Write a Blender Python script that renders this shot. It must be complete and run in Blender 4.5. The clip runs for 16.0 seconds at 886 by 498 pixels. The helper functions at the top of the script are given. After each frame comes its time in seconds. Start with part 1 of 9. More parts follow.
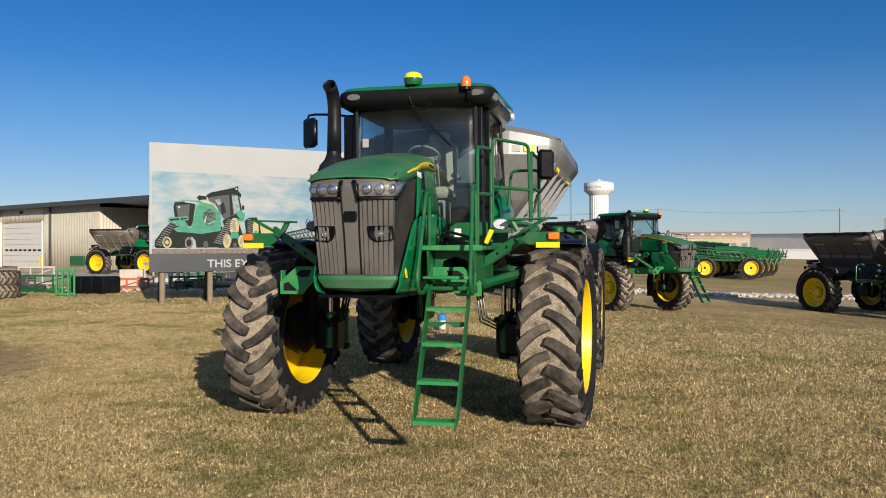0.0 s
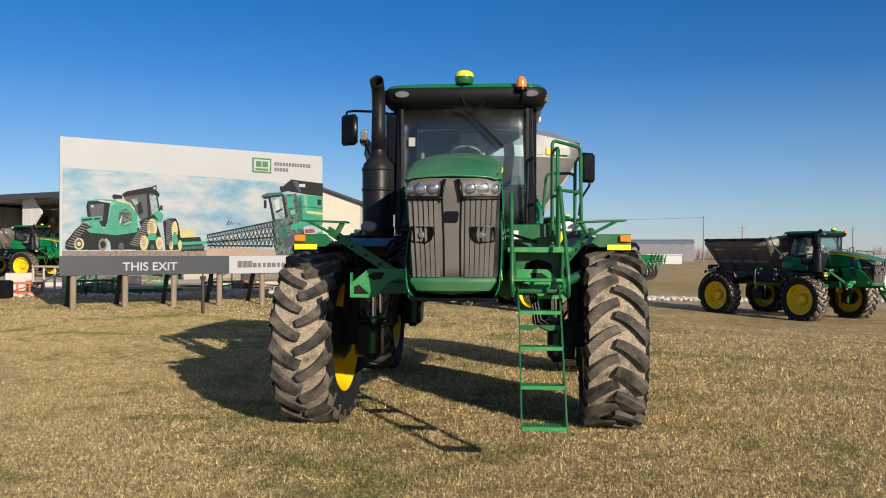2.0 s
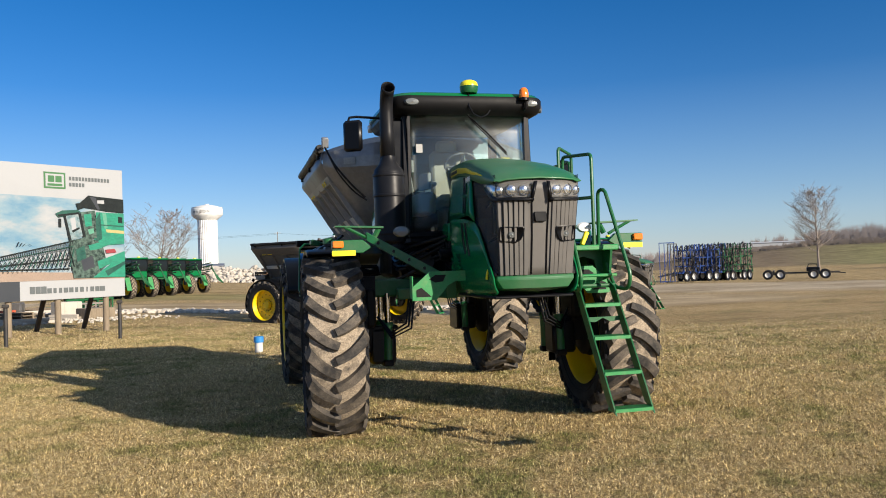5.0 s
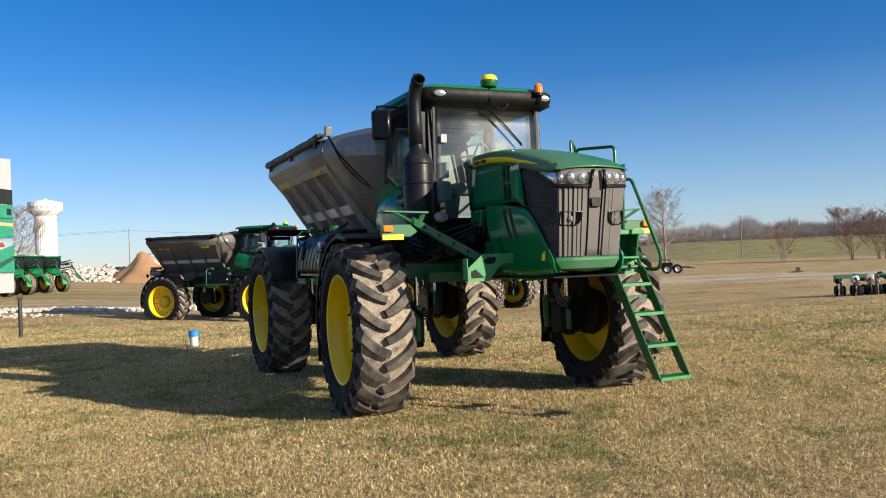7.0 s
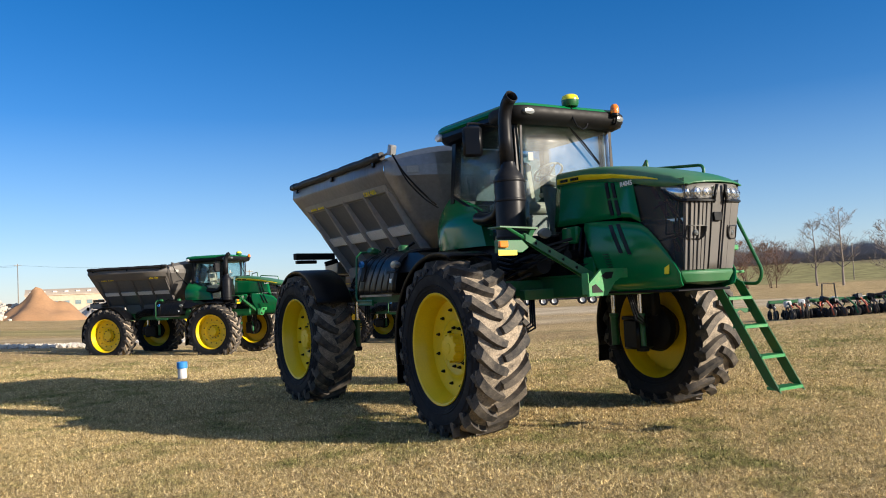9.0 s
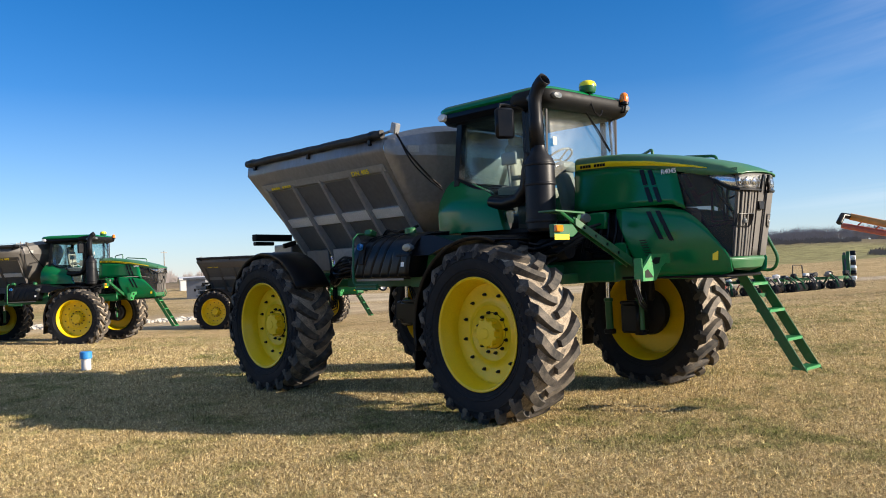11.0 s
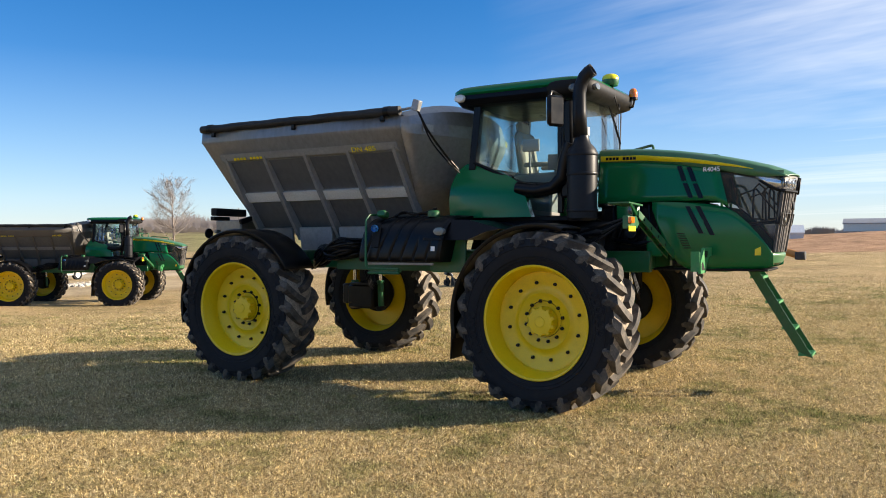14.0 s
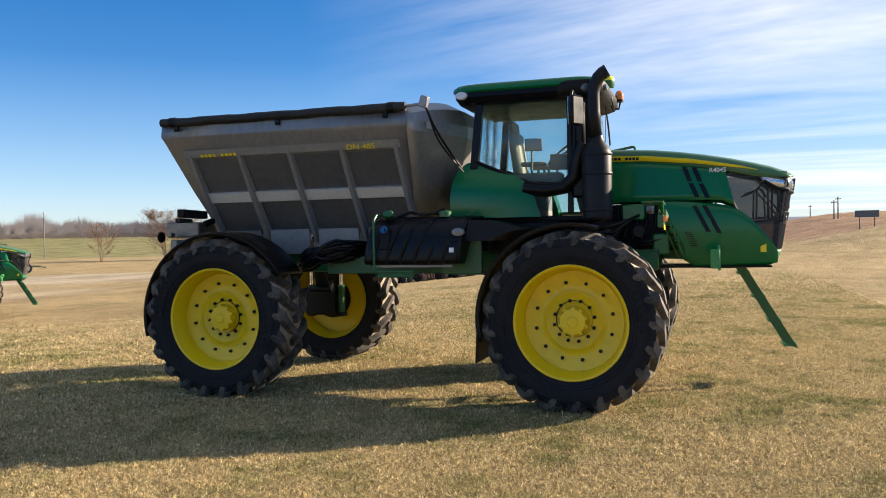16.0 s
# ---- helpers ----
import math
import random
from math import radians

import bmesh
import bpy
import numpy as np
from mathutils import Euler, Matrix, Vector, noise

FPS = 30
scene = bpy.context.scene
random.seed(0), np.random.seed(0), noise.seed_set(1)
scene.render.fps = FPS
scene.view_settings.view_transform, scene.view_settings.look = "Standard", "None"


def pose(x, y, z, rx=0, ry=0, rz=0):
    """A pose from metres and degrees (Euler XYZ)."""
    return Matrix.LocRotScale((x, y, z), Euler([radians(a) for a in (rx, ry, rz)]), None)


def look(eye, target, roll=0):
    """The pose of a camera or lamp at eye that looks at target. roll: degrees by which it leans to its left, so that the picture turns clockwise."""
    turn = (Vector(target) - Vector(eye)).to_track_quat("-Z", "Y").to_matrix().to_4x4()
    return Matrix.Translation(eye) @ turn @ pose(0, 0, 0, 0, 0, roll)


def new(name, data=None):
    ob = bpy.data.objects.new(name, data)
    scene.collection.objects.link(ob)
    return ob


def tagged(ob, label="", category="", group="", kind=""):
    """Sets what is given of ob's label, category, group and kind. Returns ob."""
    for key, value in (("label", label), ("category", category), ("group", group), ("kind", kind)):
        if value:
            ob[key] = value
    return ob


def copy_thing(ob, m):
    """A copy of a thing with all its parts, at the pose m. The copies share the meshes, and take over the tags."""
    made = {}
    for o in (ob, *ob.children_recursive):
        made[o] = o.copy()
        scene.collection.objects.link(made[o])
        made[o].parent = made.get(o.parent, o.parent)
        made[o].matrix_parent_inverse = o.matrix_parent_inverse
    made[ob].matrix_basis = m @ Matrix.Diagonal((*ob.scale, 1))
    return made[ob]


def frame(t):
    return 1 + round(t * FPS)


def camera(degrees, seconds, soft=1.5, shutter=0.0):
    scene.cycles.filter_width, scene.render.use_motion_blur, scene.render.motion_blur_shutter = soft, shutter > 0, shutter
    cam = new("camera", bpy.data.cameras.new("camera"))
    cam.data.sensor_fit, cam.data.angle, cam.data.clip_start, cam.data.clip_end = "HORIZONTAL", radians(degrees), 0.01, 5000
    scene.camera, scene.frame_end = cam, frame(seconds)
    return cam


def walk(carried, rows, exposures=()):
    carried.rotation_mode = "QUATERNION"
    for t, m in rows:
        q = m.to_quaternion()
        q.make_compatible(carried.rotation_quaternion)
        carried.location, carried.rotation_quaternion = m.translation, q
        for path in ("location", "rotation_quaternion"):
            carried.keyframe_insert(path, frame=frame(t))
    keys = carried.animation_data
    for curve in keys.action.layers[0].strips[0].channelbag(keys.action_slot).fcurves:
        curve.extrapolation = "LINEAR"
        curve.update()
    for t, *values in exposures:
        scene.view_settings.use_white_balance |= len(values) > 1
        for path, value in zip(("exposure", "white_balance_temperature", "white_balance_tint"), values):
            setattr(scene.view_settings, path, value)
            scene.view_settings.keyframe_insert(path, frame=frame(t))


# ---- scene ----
cam = camera(56.9, 16.0, 1.0)
METRES, EYE, TILT, LEAN, TURN = 17.52, 1.886, 0.0, 0.0, 13.0
ROWS = [
    (0.0, 0.0, 0.0, 0.0, -0.0, -0.08, 0.1),
    (0.5, -0.028, 0.0035, -0.0005, -2.49, -0.2, -0.05),
    (1.0, -0.0584, 0.0062, -0.0015, -4.63, -0.24, -0.21),
    (1.5, -0.0848, 0.0107, -0.0008, -6.61, -0.09, -0.26),
    (2.0, -0.1129, 0.0195, -0.0013, -8.77, 0.21, -0.16),
    (2.5, -0.1428, 0.0253, -0.0032, -11.3, 0.57, 0.04),
    (3.0, -0.1701, 0.0309, -0.0033, -14.3, 0.94, 0.29),
    (3.5, -0.1992, 0.0394, -0.0042, -17.55, 1.17, 0.63),
    (4.0, -0.2299, 0.0458, -0.0046, -20.8, 1.33, 1.05),
    (6.5, -0.3656, 0.0932, -0.0119, -35.08, 0.52, 2.4),
    (7.0, -0.3938, 0.1026, -0.0123, -37.05, 0.66, 2.14),
    (7.5, -0.4199, 0.1182, -0.0152, -38.51, 1.04, 1.98),
    (8.0, -0.4454, 0.1384, -0.0169, -39.85, 1.73, 2.04),
    (8.5, -0.4686, 0.1617, -0.0171, -41.54, 2.38, 2.36),
    (9.0, -0.4877, 0.1898, -0.0176, -43.89, 2.73, 2.69),
    (11.5, -0.5852, 0.3326, -0.0108, -59.16, 0.27, 1.91),
    (12.0, -0.6052, 0.3594, -0.0089, -61.55, -0.71, 1.59),
    (12.5, -0.6146, 0.3871, -0.0063, -64.0, -1.35, 1.22),
    (13.0, -0.6173, 0.416, -0.0023, -66.61, -1.48, 0.81),
    (13.5, -0.6246, 0.4474, -0.0022, -69.53, -1.21, 0.51),
    (14.0, -0.6276, 0.4782, -0.0032, -72.82, -0.79, 0.36),
    (14.5, -0.6287, 0.5079, -0.0014, -76.25, -0.59, 0.42),
    (15.0, -0.6336, 0.5408, -0.0001, -79.45, -0.58, 0.57),
    (15.5, -0.6342, 0.575, -0.0013, -82.5, -0.67, 0.76),
    (16.0, -0.6347, 0.6099, -0.0031, -85.25, -0.72, 0.99),
]
walk(cam, [(t, pose(0, 0, EYE, TILT, LEAN, TURN) @ pose(METRES * x, METRES * y, METRES * z, 90 + pitch, roll, yaw)) for t, x, y, z, yaw, pitch, roll in ROWS],
     [(0.0, 0.20, 6500, 10), (2.0, 0.33, 6500, 10), (4.0, 0.47, 6500, 10), (6.5, 0.70, 6500, 10), (9.0, 0.87, 6550, 10),
      (11.5, 1.09, 6630, 10), (13.0, 1.18, 6810, 10), (16.0, 1.25, 7030, 11)])

# ---- world, sun, exposure ----
SUN_EL, SUN_AZ = 19.2, 145.0
world = bpy.data.worlds.new("world")
scene.world = world
world.use_nodes = True
wn, wl = world.node_tree.nodes, world.node_tree.links
wn.clear()
w_out = wn.new("ShaderNodeOutputWorld")
w_bg = wn.new("ShaderNodeBackground")
w_sky = wn.new("ShaderNodeTexSky")
w_sky.sky_type, w_sky.sun_disc = "NISHITA", False
w_sky.sun_elevation, w_sky.sun_rotation = radians(SUN_EL), radians(SUN_AZ)
w_sky.altitude, w_sky.air_density, w_sky.dust_density, w_sky.ozone_density = 400, 0.9, 0.06, 3.0
w_bg.inputs["Strength"].default_value = 0.070
# thin streaks of cirrus towards the east
w_tc = wn.new("ShaderNodeTexCoord")
w_sep = wn.new("ShaderNodeSeparateXYZ")
wl.new(w_tc.outputs["Generated"], w_sep.inputs[0])


def w_math(op, a, b=0.0, c=0.0, clamp=False):
    n = wn.new("ShaderNodeMath")
    n.operation, n.use_clamp = op, clamp
    for k, v in enumerate((a, b, c)):
        if hasattr(v, "node"):
            wl.new(v, n.inputs[k])
        else:
            n.inputs[k].default_value = v
    return n.outputs[0]


w_h = w_math("MAXIMUM", w_math("ADD", w_sep.outputs["Z"], 0.08), 0.03)
w_u = w_math("DIVIDE", w_sep.outputs["X"], w_h)
w_v = w_math("DIVIDE", w_sep.outputs["Y"], w_h)
w_cmb = wn.new("ShaderNodeCombineXYZ")
wl.new(w_math("MULTIPLY_ADD", w_u, 0.03, w_math("MULTIPLY", w_v, 0.15)), w_cmb.inputs[0])
wl.new(w_math("MULTIPLY_ADD", w_u, 0.46, w_math("MULTIPLY", w_v, -0.05)), w_cmb.inputs[1])
w_noise = wn.new("ShaderNodeTexNoise")
w_noise.inputs["Scale"].default_value, w_noise.inputs["Detail"].default_value = 0.9, 7.0
w_noise.inputs["Roughness"].default_value, w_noise.inputs["Distortion"].default_value = 0.6, 0.5
wl.new(w_cmb.outputs[0], w_noise.inputs["Vector"])
w_n2 = wn.new("ShaderNodeTexNoise")
w_n2.inputs["Scale"].default_value, w_n2.inputs["Detail"].default_value = 2.2, 2.0
wl.new(w_tc.outputs["Generated"], w_n2.inputs["Vector"])
w_side = w_math("MULTIPLY", w_math("MULTIPLY_ADD", w_sep.outputs["Y"], -1.9, 0.84, clamp=True), w_math("MULTIPLY", w_sep.outputs["X"], 2.0, clamp=True), clamp=True)
w_str = w_math("MULTIPLY", w_math("ADD", w_noise.outputs["Fac"], -0.48), 8.5, clamp=True)
w_mask = w_math("MULTIPLY", w_math("MULTIPLY", w_str, w_side), w_math("MULTIPLY_ADD", w_n2.outputs["Fac"], 1.2, 0.1, clamp=True), clamp=True)
w_mix = wn.new("ShaderNodeMixRGB")
wl.new(w_math("MULTIPLY", w_mask, 0.80), w_mix.inputs[0])
w_mix.inputs[2].default_value = (8.0, 8.2, 8.5, 1)
w_sat = wn.new("ShaderNodeHueSaturation")
w_sat.inputs["Saturation"].default_value = 1.36
wl.new(w_sky.outputs[0], w_sat.inputs["Color"])
w_tint = wn.new("ShaderNodeMixRGB")
w_tint.blend_type = "MULTIPLY"
w_tint.inputs[0].default_value, w_tint.inputs[2].default_value = 1.0, (1.03, 0.95, 1.11, 1)
wl.new(w_sat.outputs[0], w_tint.inputs[1])
w_veil = wn.new("ShaderNodeMixRGB")
wl.new(w_math("MULTIPLY_ADD", w_sep.outputs["Z"], -2.0, 0.42, clamp=True), w_veil.inputs[0])
w_veil.inputs[2].default_value = (3.7, 5.5, 7.4, 1)
wl.new(w_tint.outputs[0], w_veil.inputs[1])
w_thin = wn.new("ShaderNodeMixRGB")
wl.new(w_math("MULTIPLY", w_side, 0.28), w_thin.inputs[0])
w_thin.inputs[2].default_value = (2.7, 3.1, 3.7, 1)
wl.new(w_veil.outputs[0], w_thin.inputs[1])
# an even white cloud veil, out of view overhead, added to brighten the shade
w_high = wn.new("ShaderNodeMixRGB")
wl.new(w_math("MULTIPLY", w_math("MULTIPLY_ADD", w_sep.outputs["Z"], 2.6, -1.1, clamp=True), 0.46), w_high.inputs[0])
w_high.inputs[2].default_value = (5.1, 5.6, 6.3, 1)
wl.new(w_thin.outputs[0], w_high.inputs[1])
wl.new(w_high.outputs[0], w_mix.inputs[1])
wl.new(w_mix.outputs[0], w_bg.inputs["Color"])
wl.new(w_bg.outputs[0], w_out.inputs[0])

sun_data = bpy.data.lights.new("sun", "SUN")
sun_data.energy, sun_data.angle, sun_data.color = 5.0, radians(0.55), (1.0, 0.88, 0.72)
sun = new("sun", sun_data)
_az, _el = radians(SUN_AZ), radians(SUN_EL)
SUN_DIR = Vector((math.sin(_az) * math.cos(_el), math.cos(_az) * math.cos(_el), math.sin(_el)))
sun.matrix_world = look(SUN_DIR * 60, (0, 0, 0))


# ---- materials ----
def nodes_of(name):
    m = bpy.data.materials.new(name)
    m.use_nodes = True
    t = m.node_tree
    b = t.nodes["Principled BSDF"]
    return m, t, b


def noise_node(t, scale, detail=4.0, rough=0.6, coord="Object", stretch=None):
    tc = t.nodes.new("ShaderNodeTexCoord")
    n = t.nodes.new("ShaderNodeTexNoise")
    n.inputs["Scale"].default_value, n.inputs["Detail"].default_value, n.inputs["Roughness"].default_value = scale, detail, rough
    if stretch:
        mp = t.nodes.new("ShaderNodeMapping")
        mp.inputs["Scale"].default_value = stretch
        t.links.new(tc.outputs[coord], mp.inputs[0])
        t.links.new(mp.outputs[0], n.inputs["Vector"])
    else:
        t.links.new(tc.outputs[coord], n.inputs["Vector"])
    return n


def ramp(t, src, stops):
    r = t.nodes.new("ShaderNodeValToRGB")
    e = r.color_ramp.elements
    while len(e) < len(stops):
        e.new(0.5)
    for el, (p, c) in zip(e, stops):
        el.position = p
        el.color = (*c, 1) if len(c) == 3 else c
    t.links.new(src, r.inputs[0])
    return r


def mix(t, fac, a, b, mode="MIX"):
    m = t.nodes.new("ShaderNodeMixRGB")
    m.blend_type = mode
    for k, v in enumerate((fac, a, b)):
        if hasattr(v, "node"):
            t.links.new(v, m.inputs[k])
        elif isinstance(v, tuple):
            m.inputs[k].default_value = (*v, 1)
        else:
            m.inputs[k].default_value = v
    return m.outputs[0]


def bump(t, b, src, strength, dist):
    n = t.nodes.new("ShaderNodeBump")
    n.inputs["Strength"].default_value, n.inputs["Distance"].default_value = strength, dist
    t.links.new(src, n.inputs["Height"])
    t.links.new(n.outputs[0], b.inputs["Normal"])


def surface(name, base, dirt=None, rough=0.5, metal=0.0, scale=3.0, fine=60.0, amount=0.5, bumpy=0.0, coat=0.0, spread=0.12, stretch=None):
    """A worn surface: two scales of colour change, dirt in patches, fine relief."""
    m, t, b = nodes_of(name)
    n1, n2 = noise_node(t, scale, 5.0, stretch=stretch), noise_node(t, fine, 3.0, stretch=stretch)
    lo, hi = tuple(c * (1 - spread) for c in base), tuple(min(1, c * (1 + spread)) for c in base)
    col = ramp(t, n2.outputs["Fac"], [(0.3, lo), (0.7, hi)]).outputs[0]
    if dirt:
        f = ramp(t, n1.outputs["Fac"], [(0.62 - amount * 0.45, (0, 0, 0)), (0.86 - amount * 0.2, (1, 1, 1))]).outputs[0]
        m2 = t.nodes.new("ShaderNodeMath")
        m2.operation = "MULTIPLY"
        t.links.new(f, m2.inputs[0])
        m2.inputs[1].default_value = min(1.0, 0.35 + amount * 0.6)
        col = mix(t, m2.outputs[0], col, dirt)
    t.links.new(col, b.inputs["Base Color"])
    rr = ramp(t, n1.outputs["Fac"], [(0.3, (rough * 0.8,) * 3), (0.75, (min(1, rough * 1.25),) * 3)])
    t.links.new(rr.outputs[0], b.inputs["Roughness"])
    b.inputs["Metallic"].default_value = metal
    if max(base) < 0.035:
        b.inputs["Specular IOR Level"].default_value = 0.22
    b.inputs["Coat Weight"].default_value = coat
    b.inputs["Coat Roughness"].default_value = 0.12
    if bumpy:
        bump(t, b, n2.outputs["Fac"], 0.5, bumpy)
    return m


def lamp_glass(name, base, rough=0.12):
    m, t, b = nodes_of(name)
    b.inputs["Base Color"].default_value = (*base, 1)
    b.inputs["Roughness"].default_value = rough
    b.inputs["Coat Weight"].default_value = 0.6
    n = noise_node(t, 90.0, 1.0)
    bump(t, b, n.outputs["Fac"], 0.3, 0.002)
    return m


def window_glass(name, tint, gloss=0.9, film=0.006, haze=0.012):
    """Tinted glass: a mirror sheen that grows towards the edge of sight, a film of dust that scatters and glares."""
    m, t, b = nodes_of(name)
    t.nodes.remove(b)
    out = t.nodes["Material Output"]
    tr, gl, lw, df, hz = (t.nodes.new(k) for k in ("ShaderNodeBsdfTransparent", "ShaderNodeBsdfGlossy", "ShaderNodeLayerWeight", "ShaderNodeBsdfDiffuse", "ShaderNodeBsdfGlossy"))
    tr.inputs[0].default_value = (*tint, 1)
    gl.inputs["Color"].default_value = (gloss, gloss, gloss, 1)
    gl.inputs["Roughness"].default_value = 0.02
    hz.inputs["Color"].default_value = (0.9, 0.88, 0.84, 1)
    hz.inputs["Roughness"].default_value = 0.36
    df.inputs["Color"].default_value = (0.70, 0.68, 0.63, 1)
    lw.inputs["Blend"].default_value = 0.5
    pw, ma = t.nodes.new("ShaderNodeMath"), t.nodes.new("ShaderNodeMath")
    pw.operation, ma.operation = "POWER", "MULTIPLY_ADD"
    pw.inputs[1].default_value = 5.0
    ma.inputs[1].default_value, ma.inputs[2].default_value = 0.9, 0.03
    t.links.new(lw.outputs["Facing"], pw.inputs[0])
    t.links.new(pw.outputs[0], ma.inputs[0])
    n = noise_node(t, 3.0, 5.0, 0.65)

    def over(low, high, fac):
        k = t.nodes.new("ShaderNodeMixShader")
        if hasattr(fac, "node"):
            t.links.new(fac, k.inputs[0])
        else:
            k.inputs[0].default_value = fac
        t.links.new(low.outputs[0], k.inputs[1])
        t.links.new(high.outputs[0], k.inputs[2])
        return k
    dusty = over(tr, df, ramp(t, n.outputs["Fac"], [(0.3, (film * 0.4,) * 3), (0.7, (film * 1.6,) * 3)]).outputs[0])
    hazy = over(dusty, hz, ramp(t, n.outputs["Fac"], [(0.3, (haze * 0.5,) * 3), (0.7, (haze * 1.5,) * 3)]).outputs[0])
    t.links.new(over(hazy, gl, ma.outputs[0]).outputs[0], out.inputs[0])
    return m


def perforated(name, base, dirt, open_share):
    """Dusty pressed sheet full of small holes, part of it open to the light behind."""
    m = surface(name, base, dirt, 0.6, scale=2.5, amount=0.6, fine=220, bumpy=0.002)
    t = m.node_tree
    tr, mx = t.nodes.new("ShaderNodeBsdfTransparent"), t.nodes.new("ShaderNodeMixShader")
    mx.inputs[0].default_value = open_share
    t.links.new(t.nodes["Principled BSDF"].outputs[0], mx.inputs[1])
    t.links.new(tr.outputs[0], mx.inputs[2])
    t.links.new(mx.outputs[0], t.nodes["Material Output"].inputs["Surface"])
    return m


GREEN = surface("green_paint", (0.003, 0.142, 0.044), (0.010, 0.140, 0.050), 0.15, scale=2.0, amount=0.12, coat=0.0, spread=0.04)
GREEN.node_tree.nodes["Principled BSDF"].inputs["Specular IOR Level"].default_value = 0.34
GREEN_DUSTY = surface("dusty_green_paint", (0.014, 0.140, 0.046), (0.125, 0.190, 0.125), 0.45, scale=1.6, amount=0.55, coat=0.08, spread=0.05)
# frame green with the shade below the tanks put into its colour
GREEN_DARK = surface("shaded_green_frame_paint", (0.006, 0.085, 0.028), (0.05, 0.06, 0.035), 0.5, scale=6.0, amount=0.3)
GREEN_FLAT = surface("green_frame_paint", (0.006, 0.105, 0.031), (0.09, 0.12, 0.06), 0.42, scale=7.0, amount=0.28, coat=0.1)
GREEN_STEP = surface("green_tread_paint", (0.022, 0.235, 0.066), (0.2, 0.25, 0.12), 0.5, scale=9.0, amount=0.3, bumpy=0.002)
YELLOW = surface("yellow_paint", (0.78, 0.54, 0.006), (0.54, 0.37, 0.015), 0.42, scale=4.0, amount=0.22, coat=0.1, spread=0.05)
YELLOW_TAPE = surface("yellow_tape", (0.85, 0.66, 0.01), None, 0.4, spread=0.04)
BLACK = surface("black_plastic", (0.0030, 0.0034, 0.0050), (0.008, 0.0085, 0.010), 0.34, scale=5.0, amount=0.25)
BLACK_SOFT = surface("black_matte_steel", (0.006, 0.006, 0.007), (0.020, 0.019, 0.017), 0.58, scale=4.0, amount=0.3)
EXHAUST = surface("exhaust_black_steel", (0.009, 0.0095, 0.012), (0.024, 0.024, 0.026), 0.42, 0.0, scale=3.0, amount=0.35)
RUBBER = surface("tyre_rubber", (0.011, 0.012, 0.015), (0.038, 0.036, 0.036), 0.75, scale=6.0, amount=0.3, fine=120, bumpy=0.002)
STEEL_RIB = surface("stainless_rib", (0.29, 0.30, 0.315), (0.21, 0.215, 0.22), 0.45, 0.4, scale=1.6, fine=18.0, amount=0.4)
STEEL = surface("stainless_sheet", (0.205, 0.214, 0.228), (0.15, 0.155, 0.162), 0.46, 0.4, scale=1.6, fine=18.0, amount=0.45, stretch=(1, 1, 0.35))
STEEL_BRIGHT = surface("bright_stainless", (0.78, 0.79, 0.80), (0.58, 0.58, 0.58), 0.36, 0.3, scale=3.0, amount=0.3)
STEEL_DARK = surface("dark_stainless", (0.20, 0.19, 0.18), (0.15, 0.13, 0.11), 0.42, 0.75, scale=2.0, fine=20, amount=0.4)
GRILLE = surface("dusty_grille_plastic", (0.074, 0.072, 0.069), (0.140, 0.131, 0.120), 0.55, scale=1.8, amount=0.95, fine=90)
GRILLE_SIDE = surface("grille_slot_black", (0.02, 0.02, 0.021), (0.05, 0.046, 0.042), 0.6, scale=3.0, amount=0.35, fine=220, bumpy=0.002)
GRILLE_MESH = perforated("perforated_grille_sheet", (0.028, 0.027, 0.027), (0.095, 0.088, 0.080), 0.26)
CHROME = surface("polished_steel", (0.75, 0.75, 0.76), None, 0.15, 1.0, spread=0.04)
LAMP_BOWL = surface("lamp_bowl", (0.74, 0.76, 0.80), None, 0.14, 0.95, spread=0.06)
CLEAR = window_glass("clear_plastic", (0.96, 0.97, 0.98), 0.9, 0.02, 0.01)
LENS = lamp_glass("lamp_lens", (0.62, 0.65, 0.68), 0.08)
LENS_DIM = lamp_glass("frosted_lens", (0.13, 0.14, 0.14), 0.22)
AMBER = lamp_glass("amber_lens", (0.82, 0.20, 0.012), 0.18)
DOME_Y = surface("yellow_dome_plastic", (0.80, 0.70, 0.02), None, 0.3, coat=0.3, spread=0.04)
GLASS = window_glass("cab_glass", (0.80, 0.90, 0.91))
SEAT = surface("tan_seat_cloth", (0.36, 0.33, 0.27), (0.26, 0.235, 0.185), 0.85, fine=150, bumpy=0.003)
CAB_IN = surface("cab_grey_trim", (0.20, 0.195, 0.185), None, 0.7)
WHITE = surface("white_paint", (0.60, 0.60, 0.59), (0.46, 0.45, 0.42), 0.5, scale=2.0, amount=0.2)
WHITE_DECAL = surface("white_decal", (0.8, 0.8, 0.78), None, 0.5, spread=0.03)
BLUE = surface("blue_paint", (0.012, 0.055, 0.25), (0.03, 0.035, 0.06), 0.45, amount=0.3)
BLUE_CAP = surface("blue_cap_plastic", (0.03, 0.22, 0.55), None, 0.45)
TARP = surface("black_tarp_vinyl", (0.014, 0.014, 0.015), (0.05, 0.05, 0.05), 0.5, fine=14, bumpy=0.03, stretch=(1, 0.4, 1))

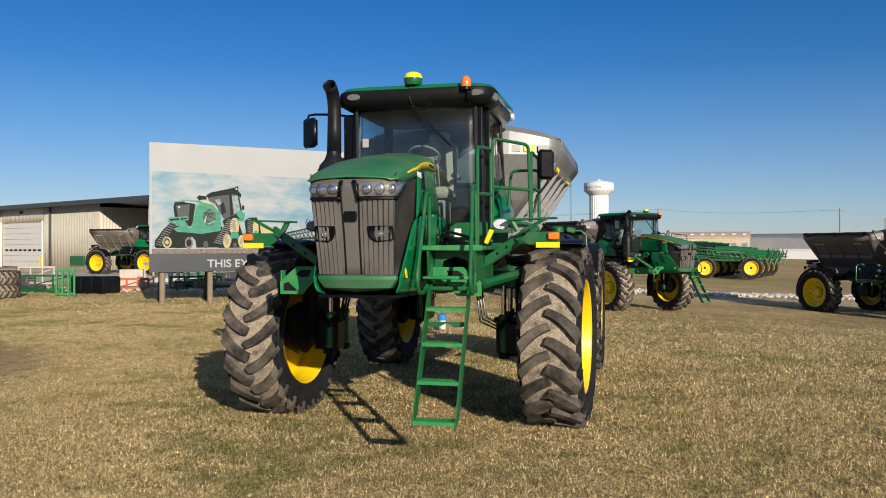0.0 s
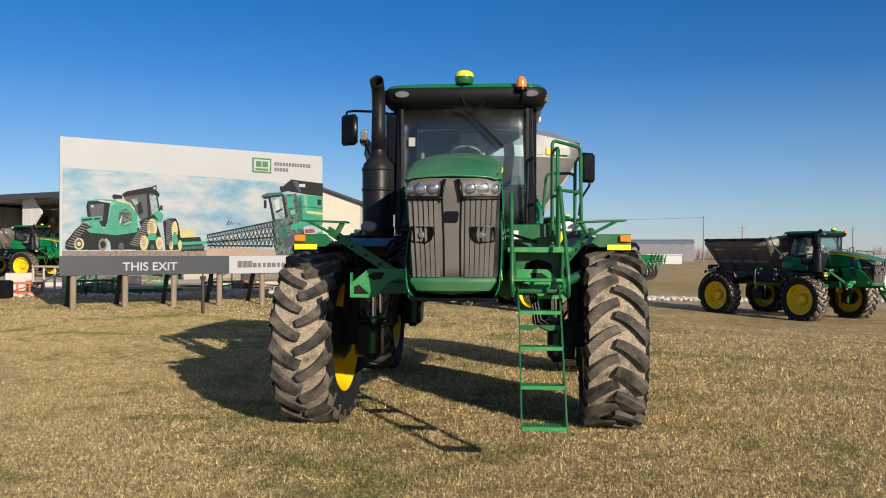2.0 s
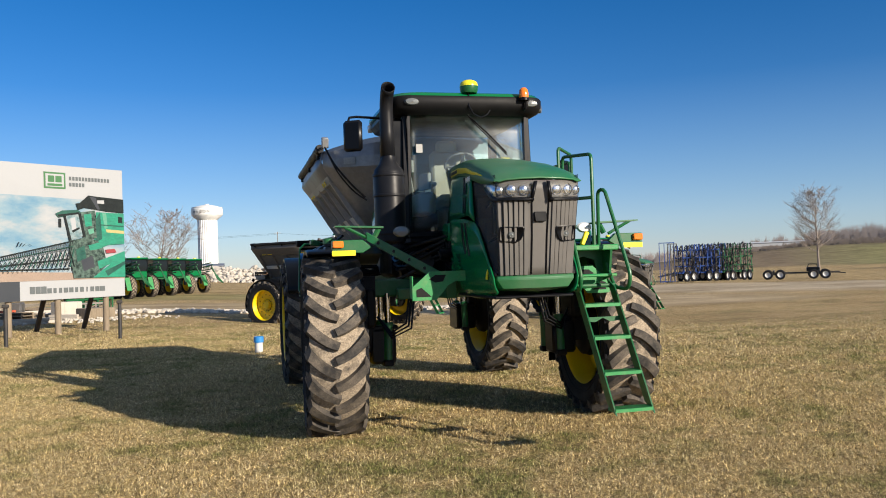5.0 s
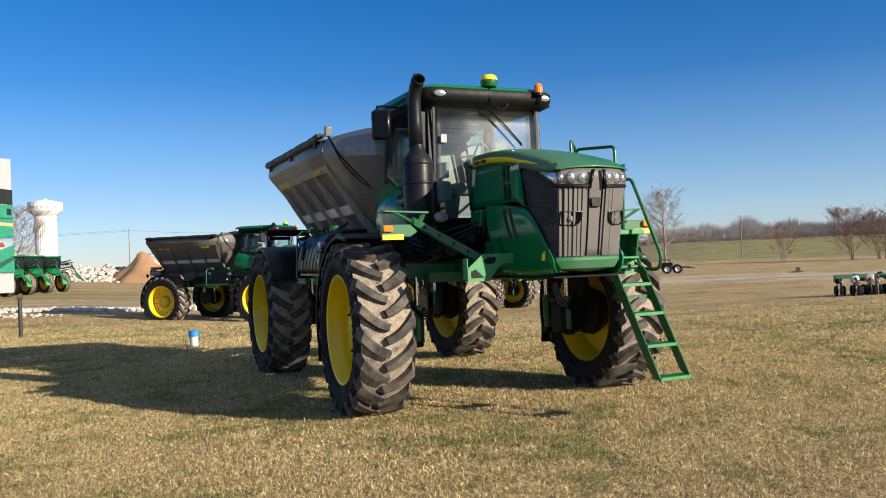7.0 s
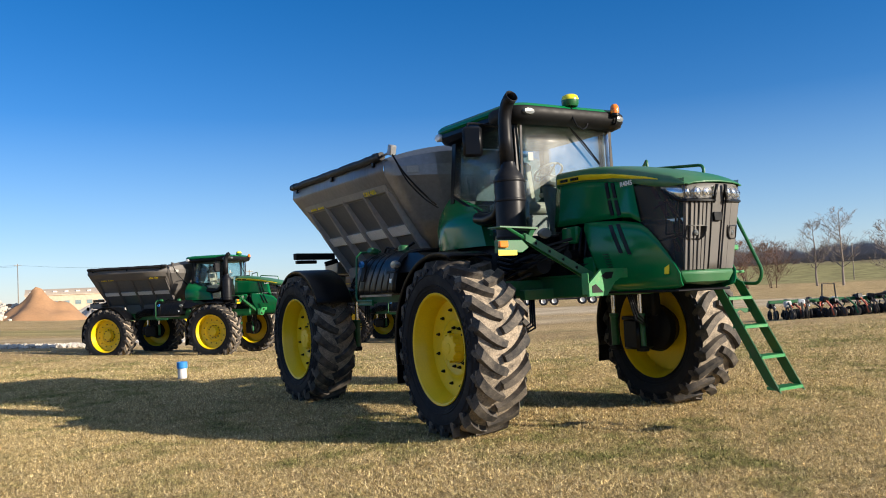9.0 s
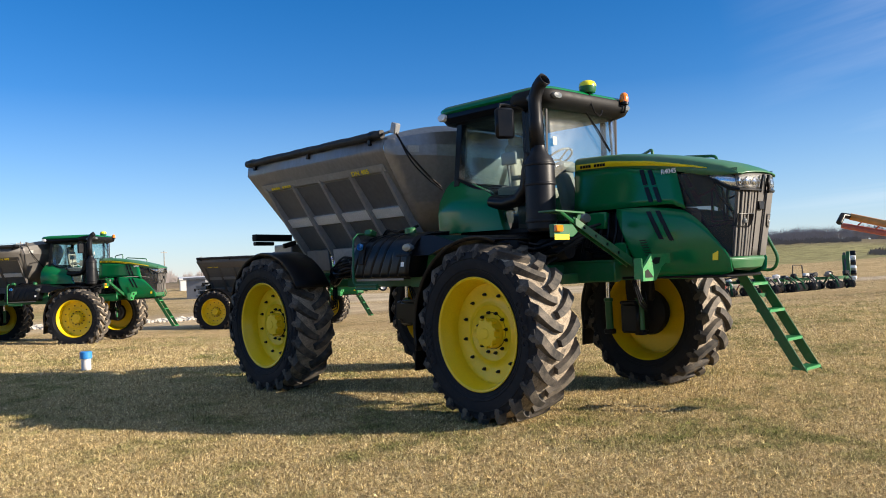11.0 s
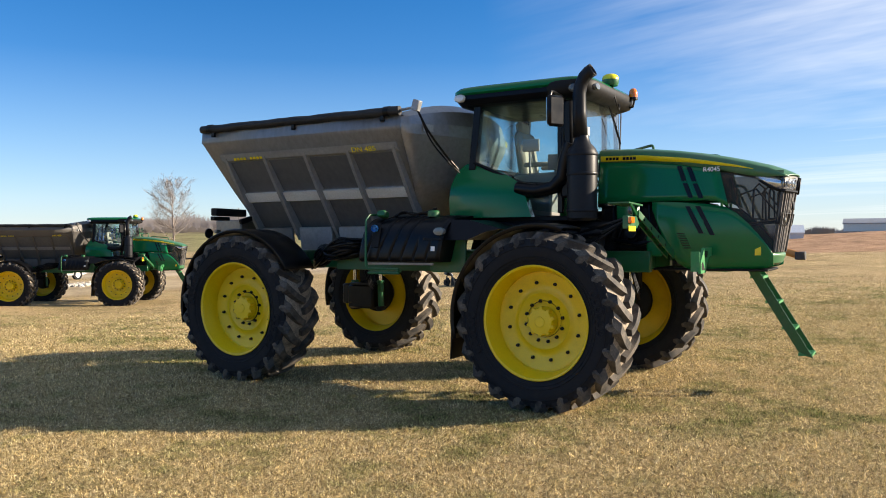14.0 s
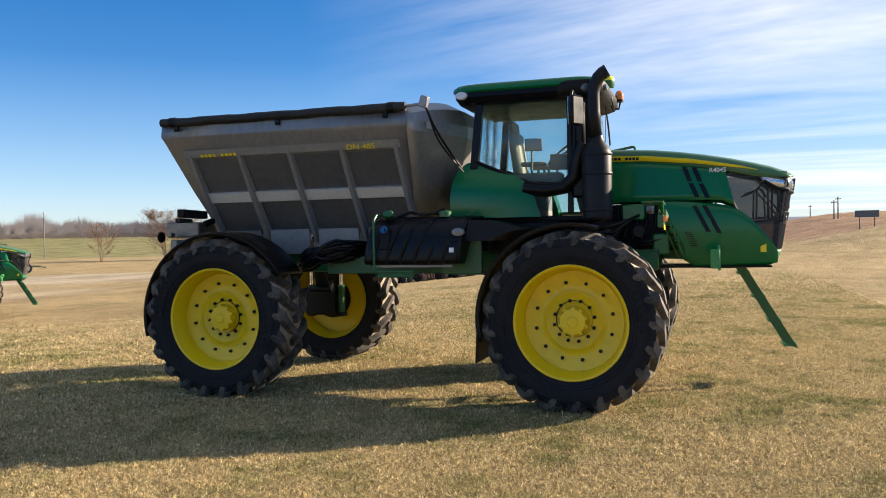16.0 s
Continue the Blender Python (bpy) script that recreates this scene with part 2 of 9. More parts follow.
# panel steel: darker base than the sheet, with paler patches
STEEL_PANEL = surface("darker_stainless_panel", (0.112, 0.118, 0.127), (0.150, 0.155, 0.162), 0.5, 0.3, scale=1.3, fine=14.0, amount=0.4, stretch=(1, 1, 0.35))
STEEL_FRONT = surface("hopper_front_steel", (0.27, 0.272, 0.275), (0.215, 0.212, 0.205), 0.40, 0.45, scale=1.2, fine=14.0, amount=0.4)
STICKER = surface("faded_sticker", (0.36, 0.36, 0.34), None, 0.6)
DARK_PUMP = surface("dark_pump_casting", (0.03, 0.03, 0.032), (0.07, 0.06, 0.05), 0.5, 0.3, scale=8.0, amount=0.3)


def tread_material():
    """Rubber with pale dried mud in the low ground between the lugs."""
    m, t, b = nodes_of("muddy_tread")
    n1, n2 = noise_node(t, 7.0, 8.0, 0.68), noise_node(t, 60.0, 6.0, 0.7)
    mud = ramp(t, n2.outputs["Fac"], [(0.28, (0.12, 0.095, 0.068)), (0.5, (0.32, 0.26, 0.19)), (0.72, (0.56, 0.47, 0.36))]).outputs[0]
    f = ramp(t, n1.outputs["Fac"], [(0.30, (0.1, 0.1, 0.1)), (0.54, (1, 1, 1))]).outputs[0]
    t.links.new(mix(t, f, (0.022, 0.021, 0.021), mud), b.inputs["Base Color"])
    b.inputs["Roughness"].default_value = 0.9
    bump(t, b, n2.outputs["Fac"], 0.6, 0.01)
    return m


def lug_material():
    m, t, b = nodes_of("lug_rubber")
    n1, n2 = noise_node(t, 4.0, 8.0, 0.68), noise_node(t, 80.0, 4.0)
    dust = ramp(t, n2.outputs["Fac"], [(0.3, (0.14, 0.112, 0.085)), (0.7, (0.36, 0.30, 0.23))]).outputs[0]
    f = ramp(t, n1.outputs["Fac"], [(0.40, (0.02, 0.02, 0.02)), (0.70, (0.6, 0.6, 0.6))]).outputs[0]
    t.links.new(mix(t, f, (0.015, 0.0147, 0.015), dust), b.inputs["Base Color"])
    b.inputs["Roughness"].default_value = 0.78
    bump(t, b, n2.outputs["Fac"], 0.4, 0.004)
    return m


TREAD, LUG = tread_material(), lug_material()


# ---- mesh tools ----
class Shape:
    """Collects vertices and faces for one mesh."""

    def __init__(self):
        self.v, self.f = [], []

    def add(self, verts, faces):
        o = len(self.v)
        self.v += [tuple(p) for p in verts]
        self.f += [tuple(i + o for i in f) for f in faces]
        return self

    def box(self, size, at=(0, 0, 0), rot=(0, 0, 0), c=0.0):
        """A box with chamfered edges of width c."""
        m = pose(*at, *rot)
        h = [s / 2 for s in size]
        if c <= 0:
            vs = [m @ Vector((x * h[0], y * h[1], z * h[2])) for x in (-1, 1) for y in (-1, 1) for z in (-1, 1)]
            return self.add(vs, [(0, 1, 3, 2), (4, 6, 7, 5), (0, 4, 5, 1), (2, 3, 7, 6), (0, 2, 6, 4), (1, 5, 7, 3)])
        c = min(c, min(h) * 0.9)
        bm = bmesh.new()
        bmesh.ops.create_cube(bm, size=1.0)
        for v in bm.verts:
            v.co = Vector((v.co.x * size[0], v.co.y * size[1], v.co.z * size[2]))
        bmesh.ops.bevel(bm, geom=bm.edges[:], offset=c, segments=1, affect="EDGES")
        bm.verts.index_update()
        self.add([m @ v.co for v in bm.verts], [[v.index for v in f.verts] for f in bm.faces])
        bm.free()
        return self

    def tube(self, pts, r, n=10, cap=True):
        """A round bar along points; r: one radius or one for each point."""
        pts = [Vector(p) for p in pts]
        rs = r if isinstance(r, (list, tuple)) else [r] * len(pts)
        rings, up = [], None
        for i, p in enumerate(pts):
            d = (pts[min(i + 1, len(pts) - 1)] - pts[max(i - 1, 0)]).normalized()
            if up is None:
                up = Vector((0, 0, 1)) if abs(d.z) < 0.9 else Vector((1, 0, 0))
            a = d.cross(up).normalized()
            up = a.cross(d).normalized()
            rings.append([p + (a * math.cos(k * math.tau / n) + up * math.sin(k * math.tau / n)) * rs[i] for k in range(n)])
        vs = [q for ring in rings for q in ring]
        fs = [(i * n + k, i * n + (k + 1) % n, (i + 1) * n + (k + 1) % n, (i + 1) * n + k) for i in range(len(pts) - 1) for k in range(n)]
        if cap:
            fs += [tuple(range(n))[::-1], tuple((len(pts) - 1) * n + k for k in range(n))]
        return self.add(vs, fs)

    def revolve(self, profile, at=(0, 0, 0), axis="x", n=48, closed=False):
        """profile: (along the axis, radius) pairs."""
        vs, fs, k = [], [], len(profile)
        for i in range(n):
            c, s = math.cos(i * math.tau / n), math.sin(i * math.tau / n)
            for a, r in profile:
                p = {"x": (a, r * c, r * s), "y": (r * s, a, r * c), "z": (r * c, r * s, a)}[axis]
                vs.append(Vector(p) + Vector(at))
        for i in range(n):
            for j in range(k if closed else k - 1):
                j2 = (j + 1) % k
                fs.append((i * k + j, ((i + 1) % n) * k + j, ((i + 1) % n) * k + j2, i * k + j2))
        return self.add(vs, fs)

    def prism(self, poly, lo, hi, axis="x"):
        """A flat outline pushed through from lo to hi along an axis. poly: (y, z), (x, z) or (x, y) pairs."""
        def put(a, b, w):
            return {"x": (w, a, b), "y": (a, w, b), "z": (a, b, w)}[axis]
        n = len(poly)
        vs = [put(a, b, lo) for a, b in poly] + [put(a, b, hi) for a, b in poly]
        fs = [(i, (i + 1) % n, n + (i + 1) % n, n + i) for i in range(n)] + [tuple(range(n))[::-1], tuple(range(n, 2 * n))]
        return self.add(vs, fs)

    def grid(self, rows, loop=False):
        n = len(rows[0])
        vs = [p for r in rows for p in r]
        fs = []
        for i in range(len(rows) - 1):
            for k in range(n if loop else n - 1):
                fs.append((i * n + k, i * n + (k + 1) % n, (i + 1) * n + (k + 1) % n, (i + 1) * n + k))
        return self.add(vs, fs)

    def loft(self, rings):
        """Closed rings joined, with caps."""
        o, n = len(self.v), len(rings[0])
        self.grid(rings, True)
        self.f += [tuple(o + k for k in range(n))[::-1], tuple(o + (len(rings) - 1) * n + k for k in range(n))]
        return self

    def mirror(self):
        s = Shape()
        s.v = [(-x, y, z) for x, y, z in self.v]
        s.f = [f[::-1] for f in self.f]
        return s

    def mesh(self, name, mat, angle=38, fix=True):
        me = bpy.data.meshes.new(name)
        me.from_pydata(self.v, [], self.f)
        if fix:
            bm = bmesh.new()
            bm.from_mesh(me)
            bmesh.ops.recalc_face_normals(bm, faces=bm.faces[:])
            bm.to_mesh(me)
            bm.free()
        me.shade_smooth()
        me.set_sharp_from_angle(angle=radians(angle))
        if mat:
            me.materials.append(mat)
        return me


def part(name, shape, mat, parent, label="", solid=0.0, bevel=0.0, angle=38):
    me = shape if isinstance(shape, bpy.types.Mesh) else shape.mesh(name, mat, angle)
    ob = new(name, me)
    ob.parent = parent
    if solid:
        md = ob.modifiers.new("thickness", "SOLIDIFY")
        md.thickness, md.offset = solid, 0.0
    if bevel:
        md = ob.modifiers.new("edges", "BEVEL")
        md.width, md.segments, md.limit_method = bevel, 2, "ANGLE"
    if label:
        tagged(ob, label)
    return ob


def thing(name, label, category, group="", kind="", at=None):
    ob = new(name)
    ob.empty_display_size = 0.3
    if at is not None:
        ob.matrix_basis = at
    return tagged(ob, label, category, group, kind)


def solo(name, shape, mat, label, category, group="", kind="", at=None, angle=38):
    ob = new(name, shape.mesh(name, mat, angle))
    if at is not None:
        ob.matrix_basis = at
    return tagged(ob, label, category, group, kind)


def bend(pts, n=5):
    """A smooth run through the points, for hoses and cables."""
    p = [Vector(q) for q in pts]
    p = [p[0] * 2 - p[1]] + p + [p[-1] * 2 - p[-2]]
    out = []
    for a, b, c, d in zip(p, p[1:], p[2:], p[3:]):
        for k in range(n):
            u = k / n
            out.append(0.5 * (2 * b + (c - a) * u + (2 * a - 5 * b + 4 * c - d) * u ** 2 + (3 * b - a - 3 * c + d) * u ** 3))
    return out + [p[-2]]


def words(name, text, size, m, mat, parent=None, depth=0.003, align="LEFT", width=1.0, bold=0.0):
    """Raised lettering in the built-in font, as a mesh."""
    cu = bpy.data.curves.new(name, "FONT")
    cu.body, cu.size, cu.extrude, cu.align_x, cu.offset = text, size, depth, align, bold
    tmp = bpy.data.objects.new(name, cu)
    scene.collection.objects.link(tmp)
    dg = bpy.context.evaluated_depsgraph_get()
    me = bpy.data.meshes.new_from_object(tmp.evaluated_get(dg))
    bpy.data.objects.remove(tmp)
    me.materials.clear()
    me.materials.append(mat)
    ob = new(name, me)
    ob.parent = parent
    ob.matrix_basis = m @ Matrix.Diagonal((width, 1, 1, 1))
    return ob


def smooth(t):
    t = max(0.0, min(1.0, t))
    return t * t * (3 - 2 * t)


def ground_z(x, y):
    """Height of the land: a lawn that falls gently to the yard, a bank in the east, a rising field beyond."""
    d = math.hypot(x + 5, y)
    az = math.degrees(math.atan2(x + 5, y))
    z = -0.09 - 0.9 * smooth((y - 10) / 27) * smooth((x + 14) / 26)
    z += 9.5 * smooth((d - 250) / 260) * smooth((az - 26) / 14) * smooth((84 - az) / 16)
    z += 5.0 * smooth((x - 35) / 60) * smooth((8 - y) / 40) * smooth((320 - d) / 100)
    z += 3.4 * smooth((x - 140) / 130) * smooth((110 - y) / 70) * smooth((900 - d) / 200)
    z += -1.0 * smooth((d - 60) / 120) * smooth((az + 5) / 30) * smooth((95 - az) / 40)
    if d < 400:
        z += 0.02 * math.sin(x * 0.31 + 1.3) * math.sin(y * 0.27) + 0.012 * math.sin(x * 0.9) * math.sin(y * 0.77 + 2)
    return z


# ---- the spreader: forward is -y, its right side -x, the front axle at y = 0 ----
TYRE_R, REAR_Y, TRACK = 0.945, 4.46, 1.66


def lug_shape():
    """Two rows of chevron lugs on the carcass, their inner ends leading."""
    s = Shape()
    count = 21
    for side in (-1, 1):
        for i in range(count):
            a0 = (i + (0.5 if side > 0 else 0.0)) * math.tau / count
            rings = []
            for k in range(7):
                u = k / 6
                x = side * (-0.015 + 0.325 * min(1, u * 1.12))
                ang = a0 + 0.10 * u + 0.20 * u * u
                w = 0.041 + 0.018 * u
                top = TYRE_R - 0.016 * u * u if k < 6 else TYRE_R - 0.085
                low = 0.868 - (0.03 * u * u) - (0.05 if k == 6 else 0)
                # width across the lug's own line
                dw, dx = w / 0.93 * 0.92, w * 0.40 * side
                ring = []
                for r, q in ((low, -1.25), (top, -0.85), (top, 0.85), (low, 1.25)):
                    aa = ang + q * dw
                    xx = x - q * dx
                    ring.append((xx, r * math.cos(aa), r * math.sin(aa)))
                rings.append(ring)
            s.loft(rings)
    return s


def grown(shape):
    """A turned shape with its tyre a little taller than drawn, the rim nearly as drawn."""
    out = []
    for x, y, z in shape.v:
        k = 1.015 + 0.055 * smooth((math.hypot(y, z) - 0.62) / 0.20)
        out.append((x, y * k, z * k))
    shape.v = out
    return shape


LUGS = grown(lug_shape())


def wheel_meshes():
    ca = [(-0.265, 0.615), (-0.285, 0.645), (-0.315, 0.70), (-0.325, 0.77), (-0.318, 0.825), (-0.285, 0.862), (-0.18, 0.882), (0, 0.889),
          (0.18, 0.882), (0.285, 0.862), (0.318, 0.825), (0.325, 0.77), (0.315, 0.70), (0.285, 0.645), (0.265, 0.615)]
    side_a = Shape().revolve(ca[:6], n=72)
    side_a.revolve(ca[-6:], n=72)
    for sx in (-1, 1):
        for r in (0.672, 0.70, 0.79):
            side_a.revolve([(sx * 0.298 if r < 0.69 else sx * (0.312 if r < 0.75 else 0.322), r - 0.006), (sx * 0.306 if r < 0.69 else sx * (0.322 if r < 0.75 else 0.33), r), (sx * 0.298 if r < 0.69 else sx * (0.312 if r < 0.75 else 0.322), r + 0.006)], n=72)
        # short blocks at the shoulder
        for i in range(42):
            a = i * math.tau / 42
            side_a.box((0.02, 0.05, 0.035), (sx * 0.318, 0.838 * math.cos(a), 0.838 * math.sin(a)), (math.degrees(a) - 90, 0, 0))
    # raised lettering blocks on the sidewall, unreadable
    for j in range(2):
        for i in range(6):
            a = j * math.pi + 0.9 + i * 0.105
            side_a.revolve([(0.320, 0.045), (0.331, 0.04), (0.331, 0.022), (0.320, 0.018)], (0, 0.745 * math.cos(a), 0.745 * math.sin(a)), n=12)
    band = Shape().revolve(ca[5:10], n=72)
    rim = Shape().revolve([(0.268, 0.61), (0.29, 0.628), (0.295, 0.620), (0.285, 0.60), (0.25, 0.585), (0.20, 0.575), (0.16, 0.555), (0.10, 0.548), (-0.12, 0.548),
                           (-0.16, 0.562), (-0.20, 0.585), (-0.26, 0.60), (-0.29, 0.628), (-0.265, 0.612)], n=72)
    disc = Shape().revolve([(0.06, 0.552), (0.055, 0.50), (0.045, 0.46), (0.035, 0.40), (0.03, 0.355), (0.045, 0.33), (0.055, 0.31), (0.03, 0.27), (0.025, 0.16), (0.02, 0.10),
                            (-0.01, 0.10), (-0.01, 0.55)], n=60, closed=True)
    hub = Shape().revolve([(0.02, 0.165), (0.055, 0.165), (0.07, 0.155), (0.08, 0.15), (0.135, 0.15), (0.15, 0.14), (0.155, 0.06), (0.162, 0.055), (0.162, 0.001)], n=40)
    boss = Shape().revolve([(0.08, 0.022), (0.145, 0.022), (0.15, 0.001)], n=8)
    nut = Shape().revolve([(0, 0.021), (0.02, 0.021), (0.022, 0.012), (0.042, 0.012), (0.043, 0.001)], n=6)
    return {"side": grown(side_a).mesh("sidewall", RUBBER), "band": grown(band).mesh("tread_band", TREAD), "lugs": LUGS.mesh("tread", LUG, 30),
            "rim": grown(rim).mesh("rim", YELLOW), "disc": grown(disc).mesh("wheel_disc", YELLOW), "hub": hub.mesh("hub", YELLOW), "boss": boss.mesh("hub_boss", YELLOW), "nut": nut.mesh("wheel_nut", BLACK)}


WM = wheel_meshes()


def add_wheel(root, m):
    w = part("wheel", WM["side"], None, root, "large farm tyre, dusty black sidewalls")
    w.matrix_basis = m
    part("tread_band", WM["band"], None, w, "dried pale mud between the lugs")
    part("tread", WM["lugs"], None, w, "worn black chevron lugs")
    part("rim", WM["rim"], None, w, "yellow painted rim")
    part("wheel_disc", WM["disc"], None, w, "yellow wheel disc")
    part("hub", WM["hub"], None, w, "yellow hub cover")
    for i in range(10):
        a = i * math.tau / 10
        part("hub_boss", WM["boss"], None, w).matrix_basis = pose(0, 0.15 * math.cos(a), 0.15 * math.sin(a))
    for r, n, x in ((0.228, 12, 0.028), (0.436, 12, 0.040)):
        for i in range(n):
            a = i * math.tau / n + 0.13
            o = part("wheel_nut", WM["nut"], None, w)
            o.matrix_basis = pose(x, r * math.cos(a), r * math.sin(a))
    return w


def fender_shape(c, r, a0, a1, x0, x1, lip=0.05):
    rows = []
    for i in range(25):
        a = radians(a0 + (a1 - a0) * i / 24)
        row = []
        for x, rr in ((x0, r - lip), (x0, r - 0.01), (x0 + 0.02 * (1 if x1 > x0 else -1), r), (x1 - 0.02 * (1 if x1 > x0 else -1), r), (x1, r - 0.01), (x1, r - lip)):
            row.append((x, c[0] + rr * math.cos(a), c[1] + rr * math.sin(a)))
        rows.append(row)
    return Shape().grid(rows)


def hood_half(y):
    """Half width of the lower cheeks and the nose along the length."""
    t = smooth((-y - 0.3) / 2.0)
    return 0.475 - 0.055 * t


def panel_x(y, z):
    """The upper bonnet tapers towards the cab and leans in with height."""
    a = smooth((-y - 1.35) / 0.55)
    back = 0.270 + 0.113 * (-y - 0.13)
    return (back + 0.02 - 0.06 * (z - 2.3) / 0.45) * (1 - a) + hood_half(y) * a


def hood_top(y):
    pts = [(-0.13, 2.905), (-0.7, 2.885), (-1.26, 2.815), (-1.82, 2.70), (-2.15, 2.61), (-2.34, 2.545), (-2.42, 2.50)]
    for (a, za), (b, zb) in zip(pts, pts[1:]):
        if y >= b:
            return za + (zb - za) * (y - a) / (b - a)
    return pts[-1][1]


def build_spreader():
    root = thing("dry_spreader", "green high-clearance dry fertilizer spreader with stainless hopper on grass", "spreader")
    sides = (-1, 1)

    # wheels; the front pair is turned a little to its right
    for sx in sides:
        for y, z, st in ((0.0, 0.892, 3.0), (REAR_Y, 0.876, 0.0)):
            add_wheel(root, pose(sx * TRACK, y, z, random.uniform(0, 360), 0, 0) if sx > 0 and not st else
                      pose(sx * TRACK, y, z, 0, 0, (180 if sx < 0 else 0) - st) @ pose(0, 0, 0, random.uniform(0, 360), 0, 0))

    # main frame
    s = Shape()
    for sx in sides:
        s.box((0.12, 6.2, 0.24), (sx * 0.46, 2.25, 1.52), c=0.012)
        s.box((0.16, 6.2, 0.02), (sx * 0.46, 2.25, 1.645))
    for y in (-0.6, 1.2, 2.4, 3.4, 5.3):
        s.box((0.84, 0.12, 0.18), (0, y, 1.51), c=0.01)
    part("frame", s, GREEN_FLAT, root, "green steel frame rails")
    for sx in sides:
        s = Shape().box((0.05, 1.9, 0.22), (sx * 1.28, 2.25, 1.52), c=0.01)
        s.box((0.8, 0.08, 0.10), (sx * 0.88, 1.45, 1.48), c=0.01)
        s.box((0.8, 0.08, 0.10), (sx * 0.88, 3.0, 1.48), c=0.01)
        part("side_frame", s, GREEN_DARK, root, "green side rail, darkened for shade under the tank")
    # transmission and pumps below the cab floor
    part("transmission", Shape().box((0.78, 1.9, 0.40), (0, 0.55, 1.82), c=0.05), BLACK_SOFT, root, "dark transmission housing under the cab")
    for sx in sides:
        part("hydraulic_tank", Shape().box((0.46, 0.95, 0.40), (sx * 0.66, 0.72, 1.83), c=0.05), BLACK_SOFT, root, "dark hydraulic reservoir")
        part("pump", Shape().revolve([(-0.30, 0.001), (-0.30, 0.11), (-0.1, 0.14), (0.12, 0.14), (0.2, 0.09), (0.28, 0.001)], (sx * 0.62, 0.0, 1.80), "y", 18), DARK_PUMP, root, "dark hydraulic pump")
        for k in range(6):
            z0, y0 = 1.98 - 0.05 * k, -0.42 + 0.07 * k
            part("hose", Shape().tube([(sx * 0.44, y0 - 0.2, z0 + 0.1), (sx * (0.80 + 0.02 * k), y0, z0 - 0.06 * (k % 3)), (sx * (0.92 - 0.03 * k), y0 + 0.35, z0 - 0.12), (sx * 0.86, y0 + 0.8, z0 - 0.04)], 0.017 + 0.004 * (k % 2), 7), BLACK, root)
    for y, zc in ((0.0, 0.915), (REAR_Y, 0.885)):
        s = Shape()
        s.box((2.5, 0.24, 0.20), (0, y, 1.52), c=0.02)
        s.box((1.9, 0.10, 0.12), (0, y - 0.28, 1.45), c=0.01)
        part("axle_beam", s, GREEN_FLAT, root, "green axle beam")
        for sx in sides:
            s = Shape()
            s.loft([[(sx * (1.26 + d * 0.09), y + e * 0.15, 1.66) for d, e in ((-1, -1), (1, -1), (1, 1), (-1, 1))],
                    [(sx * (1.28 + d * 0.10), y + e * 0.17, 1.25) for d, e in ((-1, -1), (1, -1), (1, 1), (-1, 1))],
                    [(sx * (1.30 + d * 0.09), y + e * 0.14, 0.80) for d, e in ((-1, -1), (1, -1), (1, 1), (-1, 1))]])
            s.revolve([(-0.02 * sx, 0.001), (-0.02 * sx, 0.22), (0.04 * sx, 0.30), (0.12 * sx, 0.32), (0.20 * sx, 0.28), (0.34 * sx, 0.20)], (sx * 1.36, y, zc), n=28)
            s.box((0.12, 0.22, 0.44), (sx * 1.24, y - 0.12, 1.30), c=0.03)
            part("leg", s, BLACK_SOFT, root, "dark steel wheel leg with drive motor")
            s = Shape().box((0.34, 0.52, 0.40) if y > 1 else (0.30, 0.28, 0.40), (sx * 1.10, y - 0.02, 0.86), c=0.03)
            if y > 1:
                s.box((0.30, 0.16, 0.34), (sx * 1.12, y + 0.30, 0.90), c=0.025)
            s.box((0.36, 0.40 if y > 1 else 0.24, 0.05), (sx * 1.10, y - 0.02, 1.07), c=0.012)
            part("drive_housing", s, BLACK, root, "black drive housing inside the wheel")
            for dy in ((-0.14, 0.36) if y < 1 else (-0.36, 0.16)):
                s = Shape().tube([(sx * 1.04, y + dy, 1.12), (sx * 1.05, y + dy, 0.70)], 0.052, 14)
                s.revolve([(1.08, 0.052), (1.085, 0.062), (1.125, 0.062), (1.13, 0.052)], (sx * 1.04, y + dy, 0), "z", 14)
                part("suspension_cylinder", s, GREEN_FLAT, root, "green suspension cylinder")
                part("cylinder_rod", Shape().tube([(sx * 1.04, y + dy, 1.46), (sx * 1.04, y + dy, 1.10)], 0.03, 12), CHROME, root, "polished cylinder rod")
                part("cylinder_foot", Shape().box((0.12, 0.14, 0.07), (sx * 1.05, y + dy, 0.67), c=0.015), BLACK_SOFT, root)
            for k in range(3):
                o = 0.03 * k
                s = Shape().tube([(sx * (0.8 - o), y - 0.22, 1.42), (sx * (0.86 - o), y - 0.30, 1.12 - o), (sx * 1.02, y - 0.26, 1.02 - o), (sx * 1.16, y - 0.15, 1.20)], 0.013, 7)
                part("hose", s, BLACK, root)

    # fenders
    for sx in sides:
        part("front_fender", fender_shape((0.02, 0.915), 1.065, 108, -14, sx * 1.36, sx * 1.93), BLACK, root, "black plastic wheel fender", solid=0.012)
        part("rear_fender", fender_shape((REAR_Y, 0.895), 1.065, 150, -14, sx * 1.36, sx * 1.93), BLACK, root, "black plastic wheel fender", solid=0.012)
        s = Shape().box((0.55, 0.02, 0.36), (sx * 1.645, 1.075, 0.60), (3, 0, 0), c=0.004)
        part("mud_flap", s, BLACK, root, "rubber mud flap")
